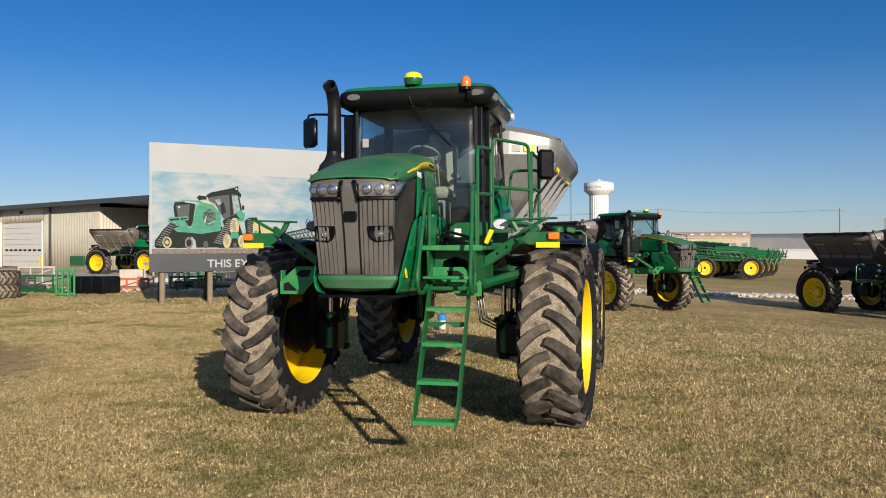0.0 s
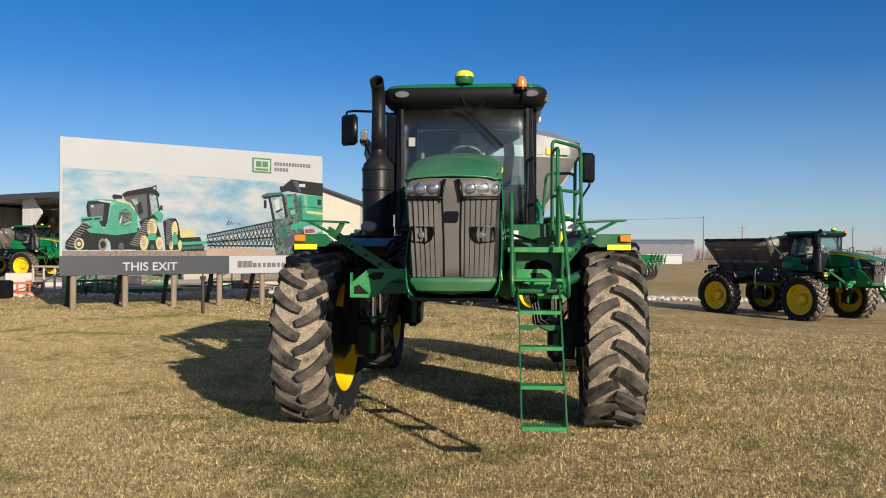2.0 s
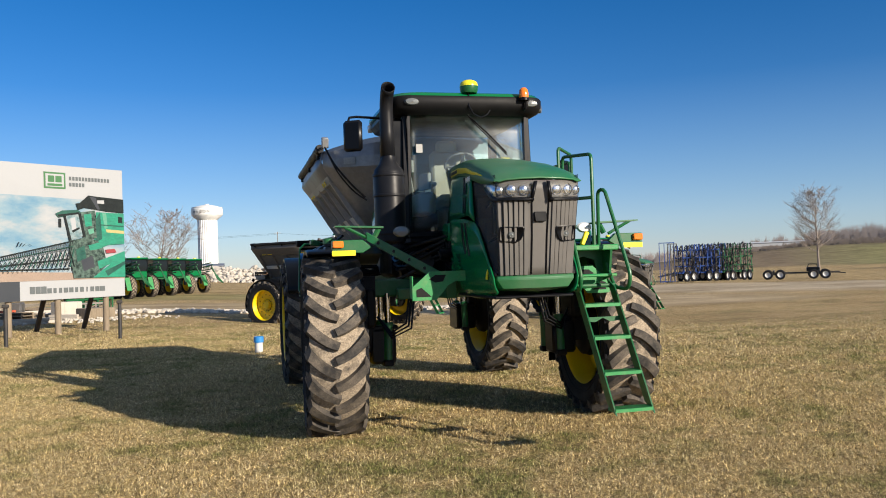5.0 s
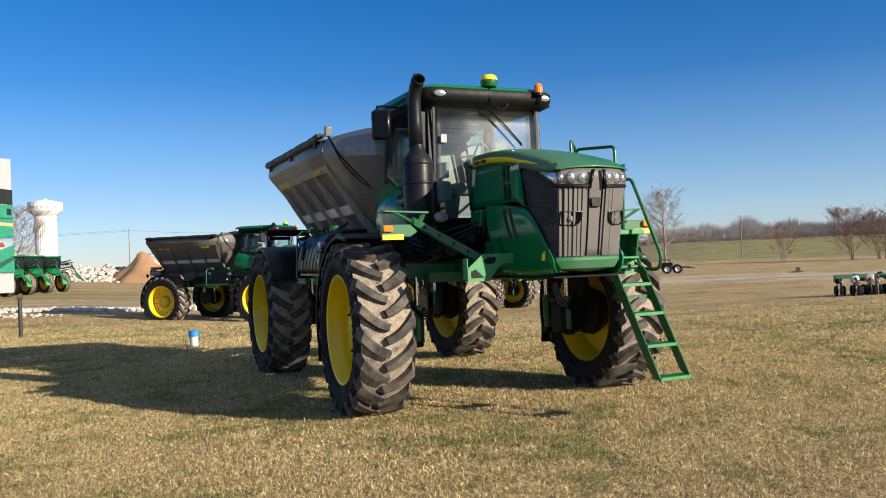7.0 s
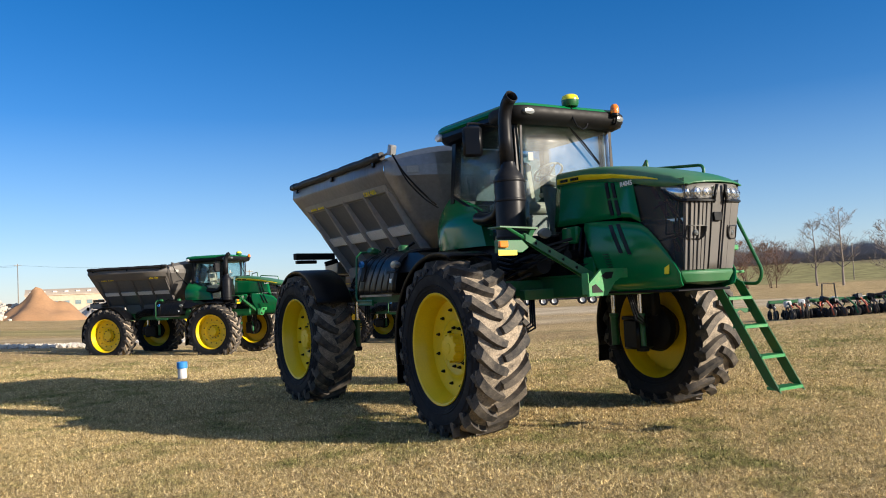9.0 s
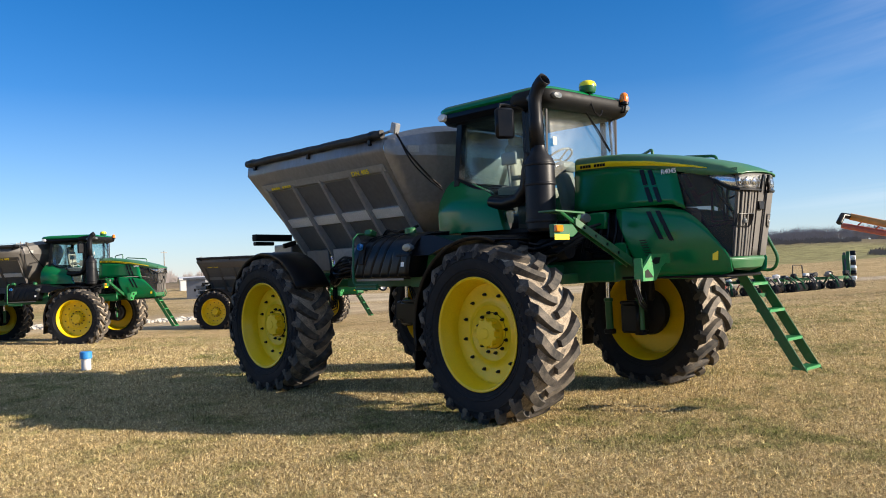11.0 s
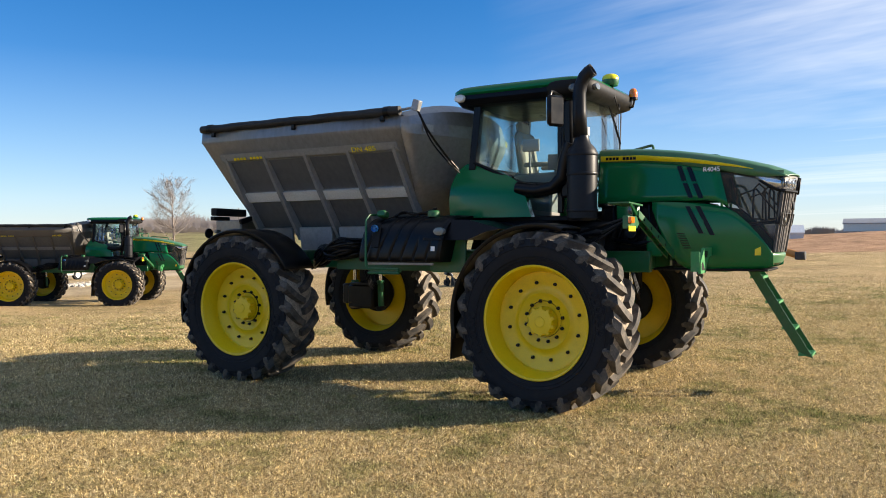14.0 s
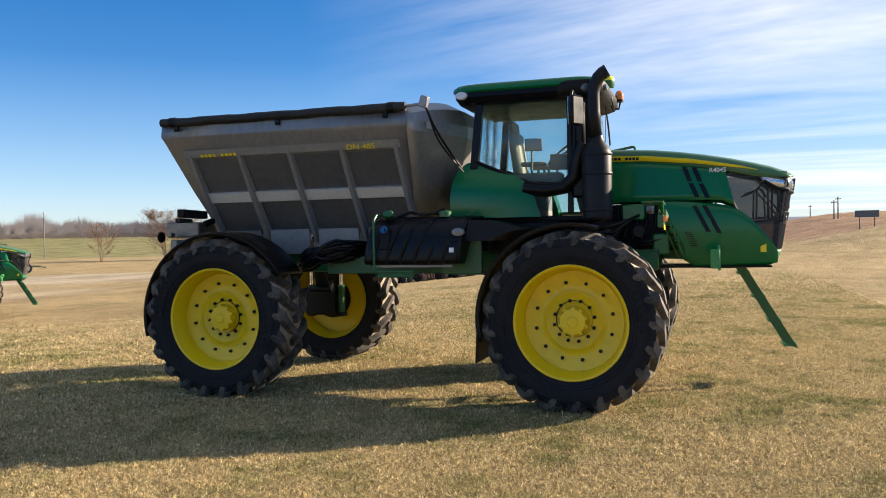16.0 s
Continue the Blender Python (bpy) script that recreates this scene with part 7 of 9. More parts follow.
def build_shop():
    root = thing("shop_building", "cream ribbed-metal farm shop with an open bay and dark eaves", "building")
    A, B, C = Vector((-75.0, 78.9)), Vector((-47.42, 65.87)), Vector((-24.0, 54.8))
    d = (C - A).normalized()
    n = Vector((d.y, -d.x))
    back = -n * 8.2
    eave = 6.2
    ang = math.degrees(math.atan2(d.y, d.x))

    def on(u, out=0.0):
        return A + d * u + n * out
    L = (B - A).length
    # front wall with the doorway left open
    u0, u1 = 10.7, 19.8
    siding("wall", A, on(u0), -0.3, eave, parent=root)
    siding("wall", on(u1), B, -0.3, eave, parent=root)
    siding("wall", on(u0), on(u1), 4.55, eave, parent=root)
    mid = on((u0 + u1) / 2, -0.05)
    for k in range(8):
        o = part("door_panel", Shape().box((9.0, 0.06, 0.55), (0, 0, 0.29 + 0.57 * k), c=0.012), DOOR_WHITE, root, "white overhead door panel")
        o.matrix_basis = pose(mid.x, mid.y, 0, 0, 0, ang)
    for k in range(8):
        o = part("door_window", Shape().box((0.62, 0.03, 0.20), (-3.6 + 1.03 * k, -0.03, 1.72)), PRINT_DARK, root, "small dark door window")
        o.matrix_basis = pose(mid.x, mid.y, 0, 0, 0, ang)
    for u, w, h, z, mat, name in ((u1 + 0.05, 0.16, 4.7, 2.3, DOOR_WHITE, "door_frame"), (u0 - 0.05, 0.16, 4.7, 2.3, DOOR_WHITE, "door_frame"), ((u0 + u1) / 2, 0.55, 0.30, 5.6, DARK_METAL, "wall_lamp"),
                                 (u1 + 1.6, 0.14, eave, eave / 2, ROOF_DARK, "downpipe"), (u1 - 0.3, 0.12, 1.1, 0.55, YELLOW, "bollard"), (L - 3.8, 2.5, 0.85, 0.75, GREEN_FLAT, "green_box")):
        p = on(u, 0.16)
        o = part(name, Shape().box((w, 0.18, h), (0, 0, z), c=0.02), mat, root)
        o.matrix_basis = pose(p.x, p.y, 0, 0, 0, ang)
    # open bay: side wall, back wall, shelving, posts
    siding("wall", B, B + back * 0.97, -0.3, eave - 0.5, parent=root)
    siding("wall", C + back * 0.97, A + back * 0.97, -0.3, eave - 0.5, SIDING, root)
    for k in range(4):
        p = B + d * (2.2 + 3.9 * k) + back * 0.6
        for z in (0.3, 1.6, 2.9, 4.2):
            o = part("shelf", Shape().box((3.4, 1.0, 0.10), (0, 0, z), c=0.01), SHELF, root, "rusty storage shelf")
            o.matrix_basis = pose(p.x, p.y, 0, 0, 0, ang)
            for q, (w, h) in enumerate(((0.7, 0.5), (0.9, 0.35), (0.6, 0.7))):
                o = part("crate", Shape().box((w, 0.75, h), (-1.1 + 1.05 * q + 0.1 * k, 0, z + 0.05 + h / 2), c=0.03), (SHELF, TIMBER, TIMBER_DARK)[(q + k) % 3], root)
                o.matrix_basis = pose(p.x, p.y, 0, 0, 0, ang)
    for u in (38.4, 47.2, (C - A).length - 0.2):
        p = on(u, -0.3)
        part("bay_post", Shape().box((0.30, 0.30, eave), (p.x, p.y, eave / 2), (0, 0, ang), c=0.02), DOOR_WHITE, root, "pale bay post")
    # folded pale door leaf and its flared bracket at the middle post
    p = on(39.0, -0.1)
    o = part("door_leaf", Shape().prism([(-0.7, 2.2), (0.5, 2.2), (0.5, eave - 0.1), (-0.7, eave - 0.1)], -0.06, 0.06, "y"), DOOR_WHITE, root, "pale folded door leaf")
    o.matrix_basis = pose(p.x, p.y, 0, 0, 0, ang)
    o = part("door_leaf", Shape().prism([(0.5, 3.4), (1.0, 4.1), (1.7, 4.8), (1.7, 5.0), (0.5, eave - 0.1)], -0.05, 0.05, "y"), DOOR_WHITE, root, "pale flared panel")
    o.matrix_basis = pose(p.x, p.y, 0, 0, 0, ang)
    # roof: one shallow slope with an overhang
    ov = n * 0.9
    p, q = A - d * 0.5, C + d * 0.35
    rows = [[(*(e + ov), eave + 0.05), (*(e + back * 1.02), eave - 0.40)] for e in (p, q)]
    part("roof", Shape().grid(rows), GREY_ROOF, root, "grey metal roof", solid=0.12)
    g = Shape().loft([[(*(e + ov + n * c), z) for c, z in ((0, eave - 0.28), (0.06, eave - 0.28), (0.06, eave + 0.14), (0, eave + 0.14))] for e in (p, q)])
    part("gutter", g, ROOF_DARK, root, "dark eave trim")
    for e in (A, C):
        part("end_wall", Shape().add([(*e, -0.3), (*(e + back), -0.3), (*(e + back), eave - 0.4), (*e, eave - 0.02)], [(0, 1, 2, 3)]), SIDING, root, "cream ribbed end wall", solid=0.06)
    return root


build_shop()
shed = thing("metal_shed", "pale cream metal shed with a pitched dark-edged roof", "building", at=pose(-26.6, 91.5, -0.4, 0, 0, 2))
part("wall", Shape().prism([(-9.0, 0), (9.0, 0), (9.0, 7.5), (0, 10.7), (-9.0, 7.5)], -4.4, 4.4, "y"), SIDING, shed, "cream metal gable wall")
for sx in (-1, 1):
    part("roof", Shape().prism([(sx * 9.4, 7.38), (0, 10.74), (0, 11.0), (sx * 9.4, 7.64)], -4.9, 4.9, "y"), ROOF_DARK, shed, "dark metal roof slope")


# ---- yard clutter behind the sign ----
def pallet(m, label="stack of weathered wooden pallets on the ground"):
    root = thing("pallet_stack", label, "pallet", "yard pallets", at=m)
    for k in range(random.choice((2, 3, 4))):
        z = 0.14 * k
        for q in range(5):
            part("board", Shape().box((1.1, 0.14, 0.02), (0, -0.44 + 0.22 * q, z + 0.125)), TIMBER, root)
        for q in (-0.5, 0, 0.5):
            part("runner", Shape().box((0.06, 1.0, 0.10), (q, 0, z + 0.06)), TIMBER, root)
    return root


rnd = random.Random(7)


def yard_spot(a0, a1, d0, d1, turn):
    az, d = radians(rnd.uniform(a0, a1)), rnd.uniform(d0, d1)
    return place(d * math.sin(az), d * math.cos(az), turn)


for k in range(10):
    pallet(yard_spot(-46, -15, 41, 49, rnd.uniform(0, 90)))
for k in range(9):
    w, h = rnd.uniform(0.7, 1.5), rnd.uniform(0.4, 1.0)
    mt = rnd.choice((WHITE, CONCRETE, CONCRETE, TIMBER, STEEL_DARK))
    root = thing("storage_box", "pale weathered storage box standing in the yard", "box", "yard boxes", at=yard_spot(-44, -15, 40, 52, rnd.uniform(0, 90)))
    part("box_body", Shape().box((w, w * 0.8, h), (0, 0, h / 2), c=0.03), mt, root)
    for q in (-0.3, 0.3):
        part("batten", Shape().box((0.06, w * 0.8 + 0.03, h * 0.96), (q * w, 0, h / 2), c=0.01), mt, root)
plastic_bin = thing("plastic_bin", "large black plastic bulk bin on the ground", "bin", at=place(-23.0, 31.6, -8))
part("bin_body", Shape().box((1.8, 1.0, 0.72), (0, 0, 0.40), c=0.04), BLACK, plastic_bin)
for q in (-0.6, 0.0, 0.6):
    part("foot", Shape().box((0.16, 1.04, 0.10), (q, 0, 0.03), c=0.01), BLACK, plastic_bin)
    part("bin_rib", Shape().box((0.05, 1.06, 0.66), (q + 0.3, 0, 0.40), c=0.01), BLACK_SOFT, plastic_bin)
for k in range(2):
    o = thing("tyre", "old black farm tyre lying in a stack", "tyre", "stacked tyres", at=pose(-24.4, 27.6, ground_z(-24.4, 27.6) + 0.30 + 0.52 * k, 0, 90, 0) @ Matrix.Diagonal((0.85, 0.75, 0.75, 1)))
    part("sidewall", WM["side"], None, o)
    part("tread", WM["lugs"], None, o)
    part("tread_band", WM["band"], None, o)


def steel_frame(m, w, h, mat, label):
    """A loose tubular frame from a machine."""
    root = thing("implement_frame", label, "frame", "scrap frames", at=m)
    for z in (0.08, h):
        part("bar", Shape().box((w, 0.10, 0.10), (0, 0, z), c=0.01), mat, root)
    for q in range(4):
        part("upright", Shape().box((0.08, 0.08, h), (-w / 2 + 0.05 + q * (w - 0.1) / 3, 0, h / 2), c=0.01), mat, root)
    part("brace", Shape().tube([(-w / 2, 0.05, 0.1), (w / 2, 0.05, h)], 0.03, 6), mat, root)
    part("foot", Shape().box((0.1, 1.0, 0.08), (-w / 3, 0.1, 0.04), c=0.01), mat, root)
    part("foot", Shape().box((0.1, 1.0, 0.08), (w / 3, 0.1, 0.04), c=0.01), mat, root)
    return root


for k in range(18):
    mt = (GREEN_FLAT, GREEN_FLAT, CONCRETE, RUST_RED, STEEL_DARK, GREEN_STEP)[k % 6]
    steel_frame(yard_spot(-46, -14, 39, 50, rnd.uniform(-40, 60)), rnd.uniform(1.4, 3.2), rnd.uniform(0.4, 1.2), mt, "loose steel implement frame lying in the yard")
steel_frame(place(-22.8, 29.4, 20), 0.8, 1.05, GREEN_STEP, "upright green and yellow steel stand in the yard")
for k in range(26):
    mt = rnd.choice((CONCRETE, CONCRETE, TIMBER, STEEL_DARK, GREEN_FLAT))
    root = thing("beam_stack", "low stack of loose beams in the yard", "beams", "yard beams", at=yard_spot(-47, -14, 38, 53, rnd.uniform(-30, 30)))
    for q in range(rnd.randint(3, 8)):
        part("beam", Shape().box((rnd.uniform(1.5, 3.6), 0.14, 0.11), (0, 0.15 * (q % 3), 0.07 + 0.11 * (q // 3)), (0, 0, rnd.uniform(-4, 4)), c=0.01), mt, root)


# ---- sprayers parked in a row ----
def build_sprayer(m):
    root = thing("sprayer", "green self-propelled crop sprayer with folded booms and yellow rims", "sprayer", "parked sprayers", at=m)
    for sx in (-1, 1):
        for y in (0.0, 4.0):
            w = part("wheel", WM["side"], None, root, "tall narrow black tyre")
            w.matrix_basis = pose(sx * 1.55, y, 0.93, 0, 0, 0 if sx > 0 else 180) @ Matrix.Diagonal((0.75, 1, 1, 1))
            part("tread", WM["lugs"], None, w)
            part("tread_band", WM["band"], None, w)
            part("rim", WM["rim"], None, w, "yellow rim")
            part("wheel_disc", WM["disc"], None, w, "yellow wheel disc")
            part("leg", Shape().box((0.2, 0.24, 0.9), (sx * 1.22, y, 1.3), c=0.02), BLACK, root)
    part("frame", Shape().box((0.9, 5.6, 0.26), (0, 2.0, 1.65), c=0.02), GREEN_FLAT, root)
    part("axle_beam", Shape().box((2.6, 0.2, 0.2), (0, 0, 1.62), c=0.02), GREEN_FLAT, root)
    part("axle_beam", Shape().box((2.6, 0.2, 0.2), (0, 4.0, 1.62), c=0.02), GREEN_FLAT, root)
    part("bonnet", Shape().box((0.95, 1.5, 0.75), (0, 4.6, 2.2), c=0.10), GREEN, root, "green rear engine bonnet")
    part("cab_body", Shape().box((1.35, 1.3, 0.55), (0, -0.4, 1.95), c=0.06), GREEN, root)
    part("cab_glass", Shape().loft([[(x * 0.60, -0.4 + y * 0.62, 2.22) for x, y in ((-1, -1), (1, -1), (1, 1), (-1, 1))], [(x * 0.70, -0.4 + y * 0.66, 2.75) for x, y in ((-1, -1), (1, -1), (1, 1), (-1, 1))], [(x * 0.66, -0.4 + y * 0.60, 3.22) for x, y in ((-1, -1), (1, -1), (1, 1), (-1, 1))]]), CAB_DARK, root, "dark cab windows")
    for sx in (-1, 1):
        for y in (-1.05, 0.25):
            part("cab_pillar", Shape().tube([(sx * 0.62, y, 2.22), (sx * 0.72, y, 2.75), (sx * 0.67, y, 3.24)], 0.04, 6), BLACK, root)
    part("cab_roof", Shape().box((1.55, 1.6, 0.16), (0, -0.4, 3.30), c=0.07), GREEN, root, "green cab roof")
    part("receiver", Shape().revolve([(3.38, 0.001), (3.38, 0.13), (3.46, 0.12), (3.50, 0.001)], (0, -0.9, 0), "z", 14), DOME_Y, root, "yellow receiver dome")
    part("tank", Shape().revolve([(0.7, 0.001), (0.7, 0.5), (0.8, 0.62), (2.9, 0.62), (3.0, 0.5), (3.0, 0.001)], (0, 0.3, 2.30), "y", 20), GREEN_FLAT, root, "green solution tank")
    for sx in (-1, 1):
        for k, (x, z0, z1) in enumerate(((1.62, 2.75, 1.95), (1.50, 2.95, 2.2), (1.72, 2.35, 1.7), (1.45, 2.55, 2.5), (1.58, 2.1, 1.55))):
            part("boom_tube", Shape().tube([(sx * x, -1.6 + 0.15 * k, z0), (sx * (x - 0.08), 5.9 - 0.2 * k, z1)], 0.055, 6), GREEN_FLAT, root, "folded green boom")
        s = Shape()
        for q in range(14):
            y, zz = -1.4 + 0.5 * q, 2.75 - 0.055 * q
            s.tube([(sx * 1.62, y, zz), (sx * 1.72, y + 0.25, zz - 0.45), (sx * 1.60, y + 0.5, zz - 0.05)], 0.03, 5)
        part("boom_lattice", s, GREEN_FLAT, root)
        for q in range(5):
            part("boom_arm", Shape().tube([(sx * (1.55 + 0.1 * q), -1.5 + 0.12 * q, 2.6 - 0.1 * q), (sx * (1.95 + 0.08 * q), -1.9 - 0.12 * q, 1.2 - 0.08 * q)], 0.045, 6), GREEN_FLAT, root, "green boom tip hanging down")
            part("rear_boom", Shape().tube([(sx * (1.5 - 0.15 * q), 5.6 + 0.06 * q, 1.2 + 0.15 * q), (sx * (1.1 - 0.2 * q), 6.0, 2.7 - 0.1 * q)], 0.045, 6), GREEN_FLAT, root)
    part("ladder", Shape().box((0.4, 0.06, 1.1), (0.9, -1.2, 1.2), (-20, 0, 0), c=0.01), GREEN_STEP, root)
    return root


CAB_DARK = surface("dark_cab_glass", (0.012, 0.016, 0.018), None, 0.12, spread=0.05)
SPRAY = build_sprayer(place(-15.0, 69.5, 34))
for x, y, a in ((-13.7, 73.6, 34), (-12.4, 77.7, 34), (-11.1, 81.8, 34), (-9.8, 85.9, 34), (6.4, 79.3, -88), (7.5, 83.4, -88), (8.6, 87.5, -88), (9.7, 91.6, -88)):
    copy_thing(SPRAY, place(x, y, a))


# ---- water tower, poles, far buildings ----
def build_tower():
    x, y = 1000 * math.sin(radians(-2.2)), 1000 * math.cos(radians(-2.2))
    root = thing("water_tower", "white fluted-column water tower with lettering on its bowl", "water tower", at=pose(x, y, ground_z(x, y) - 6) @ Matrix.Diagonal((2.2, 2.2, 2.2, 1)))
    n = 90
    rows = []
    for z in (0, 32.3):
        rows.append([((4.95 + (0.20 if k % 3 else -0.12)) * math.cos(k * math.tau / n), (4.95 + (0.20 if k % 3 else -0.12)) * math.sin(k * math.tau / n), z) for k in range(n)])
    part("column", Shape().grid(rows, True), TANK_WHITE, root, "fluted white column", angle=20)
    part("bowl", Shape().revolve([(32.0, 5.2), (32.6, 5.8), (34.4, 7.9), (34.9, 8.15), (38.0, 8.15), (38.3, 7.9), (39.4, 5.6), (40.1, 2.6), (40.3, 1.0), (40.7, 0.9), (40.8, 0.001)], (0, 0, 0), "z", 48), TANK_WHITE, root, "white steel bowl")
    part("rail", Shape().revolve([(38.2, 7.95), (38.25, 8.0), (38.8, 8.0), (38.8, 7.95)], (0, 0, 0), "z", 48), WHITE, root)
    for k, ch in enumerate("MACON"):
        a = radians(-90 - 22 + (k - 2) * 14.0)
        words("letter", ch, 1.9, pose(8.2 * math.cos(a), 8.2 * math.sin(a), 35.6, 90, 0, math.degrees(a) + 90), BAR_GREY, root, 0.05, align="CENTER", bold=0.02)
    return root


build_tower()


def build_pole(x, y, h, arm=True, lean=0.0):
    root = thing("utility_pole", "grey timber utility pole with a crossarm", "pole", "utility poles", at=place(x, y, 20))
    part("pole", Shape().tube([(0, 0, -0.5), (lean * h, 0, h)], [0.17, 0.11], 10), POLE_WOOD, root)
    if arm:
        part("crossarm", Shape().box((2.4, 0.12, 0.14), (lean * h, 0, h - 0.5), c=0.01), POLE_WOOD, root)
        for q in (-1.05, -0.4, 0.4, 1.05):
            part("insulator", Shape().revolve([(0, 0.05), (0.12, 0.06), (0.2, 0.02)], (lean * h + q, 0, h - 0.43), "z", 8), WHITE, root)
    return root


POLES = [(9.1, 300.0, 17.0), (44.6, 195.0, 12.2), (177.3, 190.3, 13.5), (92.0, 228.0, 11.0), (62.0, 225.0, 11.0), (140.0, 300.0, 11.0), (225.0, 150.0, 11.0), (184.9, -19.3, 4.2), (184.8, -20.1, 4.8), (245.1, -21.3, 3.6)]
for x, y, h in POLES:
    build_pole(x, y, h)
mast = thing("radio_mast", "thin grey lattice radio mast", "mast", at=place(-72.0, 997.0) @ Matrix.Diagonal((2.2, 2.2, 2.2, 1)))
for k in range(3):
    a = k * math.tau / 3
    part("leg", Shape().tube([(0.6 * math.cos(a), 0.6 * math.sin(a), 0), (0.35 * math.cos(a), 0.35 * math.sin(a), 35)], 0.06, 5), STEEL_DARK, mast)
s = Shape()
for q in range(24):
    z, r = 1.45 * q, 0.6 - 0.010 * q
    for k in range(3):
        a, b = k * math.tau / 3, (k + 1) * math.tau / 3
        s.tube([(r * math.cos(a), r * math.sin(a), z), (r * math.cos(b), r * math.sin(b), z + 1.45)], 0.03, 4)
part("lattice", s, STEEL_DARK, mast)
part("antenna", Shape().box((0.9, 0.9, 1.0), (0, 0, 35.2), c=0.1), STEEL_DARK, mast)
s = Shape()
prev = Vector((9.1, 300.0, ground_z(9.1, 300) + 16.5))
for p in (Vector((-110, 310, 14.0)), ):
    for dz in (0, -0.4):
        s.tube([prev.lerp(p, k / 12) + Vector((0, 0, dz - 1.2 * math.sin(math.pi * k / 12))) for k in range(13)], 0.025, 4)
nxt = Vector((44.6, 195.0, ground_z(44.6, 195) + 11.8))
s.tube([prev.lerp(nxt, k / 12) + Vector((0, 0, -1.0 * math.sin(math.pi * k / 12))) for k in range(13)], 0.025, 4)
solo("power_line", s, DARK_METAL, "thin dark overhead wires between poles", "wires")


def hall(name, x, y, turn, w, dpt, h, wall, roof, label, rise=1.2, bays=0):
    root = thing(name, label, "building", at=place(x, y, turn, 0.3))
    part("wall", Shape().box((w, dpt, h), (0, 0, h / 2)), wall, root)
    part("roof", Shape().prism([(-dpt / 2 - 0.3, h), (0, h + rise), (dpt / 2 + 0.3, h), (dpt / 2 + 0.3, h + 0.25), (0, h + rise + 0.25), (-dpt / 2 - 0.3, h + 0.25)], -w / 2 - 0.3, w / 2 + 0.3), roof, root)
    for k in range(bays):
        q = -w / 2 + w * (k + 0.5) / bays
        part("roof_light", Shape().box((w / bays * 0.35, 1.2, 0.5), (q, -dpt / 4, h + rise * 0.55 + 0.2), c=0.05), DOOR_WHITE, root)
        part("window", Shape().box((w / bays * 0.5, 0.12, h * 0.2), (q, -dpt / 2 - 0.02, h * 0.62)), PRINT_GLASS, root)
    return root


def polar(az, d, cx=-5.0, cy=0.0):
    return cx + d * math.sin(radians(az)), cy + d * math.cos(radians(az))


hall("warehouse", *polar(5.8, 330), -6, 30, 16, 7.0, TAN_WALL, TAN_WALL, "long tan warehouse with rooflights", 2.2, 8)
hall("warehouse", *polar(10.6, 345), -10, 32, 16, 7.4, GREY_ROOF, GREY_ROOF, "long dark grey warehouse", 1.4, 0)
hall("box_trailer", *polar(11.6, 262), -10, 10.0, 2.6, 3.0, WHITE, WHITE, "white box trailer parked far off", 0.05, 0)
hall("box_trailer", *polar(24.5, 118), 40, 12.0, 2.6, 2.9, GREY_ROOF, GREY_ROOF, "dark box trailer with a pale rear", 0.05, 0)
hall("warehouse", *polar(25.5, 215), -24, 13, 8, 3.0, WHITE, WHITE, "low white building far off", 0.5, 0)
hall("warehouse", *polar(37.6, 470), -38, 52, 10, 1.9, WHITE, WHITE, "long low white shed far off", 0.4, 0)
hall("warehouse", 290.0, -1.5, -88, 57, 14, 2.4, DOOR_WHITE, GREY_ROOF, "long pale shed with a grey roof", 1.6, 0)
hall("warehouse", *polar(80.8, 230), -78, 9, 7, 1.6, WHITE, STEEL_BRIGHT, "small shed with a bright metal roof", 2.0, 0)
hall("warehouse", *polar(-3.0, 360), 0, 26, 12, 5.0, GREY_ROOF, GREY_ROOF, "low grey building behind rubble", 1.0, 0)


# dirt mound, rubble heaps
def heap(name, x, y, rx, ry, h, mat, label, category, seed=1, rough=0.25):
    rows, n = [], 44
    for j in range(15):
        r = j / 14
        row = []
        for k in range(n):
            a = k * math.tau / n
            f = 1 + rough * noise.noise(Vector((math.cos(a) * 1.6, math.sin(a) * 1.6, seed)))
            px, py = rx * r * f * math.cos(a), ry * r * f * math.sin(a)
            pk = (1 - r) ** 0.85 * h
            pk += 0.5 * noise.noise(Vector((px * 0.55, py * 0.55, seed * 1.7))) * (1 - r)
            pk *= 1 + 0.45 * noise.noise(Vector((px * 0.3, py * 0.3, seed * 3.1)))
            row.append((px, py, pk - 0.3 + 0.2 * noise.noise(Vector((px * 1.5, py * 1.5, seed)))))
        rows.append(row)
    return solo(name, Shape().grid(rows, True), mat, label, category, at=place(x, y), angle=60)


heap("dirt_mound", *polar(3.5, 178), 8.6, 8, 6.0, DIRT, "tall mound of reddish brown dirt", "mound", 3)
heap("dirt_mound", *polar(1.6, 184), 9, 8, 3.6, DIRT, "low spreading mound of brown dirt", "mound", 8)
heap("rubble_heap", *polar(-2.6, 196), 13, 8, 4.4, STONE, "long heap of pale broken concrete rubble", "rubble", 5, 0.4)
heap("rubble_heap", *polar(7.2, 190), 9, 7, 4.6, STONE, "heap of pale broken concrete rubble", "rubble", 6, 0.4)


def rock_mesh(seed, n=1):
    bm = bmesh.new()
    bmesh.ops.create_icosphere(bm, subdivisions=1, radius=1.0)
    rr = random.Random(seed)
    for v in bm.verts:
        v.co = Vector((v.co.x * 1.2, v.co.y, v.co.z * 0.75)) * rr.uniform(0.75, 1.15)
    me = bpy.data.meshes.new("stone")
    bm.to_mesh(me)
    bm.free()
    me.materials.append(STONE)
    return me


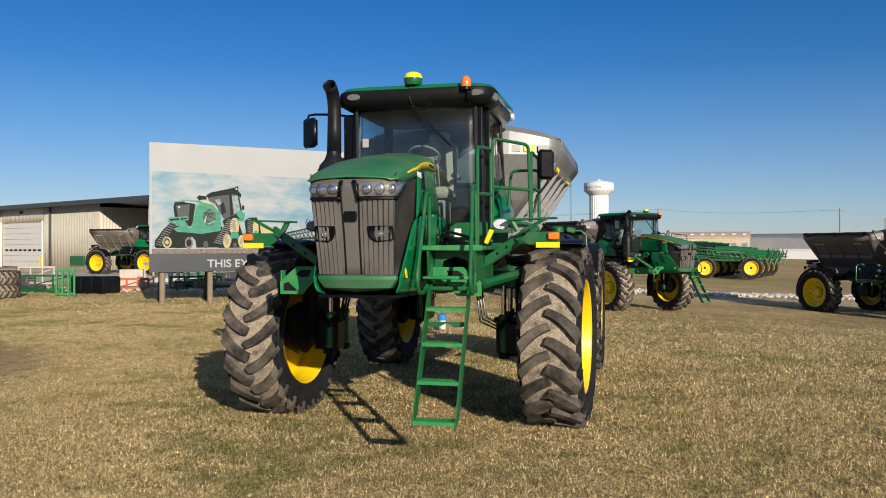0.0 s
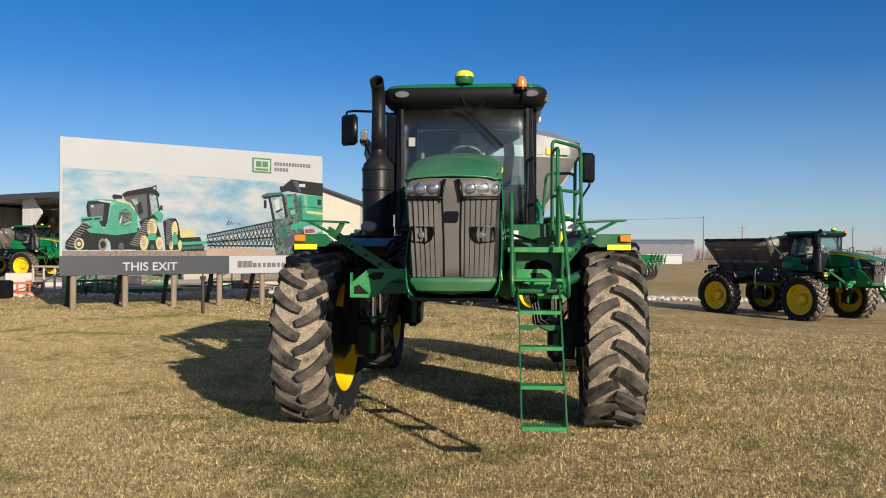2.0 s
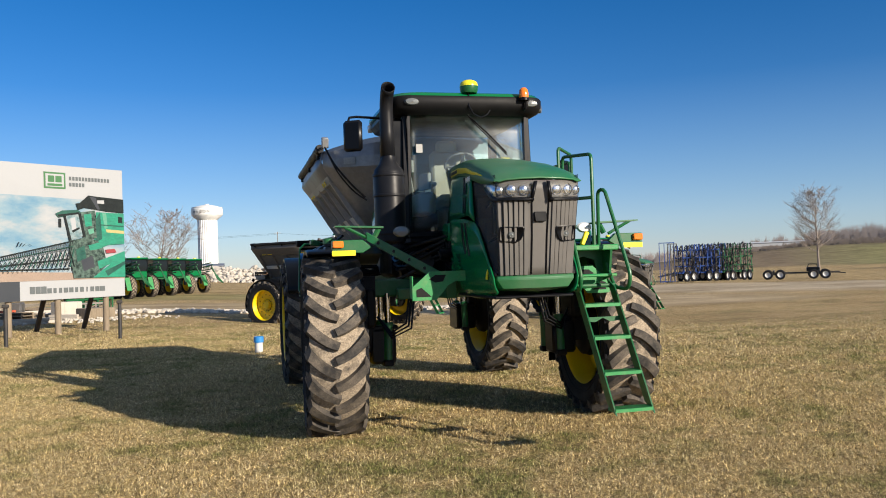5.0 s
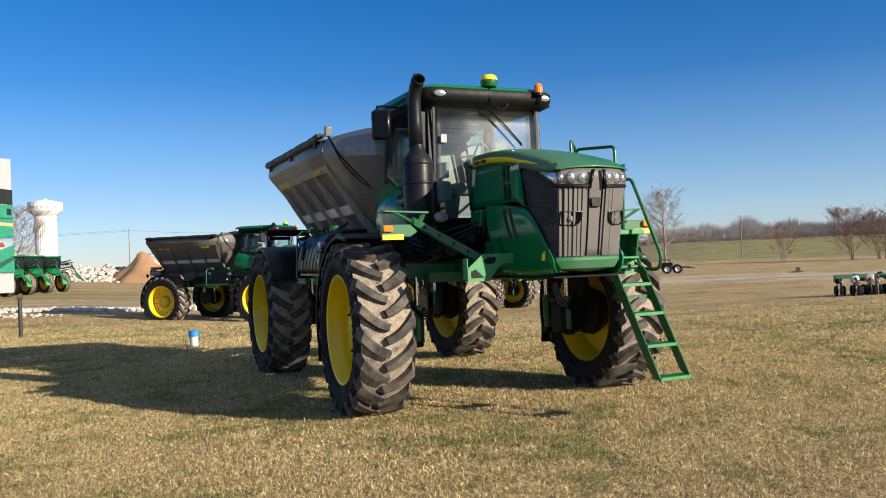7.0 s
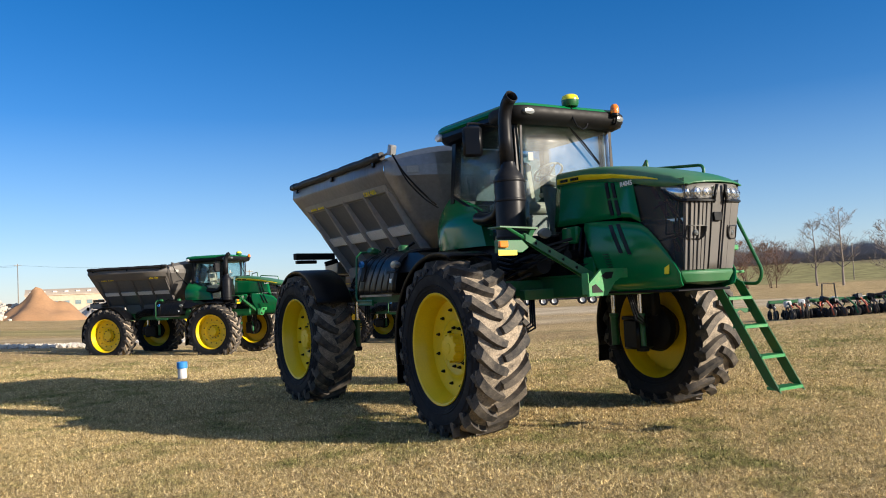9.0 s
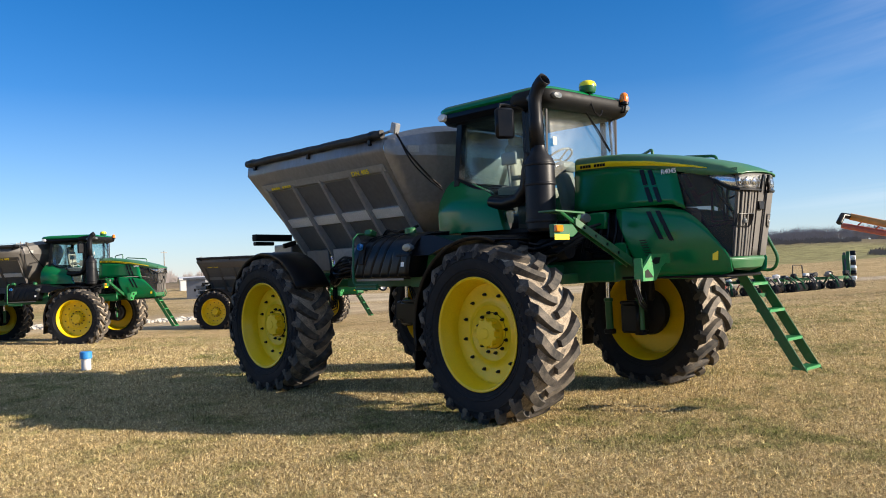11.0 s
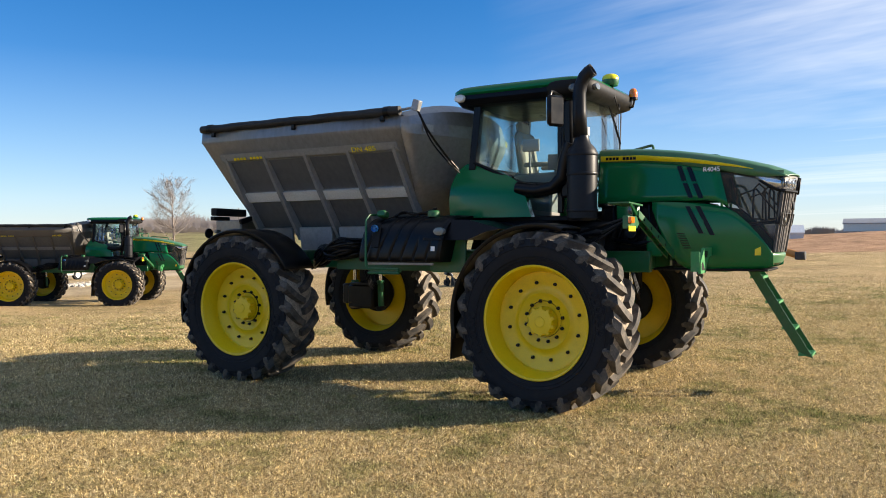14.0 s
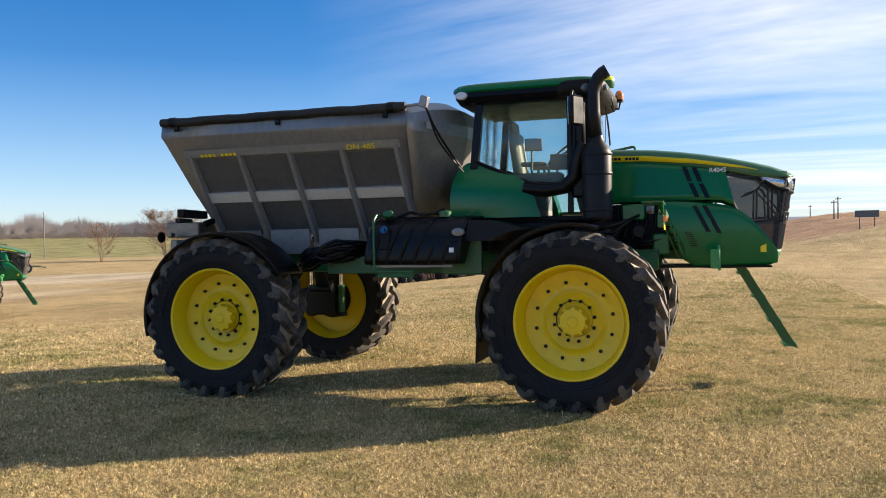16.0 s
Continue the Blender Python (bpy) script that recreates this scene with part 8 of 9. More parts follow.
ROCKS = [rock_mesh(k) for k in range(6)]


def scatter_rocks(line, count, spread, r0, r1, name, label, seed, pile=0.0):
    """One object of loose stones along a line."""
    rr, s = random.Random(seed), Shape()
    for _ in range(count):
        t = rr.uniform(0, len(line) - 1.001)
        a, b = Vector(line[int(t)]), Vector(line[int(t) + 1])
        p = a.lerp(b, t - int(t))
        x, y = p.x + rr.gauss(0, spread), p.y + rr.gauss(0, spread)
        r = rr.uniform(r0, r1)
        off = math.hypot(x - p.x, y - p.y) / (2.2 * spread)
        m = pose(x, y, ground_z(x, y) + r * 0.3 + pile * max(0.0, 1 - off) * rr.uniform(0.3, 1.0), rr.uniform(-40, 40), rr.uniform(-40, 40), rr.uniform(0, 360)) @ Matrix.Diagonal((r, r, r, 1))
        me = rr.choice(ROCKS)
        s.add([m @ v.co for v in me.vertices], [tuple(f.vertices) for f in me.polygons])
    ob = new(name, s.mesh(name, STONE, 20, False))
    return tagged(ob, label, "stones", kind="stuff")


scatter_rocks([(-16, 44.5), (-9, 44.5), (-4, 43.5), (0, 46.5), (5, 48.5), (12, 50), (22, 50)], 2600, 0.45, 0.05, 0.19, "stone_strip", "strip of small broken pale stones along a drive", 4)
scatter_rocks([(-30, 33.5), (-24, 33.8), (-15, 36.5), (-9, 40)], 900, 0.8, 0.03, 0.10, "gravel_edge", "pale gravel along the yard's edge", 5)
scatter_rocks([polar(-7, 190), polar(-1, 186), polar(2.2, 182)], 2600, 3.4, 0.2, 0.75, "rubble", "long bank of loose broken concrete pieces", 6, 3.4)


# ---- trees ----
def bare_tree(name, seed, height, width, mat, label, m, stems=1, boughs=26, twigs=7):
    """A leafless tree: a leader or several stems, upswept boughs, forked twigs, an oval crown."""
    rr = random.Random(seed)
    tw, br = Shape(), Shape()
    for q in range(stems):
        a0 = rr.uniform(0, math.tau)
        off = Vector((math.cos(a0), math.sin(a0), 0)) * (0.0 if stems == 1 else width * 0.10)
        tip = off * (1 if stems == 1 else 3.2) + Vector((rr.uniform(-0.04, 0.04) * height, rr.uniform(-0.04, 0.04) * height, height * rr.uniform(0.86, 0.97)))
        r0 = height * (0.016 if stems == 1 else 0.008)
        axis = [off.lerp(tip, k / 6) + Vector((rr.uniform(-1, 1), rr.uniform(-1, 1), 0)) * height * 0.010 * (1 if 0 < k < 6 else 0) for k in range(7)]
        tw.tube([axis[0] - Vector((0, 0, 0.3))] + axis, [r0 * 1.15] + [max(0.02, r0 * (1 - 0.15 * k)) for k in range(7)], 7)
        for k in range(boughs // stems):
            u = rr.uniform(0.22 if stems == 1 else 0.10, 0.97)
            j = min(5, int(u * 6))
            p = axis[j].lerp(axis[j + 1], u * 6 - j)
            a = rr.uniform(0, math.tau)
            reach = width * 0.5 * math.sin(math.pi * min(1, 0.16 + 0.84 * u)) ** 0.7 * rr.uniform(0.6, 1.0) + 0.2
            out = Vector((math.cos(a), math.sin(a), 0))
            e = p + out * reach + Vector((0, 0, reach * rr.uniform(0.7, 1.3)))
            e.z = min(e.z, height * (1.0 if reach < 0.8 else 0.97))
            mid = p.lerp(e, 0.5) + out * reach * 0.10 - Vector((0, 0, reach * 0.10))
            br.tube([p, mid, e], [max(0.03, r0 * 0.34 * (1.15 - u)), max(0.024, r0 * 0.22 * (1.15 - u)), 0.016], 4, False)
            for _ in range(twigs):
                s0 = mid.lerp(e, rr.uniform(-0.5, 1.0))
                b = rr.uniform(0, math.tau)
                le = reach * rr.uniform(0.22, 0.55) + 0.25
                e2 = s0 + (out * 0.5 + Vector((math.cos(b), math.sin(b), rr.uniform(0.3, 1.3)))).normalized() * le
                br.tube([s0, s0.lerp(e2, 0.5) + Vector((0, 0, -0.05 * le)), e2], [0.030, 0.022, 0.016], 3, False)
                for _ in range(3):
                    s1 = s0.lerp(e2, rr.uniform(0.3, 1.0))
                    c = rr.uniform(0, math.tau)
                    e3 = s1 + (Vector((math.cos(c), math.sin(c), rr.uniform(0.2, 1.2)))).normalized() * le * rr.uniform(0.3, 0.6)
                    br.tube([s1, e3], [0.020, 0.013], 3, False)
    root = thing(name, label, "tree", "bare trees", at=m)
    part("trunk", tw, mat, root)
    part("crown", br, mat, root, "many fine leafless branches")
    return root


bare_tree("bare_tree", 11, 18.2, 10.5, TWIG, "tall pale leafless tree beside a drive", place(113.0, 147.0), 1, 58, 9)
bare_tree("bare_tree", 12, 17.0, 8.0, TWIG, "tall pale leafless tree by a field", place(*polar(54.5, 204)), 1, 34, 8)
bare_tree("bare_tree", 13, 18.0, 9.0, TWIG, "tall pale leafless tree by a field", place(*polar(56.0, 198)), 1, 34, 8)
bare_tree("bare_tree", 14, 14.0, 8.0, TWIG, "leafless tree by a field", place(*polar(58.6, 202)), 1, 30, 8)
bare_tree("bare_tree", 15, 9.5, 8.0, TWIG, "broad leafless tree behind parked sprayers", place(-15.5, 104.0), 3, 36)
bare_tree("bare_tree", 16, 7.0, 6.0, TWIG, "broad leafless tree behind parked sprayers", place(-22.5, 112.0), 3, 30)
bare_tree("bare_tree", 17, 8.5, 7.0, TWIG_RED, "small forked leafless tree at a field's edge", place(*polar(46.2, 190)), 3, 24)
bare_tree("bare_tree", 18, 11.5, 9.0, TWIG_RED, "russet bushy leafless tree at a field's edge", place(*polar(50.4, 196)), 5, 60, 9)
bare_tree("bare_tree", 19, 10.5, 9.0, TWIG_RED, "russet bushy leafless tree at a field's edge", place(*polar(51.9, 199)), 5, 60, 9)
bare_tree("bare_tree", 20, 5.0, 2.2, TWIG, "small leafless sapling in a bare field", place(*polar(86.6, 120)), 2, 10, 3)


def woodland(name, spans, label, mat, seed):
    """Far leafless woods as one object: thin stems and fans of twigs."""
    rr, v, f = random.Random(seed), [], []
    for a0, a1, d0, d1, h0, h1, n in spans:
        for _ in range(n):
            az, d = rr.uniform(a0, a1), rr.uniform(d0, d1)
            x, y = polar(az, d)
            g, h = ground_z(x, y) - 0.5, rr.uniform(h0, h1)
            h *= 0.58 + 0.65 * abs(noise.noise(Vector((az * 0.35, seed, 0))))
            rx, ry = math.cos(radians(az)), -math.sin(radians(az))
            for _ in range(44):
                t_a, t_r = rr.uniform(-1.9, 1.9), math.sqrt(rr.uniform(0.05, 1.0))
                u = 0.0
                b = g + h * rr.uniform(0.0, 0.5)
                lean, t = h * 0.30 * t_r * math.sin(t_a), g + h * (0.62 + 0.38 * t_r * math.cos(t_a))
                u = lean * rr.uniform(0.0, 0.8)
                lean -= u
                w = rr.uniform(0.05, 0.17)
                dd = rr.uniform(-1.5, 1.5)
                o = len(v)
                v += [(x + rx * u * 0.4 - rx * w, y + ry * u * 0.4 - ry * w + dd, b), (x + rx * u * 0.4 + rx * w, y + ry * u * 0.4 + ry * w + dd, b), (x + rx * (u + lean), y + ry * (u + lean) + dd, t)]
                f.append((o, o + 1, o + 2))
    me = bpy.data.meshes.new(name)
    me.from_pydata(v, [], f)
    me.materials.append(mat)
    return tagged(new(name, me), label, "trees", kind="stuff")


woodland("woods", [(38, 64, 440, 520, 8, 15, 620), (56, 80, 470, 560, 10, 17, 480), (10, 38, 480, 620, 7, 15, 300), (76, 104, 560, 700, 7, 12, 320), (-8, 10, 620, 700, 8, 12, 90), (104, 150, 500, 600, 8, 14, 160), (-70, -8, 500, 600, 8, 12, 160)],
         "far line of grey-brown leafless woods along the fields, paled for haze", WOOD_FAR, 21)
woodland("thicket", [(30, 70, 425, 445, 3, 6, 420), (70, 84, 300, 330, 3, 6, 160)], "low dark thicket at the foot of far woods", TWIG, 22)


# ---- implements to the east ----
def small_wheel(root, at, r=0.42, w=0.26, turn=0.0):
    m = pose(*at, 0, 0, turn)
    t = part("wheel", Shape().revolve([(-w / 2, r * 0.55), (-w / 2, r * 0.9), (-w * 0.36, r), (w * 0.36, r), (w / 2, r * 0.9), (w / 2, r * 0.55)], n=24), RUBBER, root, "black implement tyre")
    t.matrix_basis = m
    part("rim", Shape().revolve([(-w * 0.42, r * 0.56), (-w * 0.2, r * 0.4), (-w * 0.2, 0.001)], n=18).revolve([(w * 0.42, r * 0.56), (w * 0.2, r * 0.4), (w * 0.2, 0.001)], n=18), WHITE, t, "white rim")
    return t


def build_cultivator(m, mat, label, n=9, h=3.9):
    """A field cultivator folded upright for the road on tandem wheels."""
    root = thing("folded_cultivator", label, "implement", "folded implements", at=m)
    part("main_frame", Shape().box((1.6, 7.2, 0.22), (0, 0, 0.95), c=0.02), mat, root)
    part("tongue", Shape().tube([(0.6, -3.4, 0.9), (0, -6.2, 0.6)], 0.09, 6), DARK_METAL, root)
    part("tongue", Shape().tube([(-0.6, -3.4, 0.9), (0, -6.2, 0.6)], 0.09, 6), DARK_METAL, root)
    for y in (-2.2, -1.1, 1.3, 2.4):
        for sx in (-1, 1):
            small_wheel(root, (sx * 1.3, y, 0.55), 0.55, 0.34)
    for sx in (-1, 1):
        for k in range(n):
            y = -3.2 + 6.4 * k / (n - 1)
            part("upright", Shape().box((0.10, 0.16, (h - 1.0) * (0.75 + 0.25 * math.sin(k * 2.1) ** 2)), (sx * (0.85 + 0.12 * (k % 2)), y, 1.0 + (h - 1.0) * (0.75 + 0.25 * math.sin(k * 2.1) ** 2) / 2), (4 * math.sin(k * 1.7), 0, 0), c=0.01), mat if k % 3 else DARK_METAL, root)
        for z in (1.6, 2.5, 3.3):
            part("wing_bar", Shape().box((0.12, 6.8, 0.12), (sx * 0.9, 0, z), c=0.01), mat, root)
        rr = random.Random(5)
        tine = Shape().tube([(sx * 0.95, 0, 0), (sx * 1.25, 0.10, 0.12), (sx * 1.42, 0, -0.08), (sx * 1.36, -0.06, -0.34)], 0.05, 5).mesh("tine", DARK_METAL)
        for k in range(n * 6):
            part("tine", tine, None, root).matrix_basis = pose(0, rr.uniform(-3.2, 3.2), rr.uniform(1.2, h - 0.2))
        for k in range(5):
            y = -2.8 + 1.4 * k
            part("strut", Shape().tube([(sx * 0.4, y, 1.0), (sx * 0.9, y + 0.6, 2.6)], 0.045, 6), DARK_METAL, root)
        part("hydraulic_ram", Shape().tube([(sx * 0.5, -1.2, 1.1), (sx * 1.1, -0.6, h - 0.6)], 0.07, 8), DARK_METAL, root)
    return root


def far_spot(az, d, turn, size, length=1.0):
    x, y = polar(az, d, -4.2, -0.1)
    return place(x, y, turn) @ Matrix.Diagonal((size, size * length, size, 1))


build_cultivator(far_spot(30.9, 108, -106, 1.2, 0.66), BLUE, "blue folded field cultivator on white-rimmed wheels", 11, 4.0)
build_cultivator(far_spot(31.7, 112, -112, 1.2, 0.64), BLUE, "blue folded field cultivator on white-rimmed wheels", 10, 4.2)
build_cultivator(far_spot(33.2, 110, -104, 1.2, 0.5), GREEN_FLAT, "green folded field cultivator on white-rimmed wheels", 9, 4.1)
steel_frame(far_spot(28.95, 105, -20, 1.0), 1.9, 4.9, BLUE, "blue upright tine rack beside a cultivator")
steel_frame(far_spot(29.3, 103, 15, 1.0), 1.6, 4.7, DARK_METAL, "dark upright tine rack beside a cultivator")


def build_row_unit(m, seed):
    rr = random.Random(seed)
    root = thing("row_unit", "dark worn planter row unit resting on grass", "implement", "row of planter units", at=m)
    mt = rr.choice((DARK_METAL, DARK_METAL, GREEN_FLAT, RUST_RED))
    part("shank", Shape().tube([(0, 0.35, 0.75), (0, 0.0, 0.78), (0, -0.35, 0.5), (0, -0.5, 0.12)], 0.045, 6), mt, root)
    part("hopper_box", Shape().box((0.30, rr.uniform(0.22, 0.36), rr.uniform(0.14, 0.30)), (0, 0.12, 0.78 + rr.uniform(-0.1, 0.1)), (rr.uniform(-25, 25), rr.uniform(-12, 12), 0), c=0.04), rr.choice((BLACK, BLACK, DARK_METAL, STEEL_DARK, WHITE)), root)
    for sx in (-1, 1):
        o = part("gauge_wheel", Shape().revolve([(-0.05, 0.10), (-0.05, 0.20), (-0.03, 0.23), (0.03, 0.23), (0.05, 0.20), (0.05, 0.10)], n=18, closed=True), RUBBER, root)
        o.matrix_basis = pose(sx * 0.16, -0.15, 0.23)
    o = part("disc", Shape().revolve([(-0.004, 0.001), (-0.004, 0.22), (0.004, 0.22), (0.004, 0.001)], n=20), STEEL_DARK, root)
    o.matrix_basis = pose(0, -0.42, 0.22, 0, 0, 8)
    o = part("press_wheel", Shape().revolve([(-0.04, 0.001), (-0.04, 0.15), (0.04, 0.15), (0.04, 0.001)], n=16), RUBBER, root)
    o.matrix_basis = pose(0.05, 0.55, 0.16)
    part("arm", Shape().tube([(0, 0.2, 0.6), (0.05, 0.55, 0.16)], 0.03, 5), mt, root)
    part("spring", Shape().tube([(0.1, 0.3, 0.85), (0.12, -0.2, 0.55)], 0.03, 5), rr.choice((RUST_RED, DARK_METAL, STEEL_BRIGHT)), root)
    return root


p0, p1 = Vector((24.0, 25.8)), Vector((35.5, 20.4))
for k in range(22):
    p = p0.lerp(p1, k / 21)
    build_row_unit(place(p.x + rnd.uniform(-0.1, 0.1), p.y + rnd.uniform(-0.25, 0.25), -26 + rnd.uniform(-25, 25)), 100 + k)
    build_row_unit(place(p.x + 0.5 + rnd.uniform(-0.2, 0.2), p.y + 1.2 + rnd.uniform(-0.4, 0.4), -26 + rnd.uniform(-40, 40)), 200 + k)
tb = thing("toolbar", "long dark steel planter toolbar across a row of units", "toolbar", at=pose((p0.x + p1.x) / 2 + 0.15, (p0.y + p1.y) / 2 + 0.3, ground_z(29, 23.5) + 0.72, 0, 0, math.degrees(math.atan2(p1.y - p0.y, p1.x - p0.x))))
part("tube", Shape().box((14.0, 0.16, 0.16), (0, 0, 0), c=0.015), GREEN_FLAT, tb)
part("hitch", Shape().tube([(-2, -0.1, 0.1), (-1.2, -1.4, 0.35), (-0.4, -0.1, 0.1)], 0.05, 6), DARK_METAL, tb)
for q in (-4.0, 3.6):
    part("loop", Shape().tube([(q - 0.35, 0, 0.05), (q - 0.3, 0, 0.75), (q + 0.3, 0, 0.75), (q + 0.35, 0, 0.05)], 0.035, 6), DARK_METAL, tb)
# folded wing at the row's end
wing = thing("folded_planter_wing", "dark green folded planter wing with pale parts", "implement", at=place(36.8, 20.6, 20))
part("post", Shape().box((0.2, 0.2, 2.0), (0, 0, 1.0), c=0.02), GREEN_FLAT, wing)
part("post", Shape().box((0.2, 0.2, 1.8), (0.9, 0.2, 0.9), c=0.02), GREEN_FLAT, wing)
part("beam", Shape().tube([(-0.2, 0, 0.4), (1.2, 0.2, 1.9)], 0.08, 6), DARK_METAL, wing)
for k in range(6):
    part("unit", Shape().box((0.34, 0.3, 0.24), (0.2 + 0.18 * k, -0.25, 0.5 + 0.27 * k), (0, 20 * k, 0), c=0.04), BLACK if k % 2 else STEEL_BRIGHT, wing)

# grain auger, faded red and orange
aug = thing("grain_auger", "long faded red and orange grain auger resting on grass", "auger")
x0, y0 = polar(70.4, 76, -11.3, 3.4)
x1, y1 = polar(83.0, 66, -12.4, 5.2)
e0, e1 = Vector((x0, y0, ground_z(x0, y0) + 5.2)), Vector((x1, y1, ground_z(x1, y1) + 0.45))
part("tube", Shape().tube([e0, e1], 0.28, 12), ORANGE, aug, "faded orange tube")
part("tube", Shape().tube([e0 + Vector((0.4, 0.8, -0.7)), e1 + Vector((0.2, 1.4, 0.1))], 0.24, 12), RUST_RED, aug, "faded red tube")
for k in range(9):
    u = 0.08 + 0.1 * k
    p = e0.lerp(e1, u)
    part("truss", Shape().tube([p, p + Vector((0.3, 1.0, -0.75))], 0.06, 5), RUST_RED, aug)
part("truss_rod", Shape().tube([e0.lerp(e1, 0.1), e0.lerp(e1, 0.5) + Vector((0, -0.2, 1.0)), e0.lerp(e1, 0.9)], 0.05, 5), RUST_RED, aug)
part("spout", Shape().tube([e0, e0 + Vector((-0.9, 0.3, 0.12)), e0 + Vector((-1.5, 0.4, -0.5))], 0.24, 10), BLACK, aug, "black rubber spout")
for u in (0.45, 0.62):
    p = e0.lerp(e1, u)
    g = ground_z(p.x, p.y)
    part("leg", Shape().tube([p, Vector((p.x + 0.2, p.y - 1.2, g + 0.3))], 0.07, 6), RUST_RED, aug)
    part("leg", Shape().tube([p, Vector((p.x + 0.2, p.y + 2.0, g + 0.3))], 0.07, 6), RUST_RED, aug)
    small_wheel(aug, (p.x + 0.2, p.y - 1.2, g + 0.36), 0.36, 0.22, 10)
    small_wheel(aug, (p.x + 0.2, p.y + 2.0, g + 0.36), 0.36, 0.22, 10)
part("intake_hood", Shape().box((0.9, 0.7, 0.6), (e1.x, e1.y, e1.z), c=0.06), DARK_METAL, aug)

# running gear far off, small car behind the parked machines
gear = thing("running_gear", "dark wagon running gear with pale hubs", "trailer", at=place(60.2, 85.4, -127))
part("reach", Shape().box((0.22, 8.4, 0.22), (0, 0.6, 0.75), c=0.02), DARK_METAL, gear)
for y in (-2.5, 2.5):
    part("bolster", Shape().box((1.8, 0.22, 0.4), (0, y, 0.9), c=0.03), DARK_METAL, gear)
    part("walking_beam", Shape().box((0.2, 1.5, 0.2), (0.8, y, 0.62), c=0.02), DARK_METAL, gear)
part("rack", Shape().box((1.3, 1.5, 0.5), (0, 1.9, 1.15), c=0.08), BLACK, gear)
part("hoop", Shape().tube([(-0.4, 1.3, 1.3), (-0.4, 1.4, 1.75), (-0.4, 2.3, 1.75), (-0.4, 2.4, 1.3)], 0.06, 6), BLACK, gear)
part("drawbar", Shape().tube([(0, 4.4, 0.75), (0.1, 5.4, 0.6)], 0.07, 6), DARK_METAL, gear)
for y in (-3.15, -1.75, 1.9, 3.2):
    for sx in (-1, 1):
        small_wheel(gear, (sx * 1.0, y, 0.58), 0.58, 0.36)
small = steel_frame(place(*polar(46.5, 93), 30), 1.6, 0.5, DARK_METAL, "low dark steel frame lying on grass")


def build_car(m):
    root = thing("parked_car", "white sport utility car parked beyond the machines", "car", at=m)
    prof = [(-2.3, 0.45), (-2.35, 0.85), (-2.25, 1.02), (-1.1, 1.14), (-0.45, 1.66), (1.5, 1.72), (2.1, 1.15), (2.35, 1.05), (2.38, 0.5), (1.95, 0.32), (-1.9, 0.32)]
    rings = []
    for x, k in ((-0.93, 0.94), (-0.88, 1.0), (0.88, 1.0), (0.93, 0.94)):
        rings.append([(x * (1 if z < 1.2 else 0.84), y, 0.32 + (z - 0.32) * k) for y, z in prof])
    part("body", Shape().loft(rings), WHITE, root, "glossy white body", bevel=0.04)
    for sx in (-1, 1):
        part("side_glass", Shape().add([(sx * 0.845, -0.95, 1.17), (sx * 0.845, 1.6, 1.17), (sx * 0.80, 1.35, 1.58), (sx * 0.80, -0.4, 1.58)], [(0, 1, 2, 3)]), PRINT_DARK, root, "dark side glass", solid=0.02)
        for y in (-1.45, 1.45):
            t = part("wheel", Shape().revolve([(-0.11, 0.2), (-0.11, 0.35), (0.11, 0.35), (0.11, 0.2)], n=22), RUBBER, root)
            t.matrix_basis = pose(sx * 0.86, y, 0.35)
            part("rim", Shape().revolve([(sx * 0.10, 0.24), (sx * 0.08, 0.12), (sx * 0.1, 0.001)], n=10), STEEL_BRIGHT, t)
        part("headlight", Shape().box((0.3, 0.12, 0.14), (sx * 0.72, -2.28, 0.86), c=0.03), LENS, root)
    part("windscreen", Shape().add([(-0.74, -1.10, 1.17), (0.74, -1.10, 1.17), (0.70, -0.52, 1.60), (-0.70, -0.52, 1.60)], [(0, 1, 2, 3)]), PRINT_DARK, root, solid=0.02)
    return root


build_car(place(23.2, 58.4, 92))

# distant sign on two posts
sg = thing("field_sign", "small dark sign on two posts seen from behind", "sign", at=place(100.1, -11.4, -100))
part("panel", Shape().box((2.7, 0.08, 0.85), (0, 0, 1.75), c=0.01), BAR_GREY, sg)
for q in (-1.1, 1.1):
    part("post", Shape().box((0.12, 0.12, 2.6), (q * 0.75, 0.1, 0.8), c=0.01), POLE_WOOD, sg)


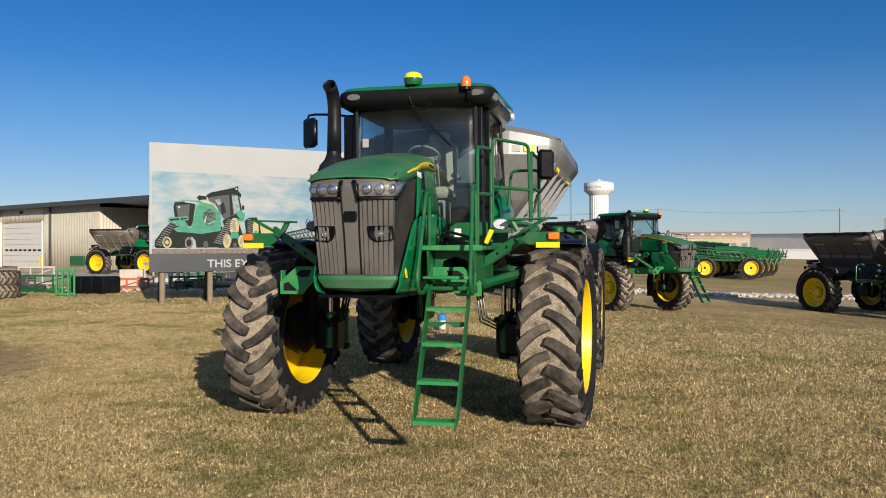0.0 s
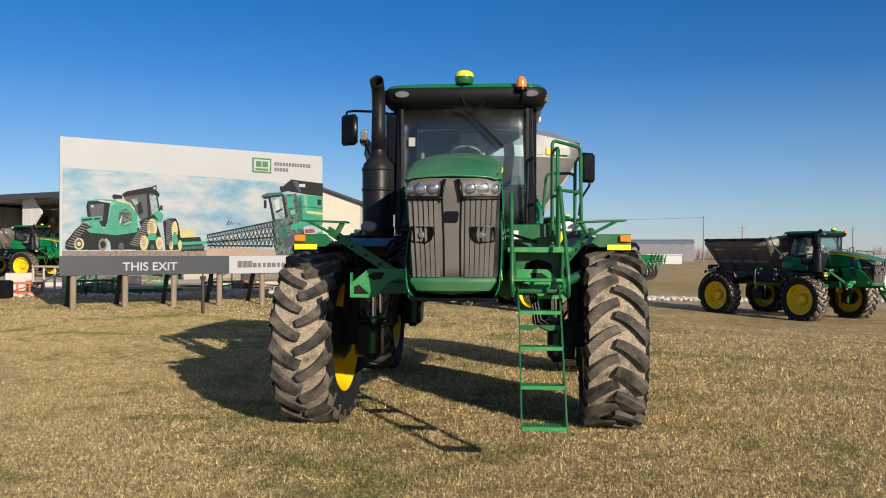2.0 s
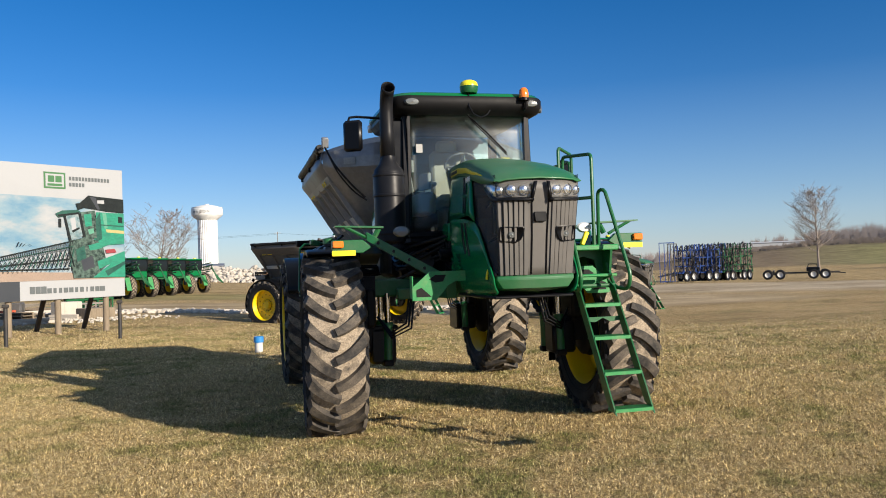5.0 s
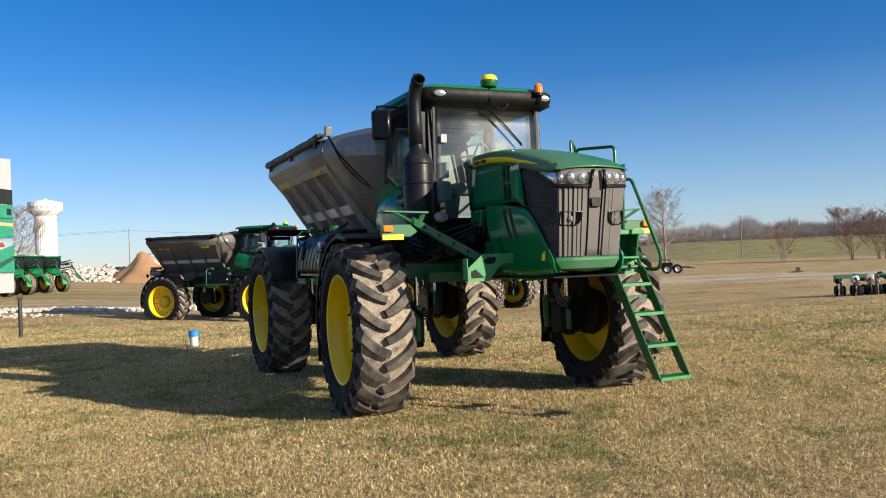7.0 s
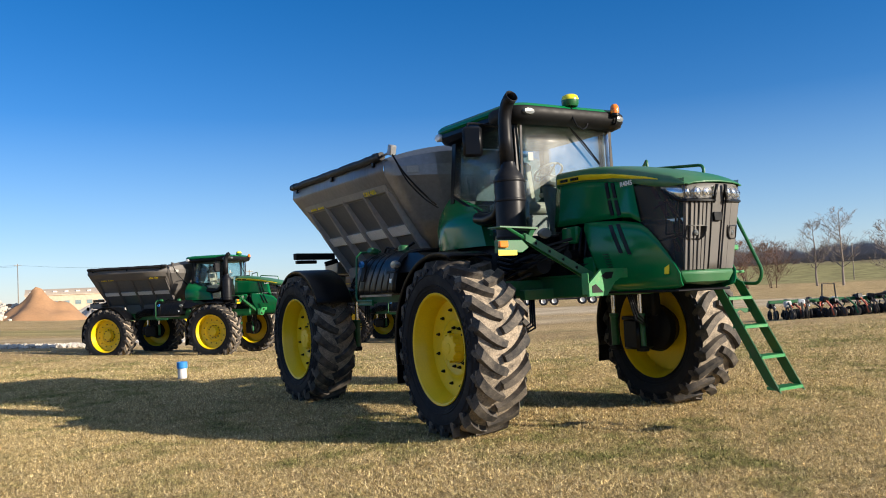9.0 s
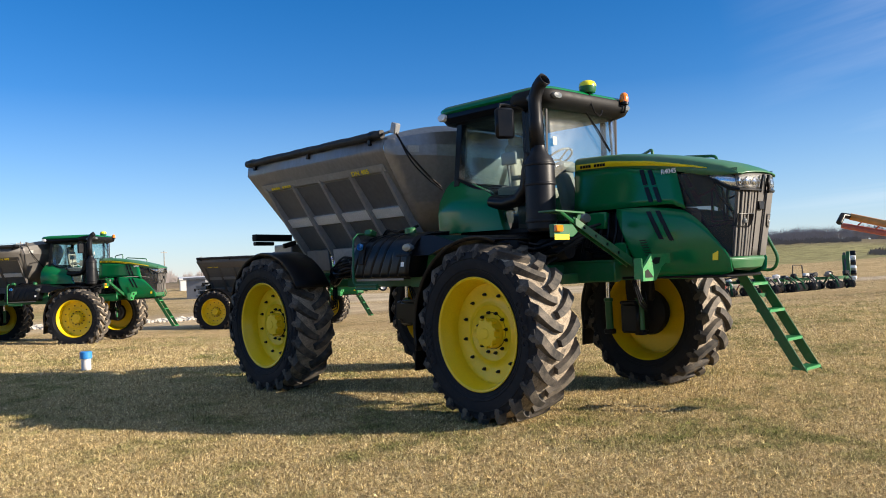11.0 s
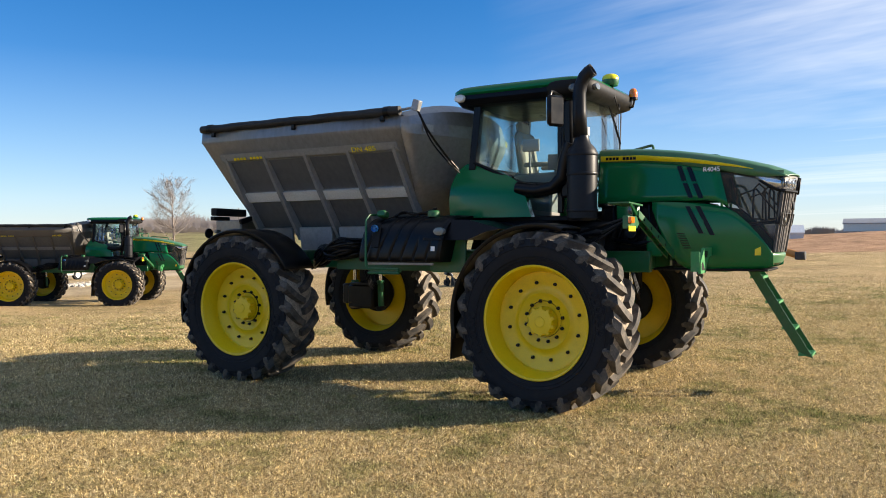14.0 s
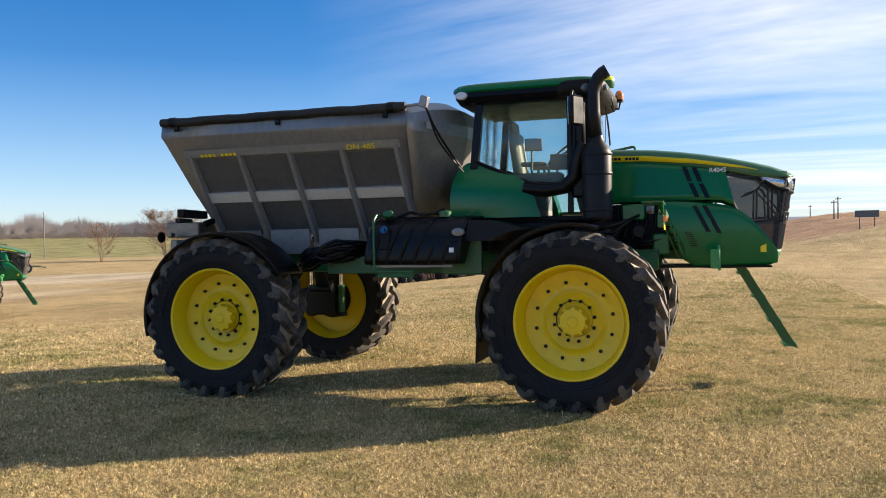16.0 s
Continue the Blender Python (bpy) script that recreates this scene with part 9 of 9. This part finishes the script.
# ---- grass ----
def grass_material():
    m, t, b = nodes_of("dry_grass_blades")
    g = t.nodes.new("ShaderNodeNewGeometry")
    n, n2, n3 = noise_node(t, 0.35, 6.0), noise_node(t, 1.7, 5.0, 0.65), noise_node(t, 11.0, 4.0, 0.7)
    straw = ramp(t, g.outputs["Random Per Island"], [(0.0, (0.115, 0.080, 0.032)), (0.35, (0.43, 0.325, 0.145)), (0.75, (0.77, 0.62, 0.335)), (1.0, (0.93, 0.81, 0.54))]).outputs[0]
    green = ramp(t, g.outputs["Random Per Island"], [(0.0, (0.04, 0.058, 0.014)), (0.6, (0.20, 0.23, 0.06)), (1.0, (0.50, 0.45, 0.20))]).outputs[0]
    f = ramp(t, mix(t, 0.5, n.outputs["Fac"], n2.outputs["Fac"]), [(0.49, (0.05, 0.05, 0.05)), (0.60, (0.92, 0.92, 0.92))]).outputs[0]
    mx = mix(t, f, straw, green)
    mx = mix(t, 0.8, mx, ramp(t, n3.outputs["Fac"], [(0.33, (0.5, 0.5, 0.5)), (0.5, (1.0, 1.0, 1.0)), (0.67, (1.3, 1.28, 1.2))]).outputs[0], "MULTIPLY")
    # fine mottling in the colour stands in for shadows between tufts
    n4 = noise_node(t, 34.0, 3.0, 0.6)
    mx = mix(t, 0.9, mx, ramp(t, n4.outputs["Fac"], [(0.37, (0.30, 0.29, 0.26)), (0.5, (1.0, 1.0, 1.0)), (0.63, (1.7, 1.68, 1.6))]).outputs[0], "MULTIPLY")
    t.links.new(mx, b.inputs["Base Color"])
    b.inputs["Roughness"].default_value = 0.7
    b.inputs["Specular IOR Level"].default_value = 0.2
    tr, ms = t.nodes.new("ShaderNodeBsdfTranslucent"), t.nodes.new("ShaderNodeMixShader")
    t.links.new(mx, tr.inputs["Color"])
    ms.inputs[0].default_value = 0.25
    t.links.new(b.outputs[0], ms.inputs[1])
    t.links.new(tr.outputs[0], ms.inputs[2])
    t.links.new(ms.outputs[0], t.nodes["Material Output"].inputs["Surface"])
    return m


def lawn(name, seed, mat, tall, wide, thick):
    """Short blades in small tufts over the lawn, finer and thicker where the walk passes, as one object."""
    rs = np.random.RandomState(seed)
    way = np.array([(0, 0), (-2, 0), (-4, 0), (-6, 0.2), (-8, 0.8), (-10, 2.2), (-11.5, 4.2), (-12.8, 7), (-13.4, 10)])
    cell = 0.5
    gx, gy_ = np.meshgrid(np.arange(-30, 40, cell), np.arange(3.5, 46, cell))
    c = np.stack([gx.ravel(), gy_.ravel()], 1)
    d = np.min(np.hypot(c[:, None, 0] - way[None, :, 0], c[:, None, 1] - way[None, :, 1]), axis=1)
    dens = thick * (6.0 / np.maximum(d, 5.5)) ** 2 * np.clip((d - 3.6) / 1.0, 0, 1) * np.clip((36 - d) / 26, 0, 1) ** 1.3
    k = rs.poisson(dens * cell * cell / 4)
    i = np.repeat(np.arange(len(c)), k)
    p = c[i] + rs.uniform(0, cell, (len(i), 2))
    size = np.clip(d[i] / 6.5, 0.8, 2.4)
    cl = np.repeat(np.arange(len(p)), 4)
    n = len(cl)
    sz = size[cl]
    rad = 0.016 * sz * rs.uniform(0.5, 1.4, len(p))[cl]
    ca, cr = rs.uniform(0, math.tau, n), np.sqrt(rs.uniform(0, 1, n)) * rad
    x, y = p[cl, 0] + np.cos(ca) * cr, p[cl, 1] + np.sin(ca) * cr

    def sm(t):
        t = np.clip(t, 0, 1)
        return t * t * (3 - 2 * t)
    z = -0.09 - 0.9 * sm((y - 10) / 27) * sm((x + 14) / 26) + 0.02 * np.sin(x * 0.31 + 1.3) * np.sin(y * 0.27) + 0.012 * np.sin(x * 0.9) * np.sin(y * 0.77 + 2)
    lean = np.clip(cr / rad * 0.8 + rs.normal(0.6, 0.6, n), 0.08, 3.0)
    a = ca + rs.normal(0, 0.9, n)
    fa = rs.uniform(0, math.tau, n)
    h = rs.uniform(0.45, 1.0, n) * tall * rs.uniform(0.55, 1.35, len(p))[cl] * (0.6 + 0.4 * sz)
    w = rs.uniform(0.5, 1.0, n) * wide * sz
    dx, dy = np.cos(fa) * w, np.sin(fa) * w
    tx, ty = np.cos(a) * h * lean, np.sin(a) * h * lean
    v = np.stack([np.stack([x - dx, y - dy, z - 0.006], 1), np.stack([x + dx, y + dy, z - 0.006], 1), np.stack([x + tx, y + ty, z + h / (1 + 0.6 * lean)], 1)], 1).reshape(-1, 3)
    me = bpy.data.meshes.new(name)
    me.vertices.add(3 * n)
    me.vertices.foreach_set("co", v.ravel())
    me.loops.add(3 * n)
    me.loops.foreach_set("vertex_index", np.arange(3 * n))
    me.polygons.add(n)
    me.polygons.foreach_set("loop_start", np.arange(0, 3 * n, 3))
    me.update()
    me.validate()
    me.materials.append(mat)
    return tagged(new(name, me), "short dry tan grass with green tufts", "grass", kind="stuff")


GRASS = grass_material()
lawn("lawn_grass", 3, GRASS, 0.052, 0.0044, 6800)
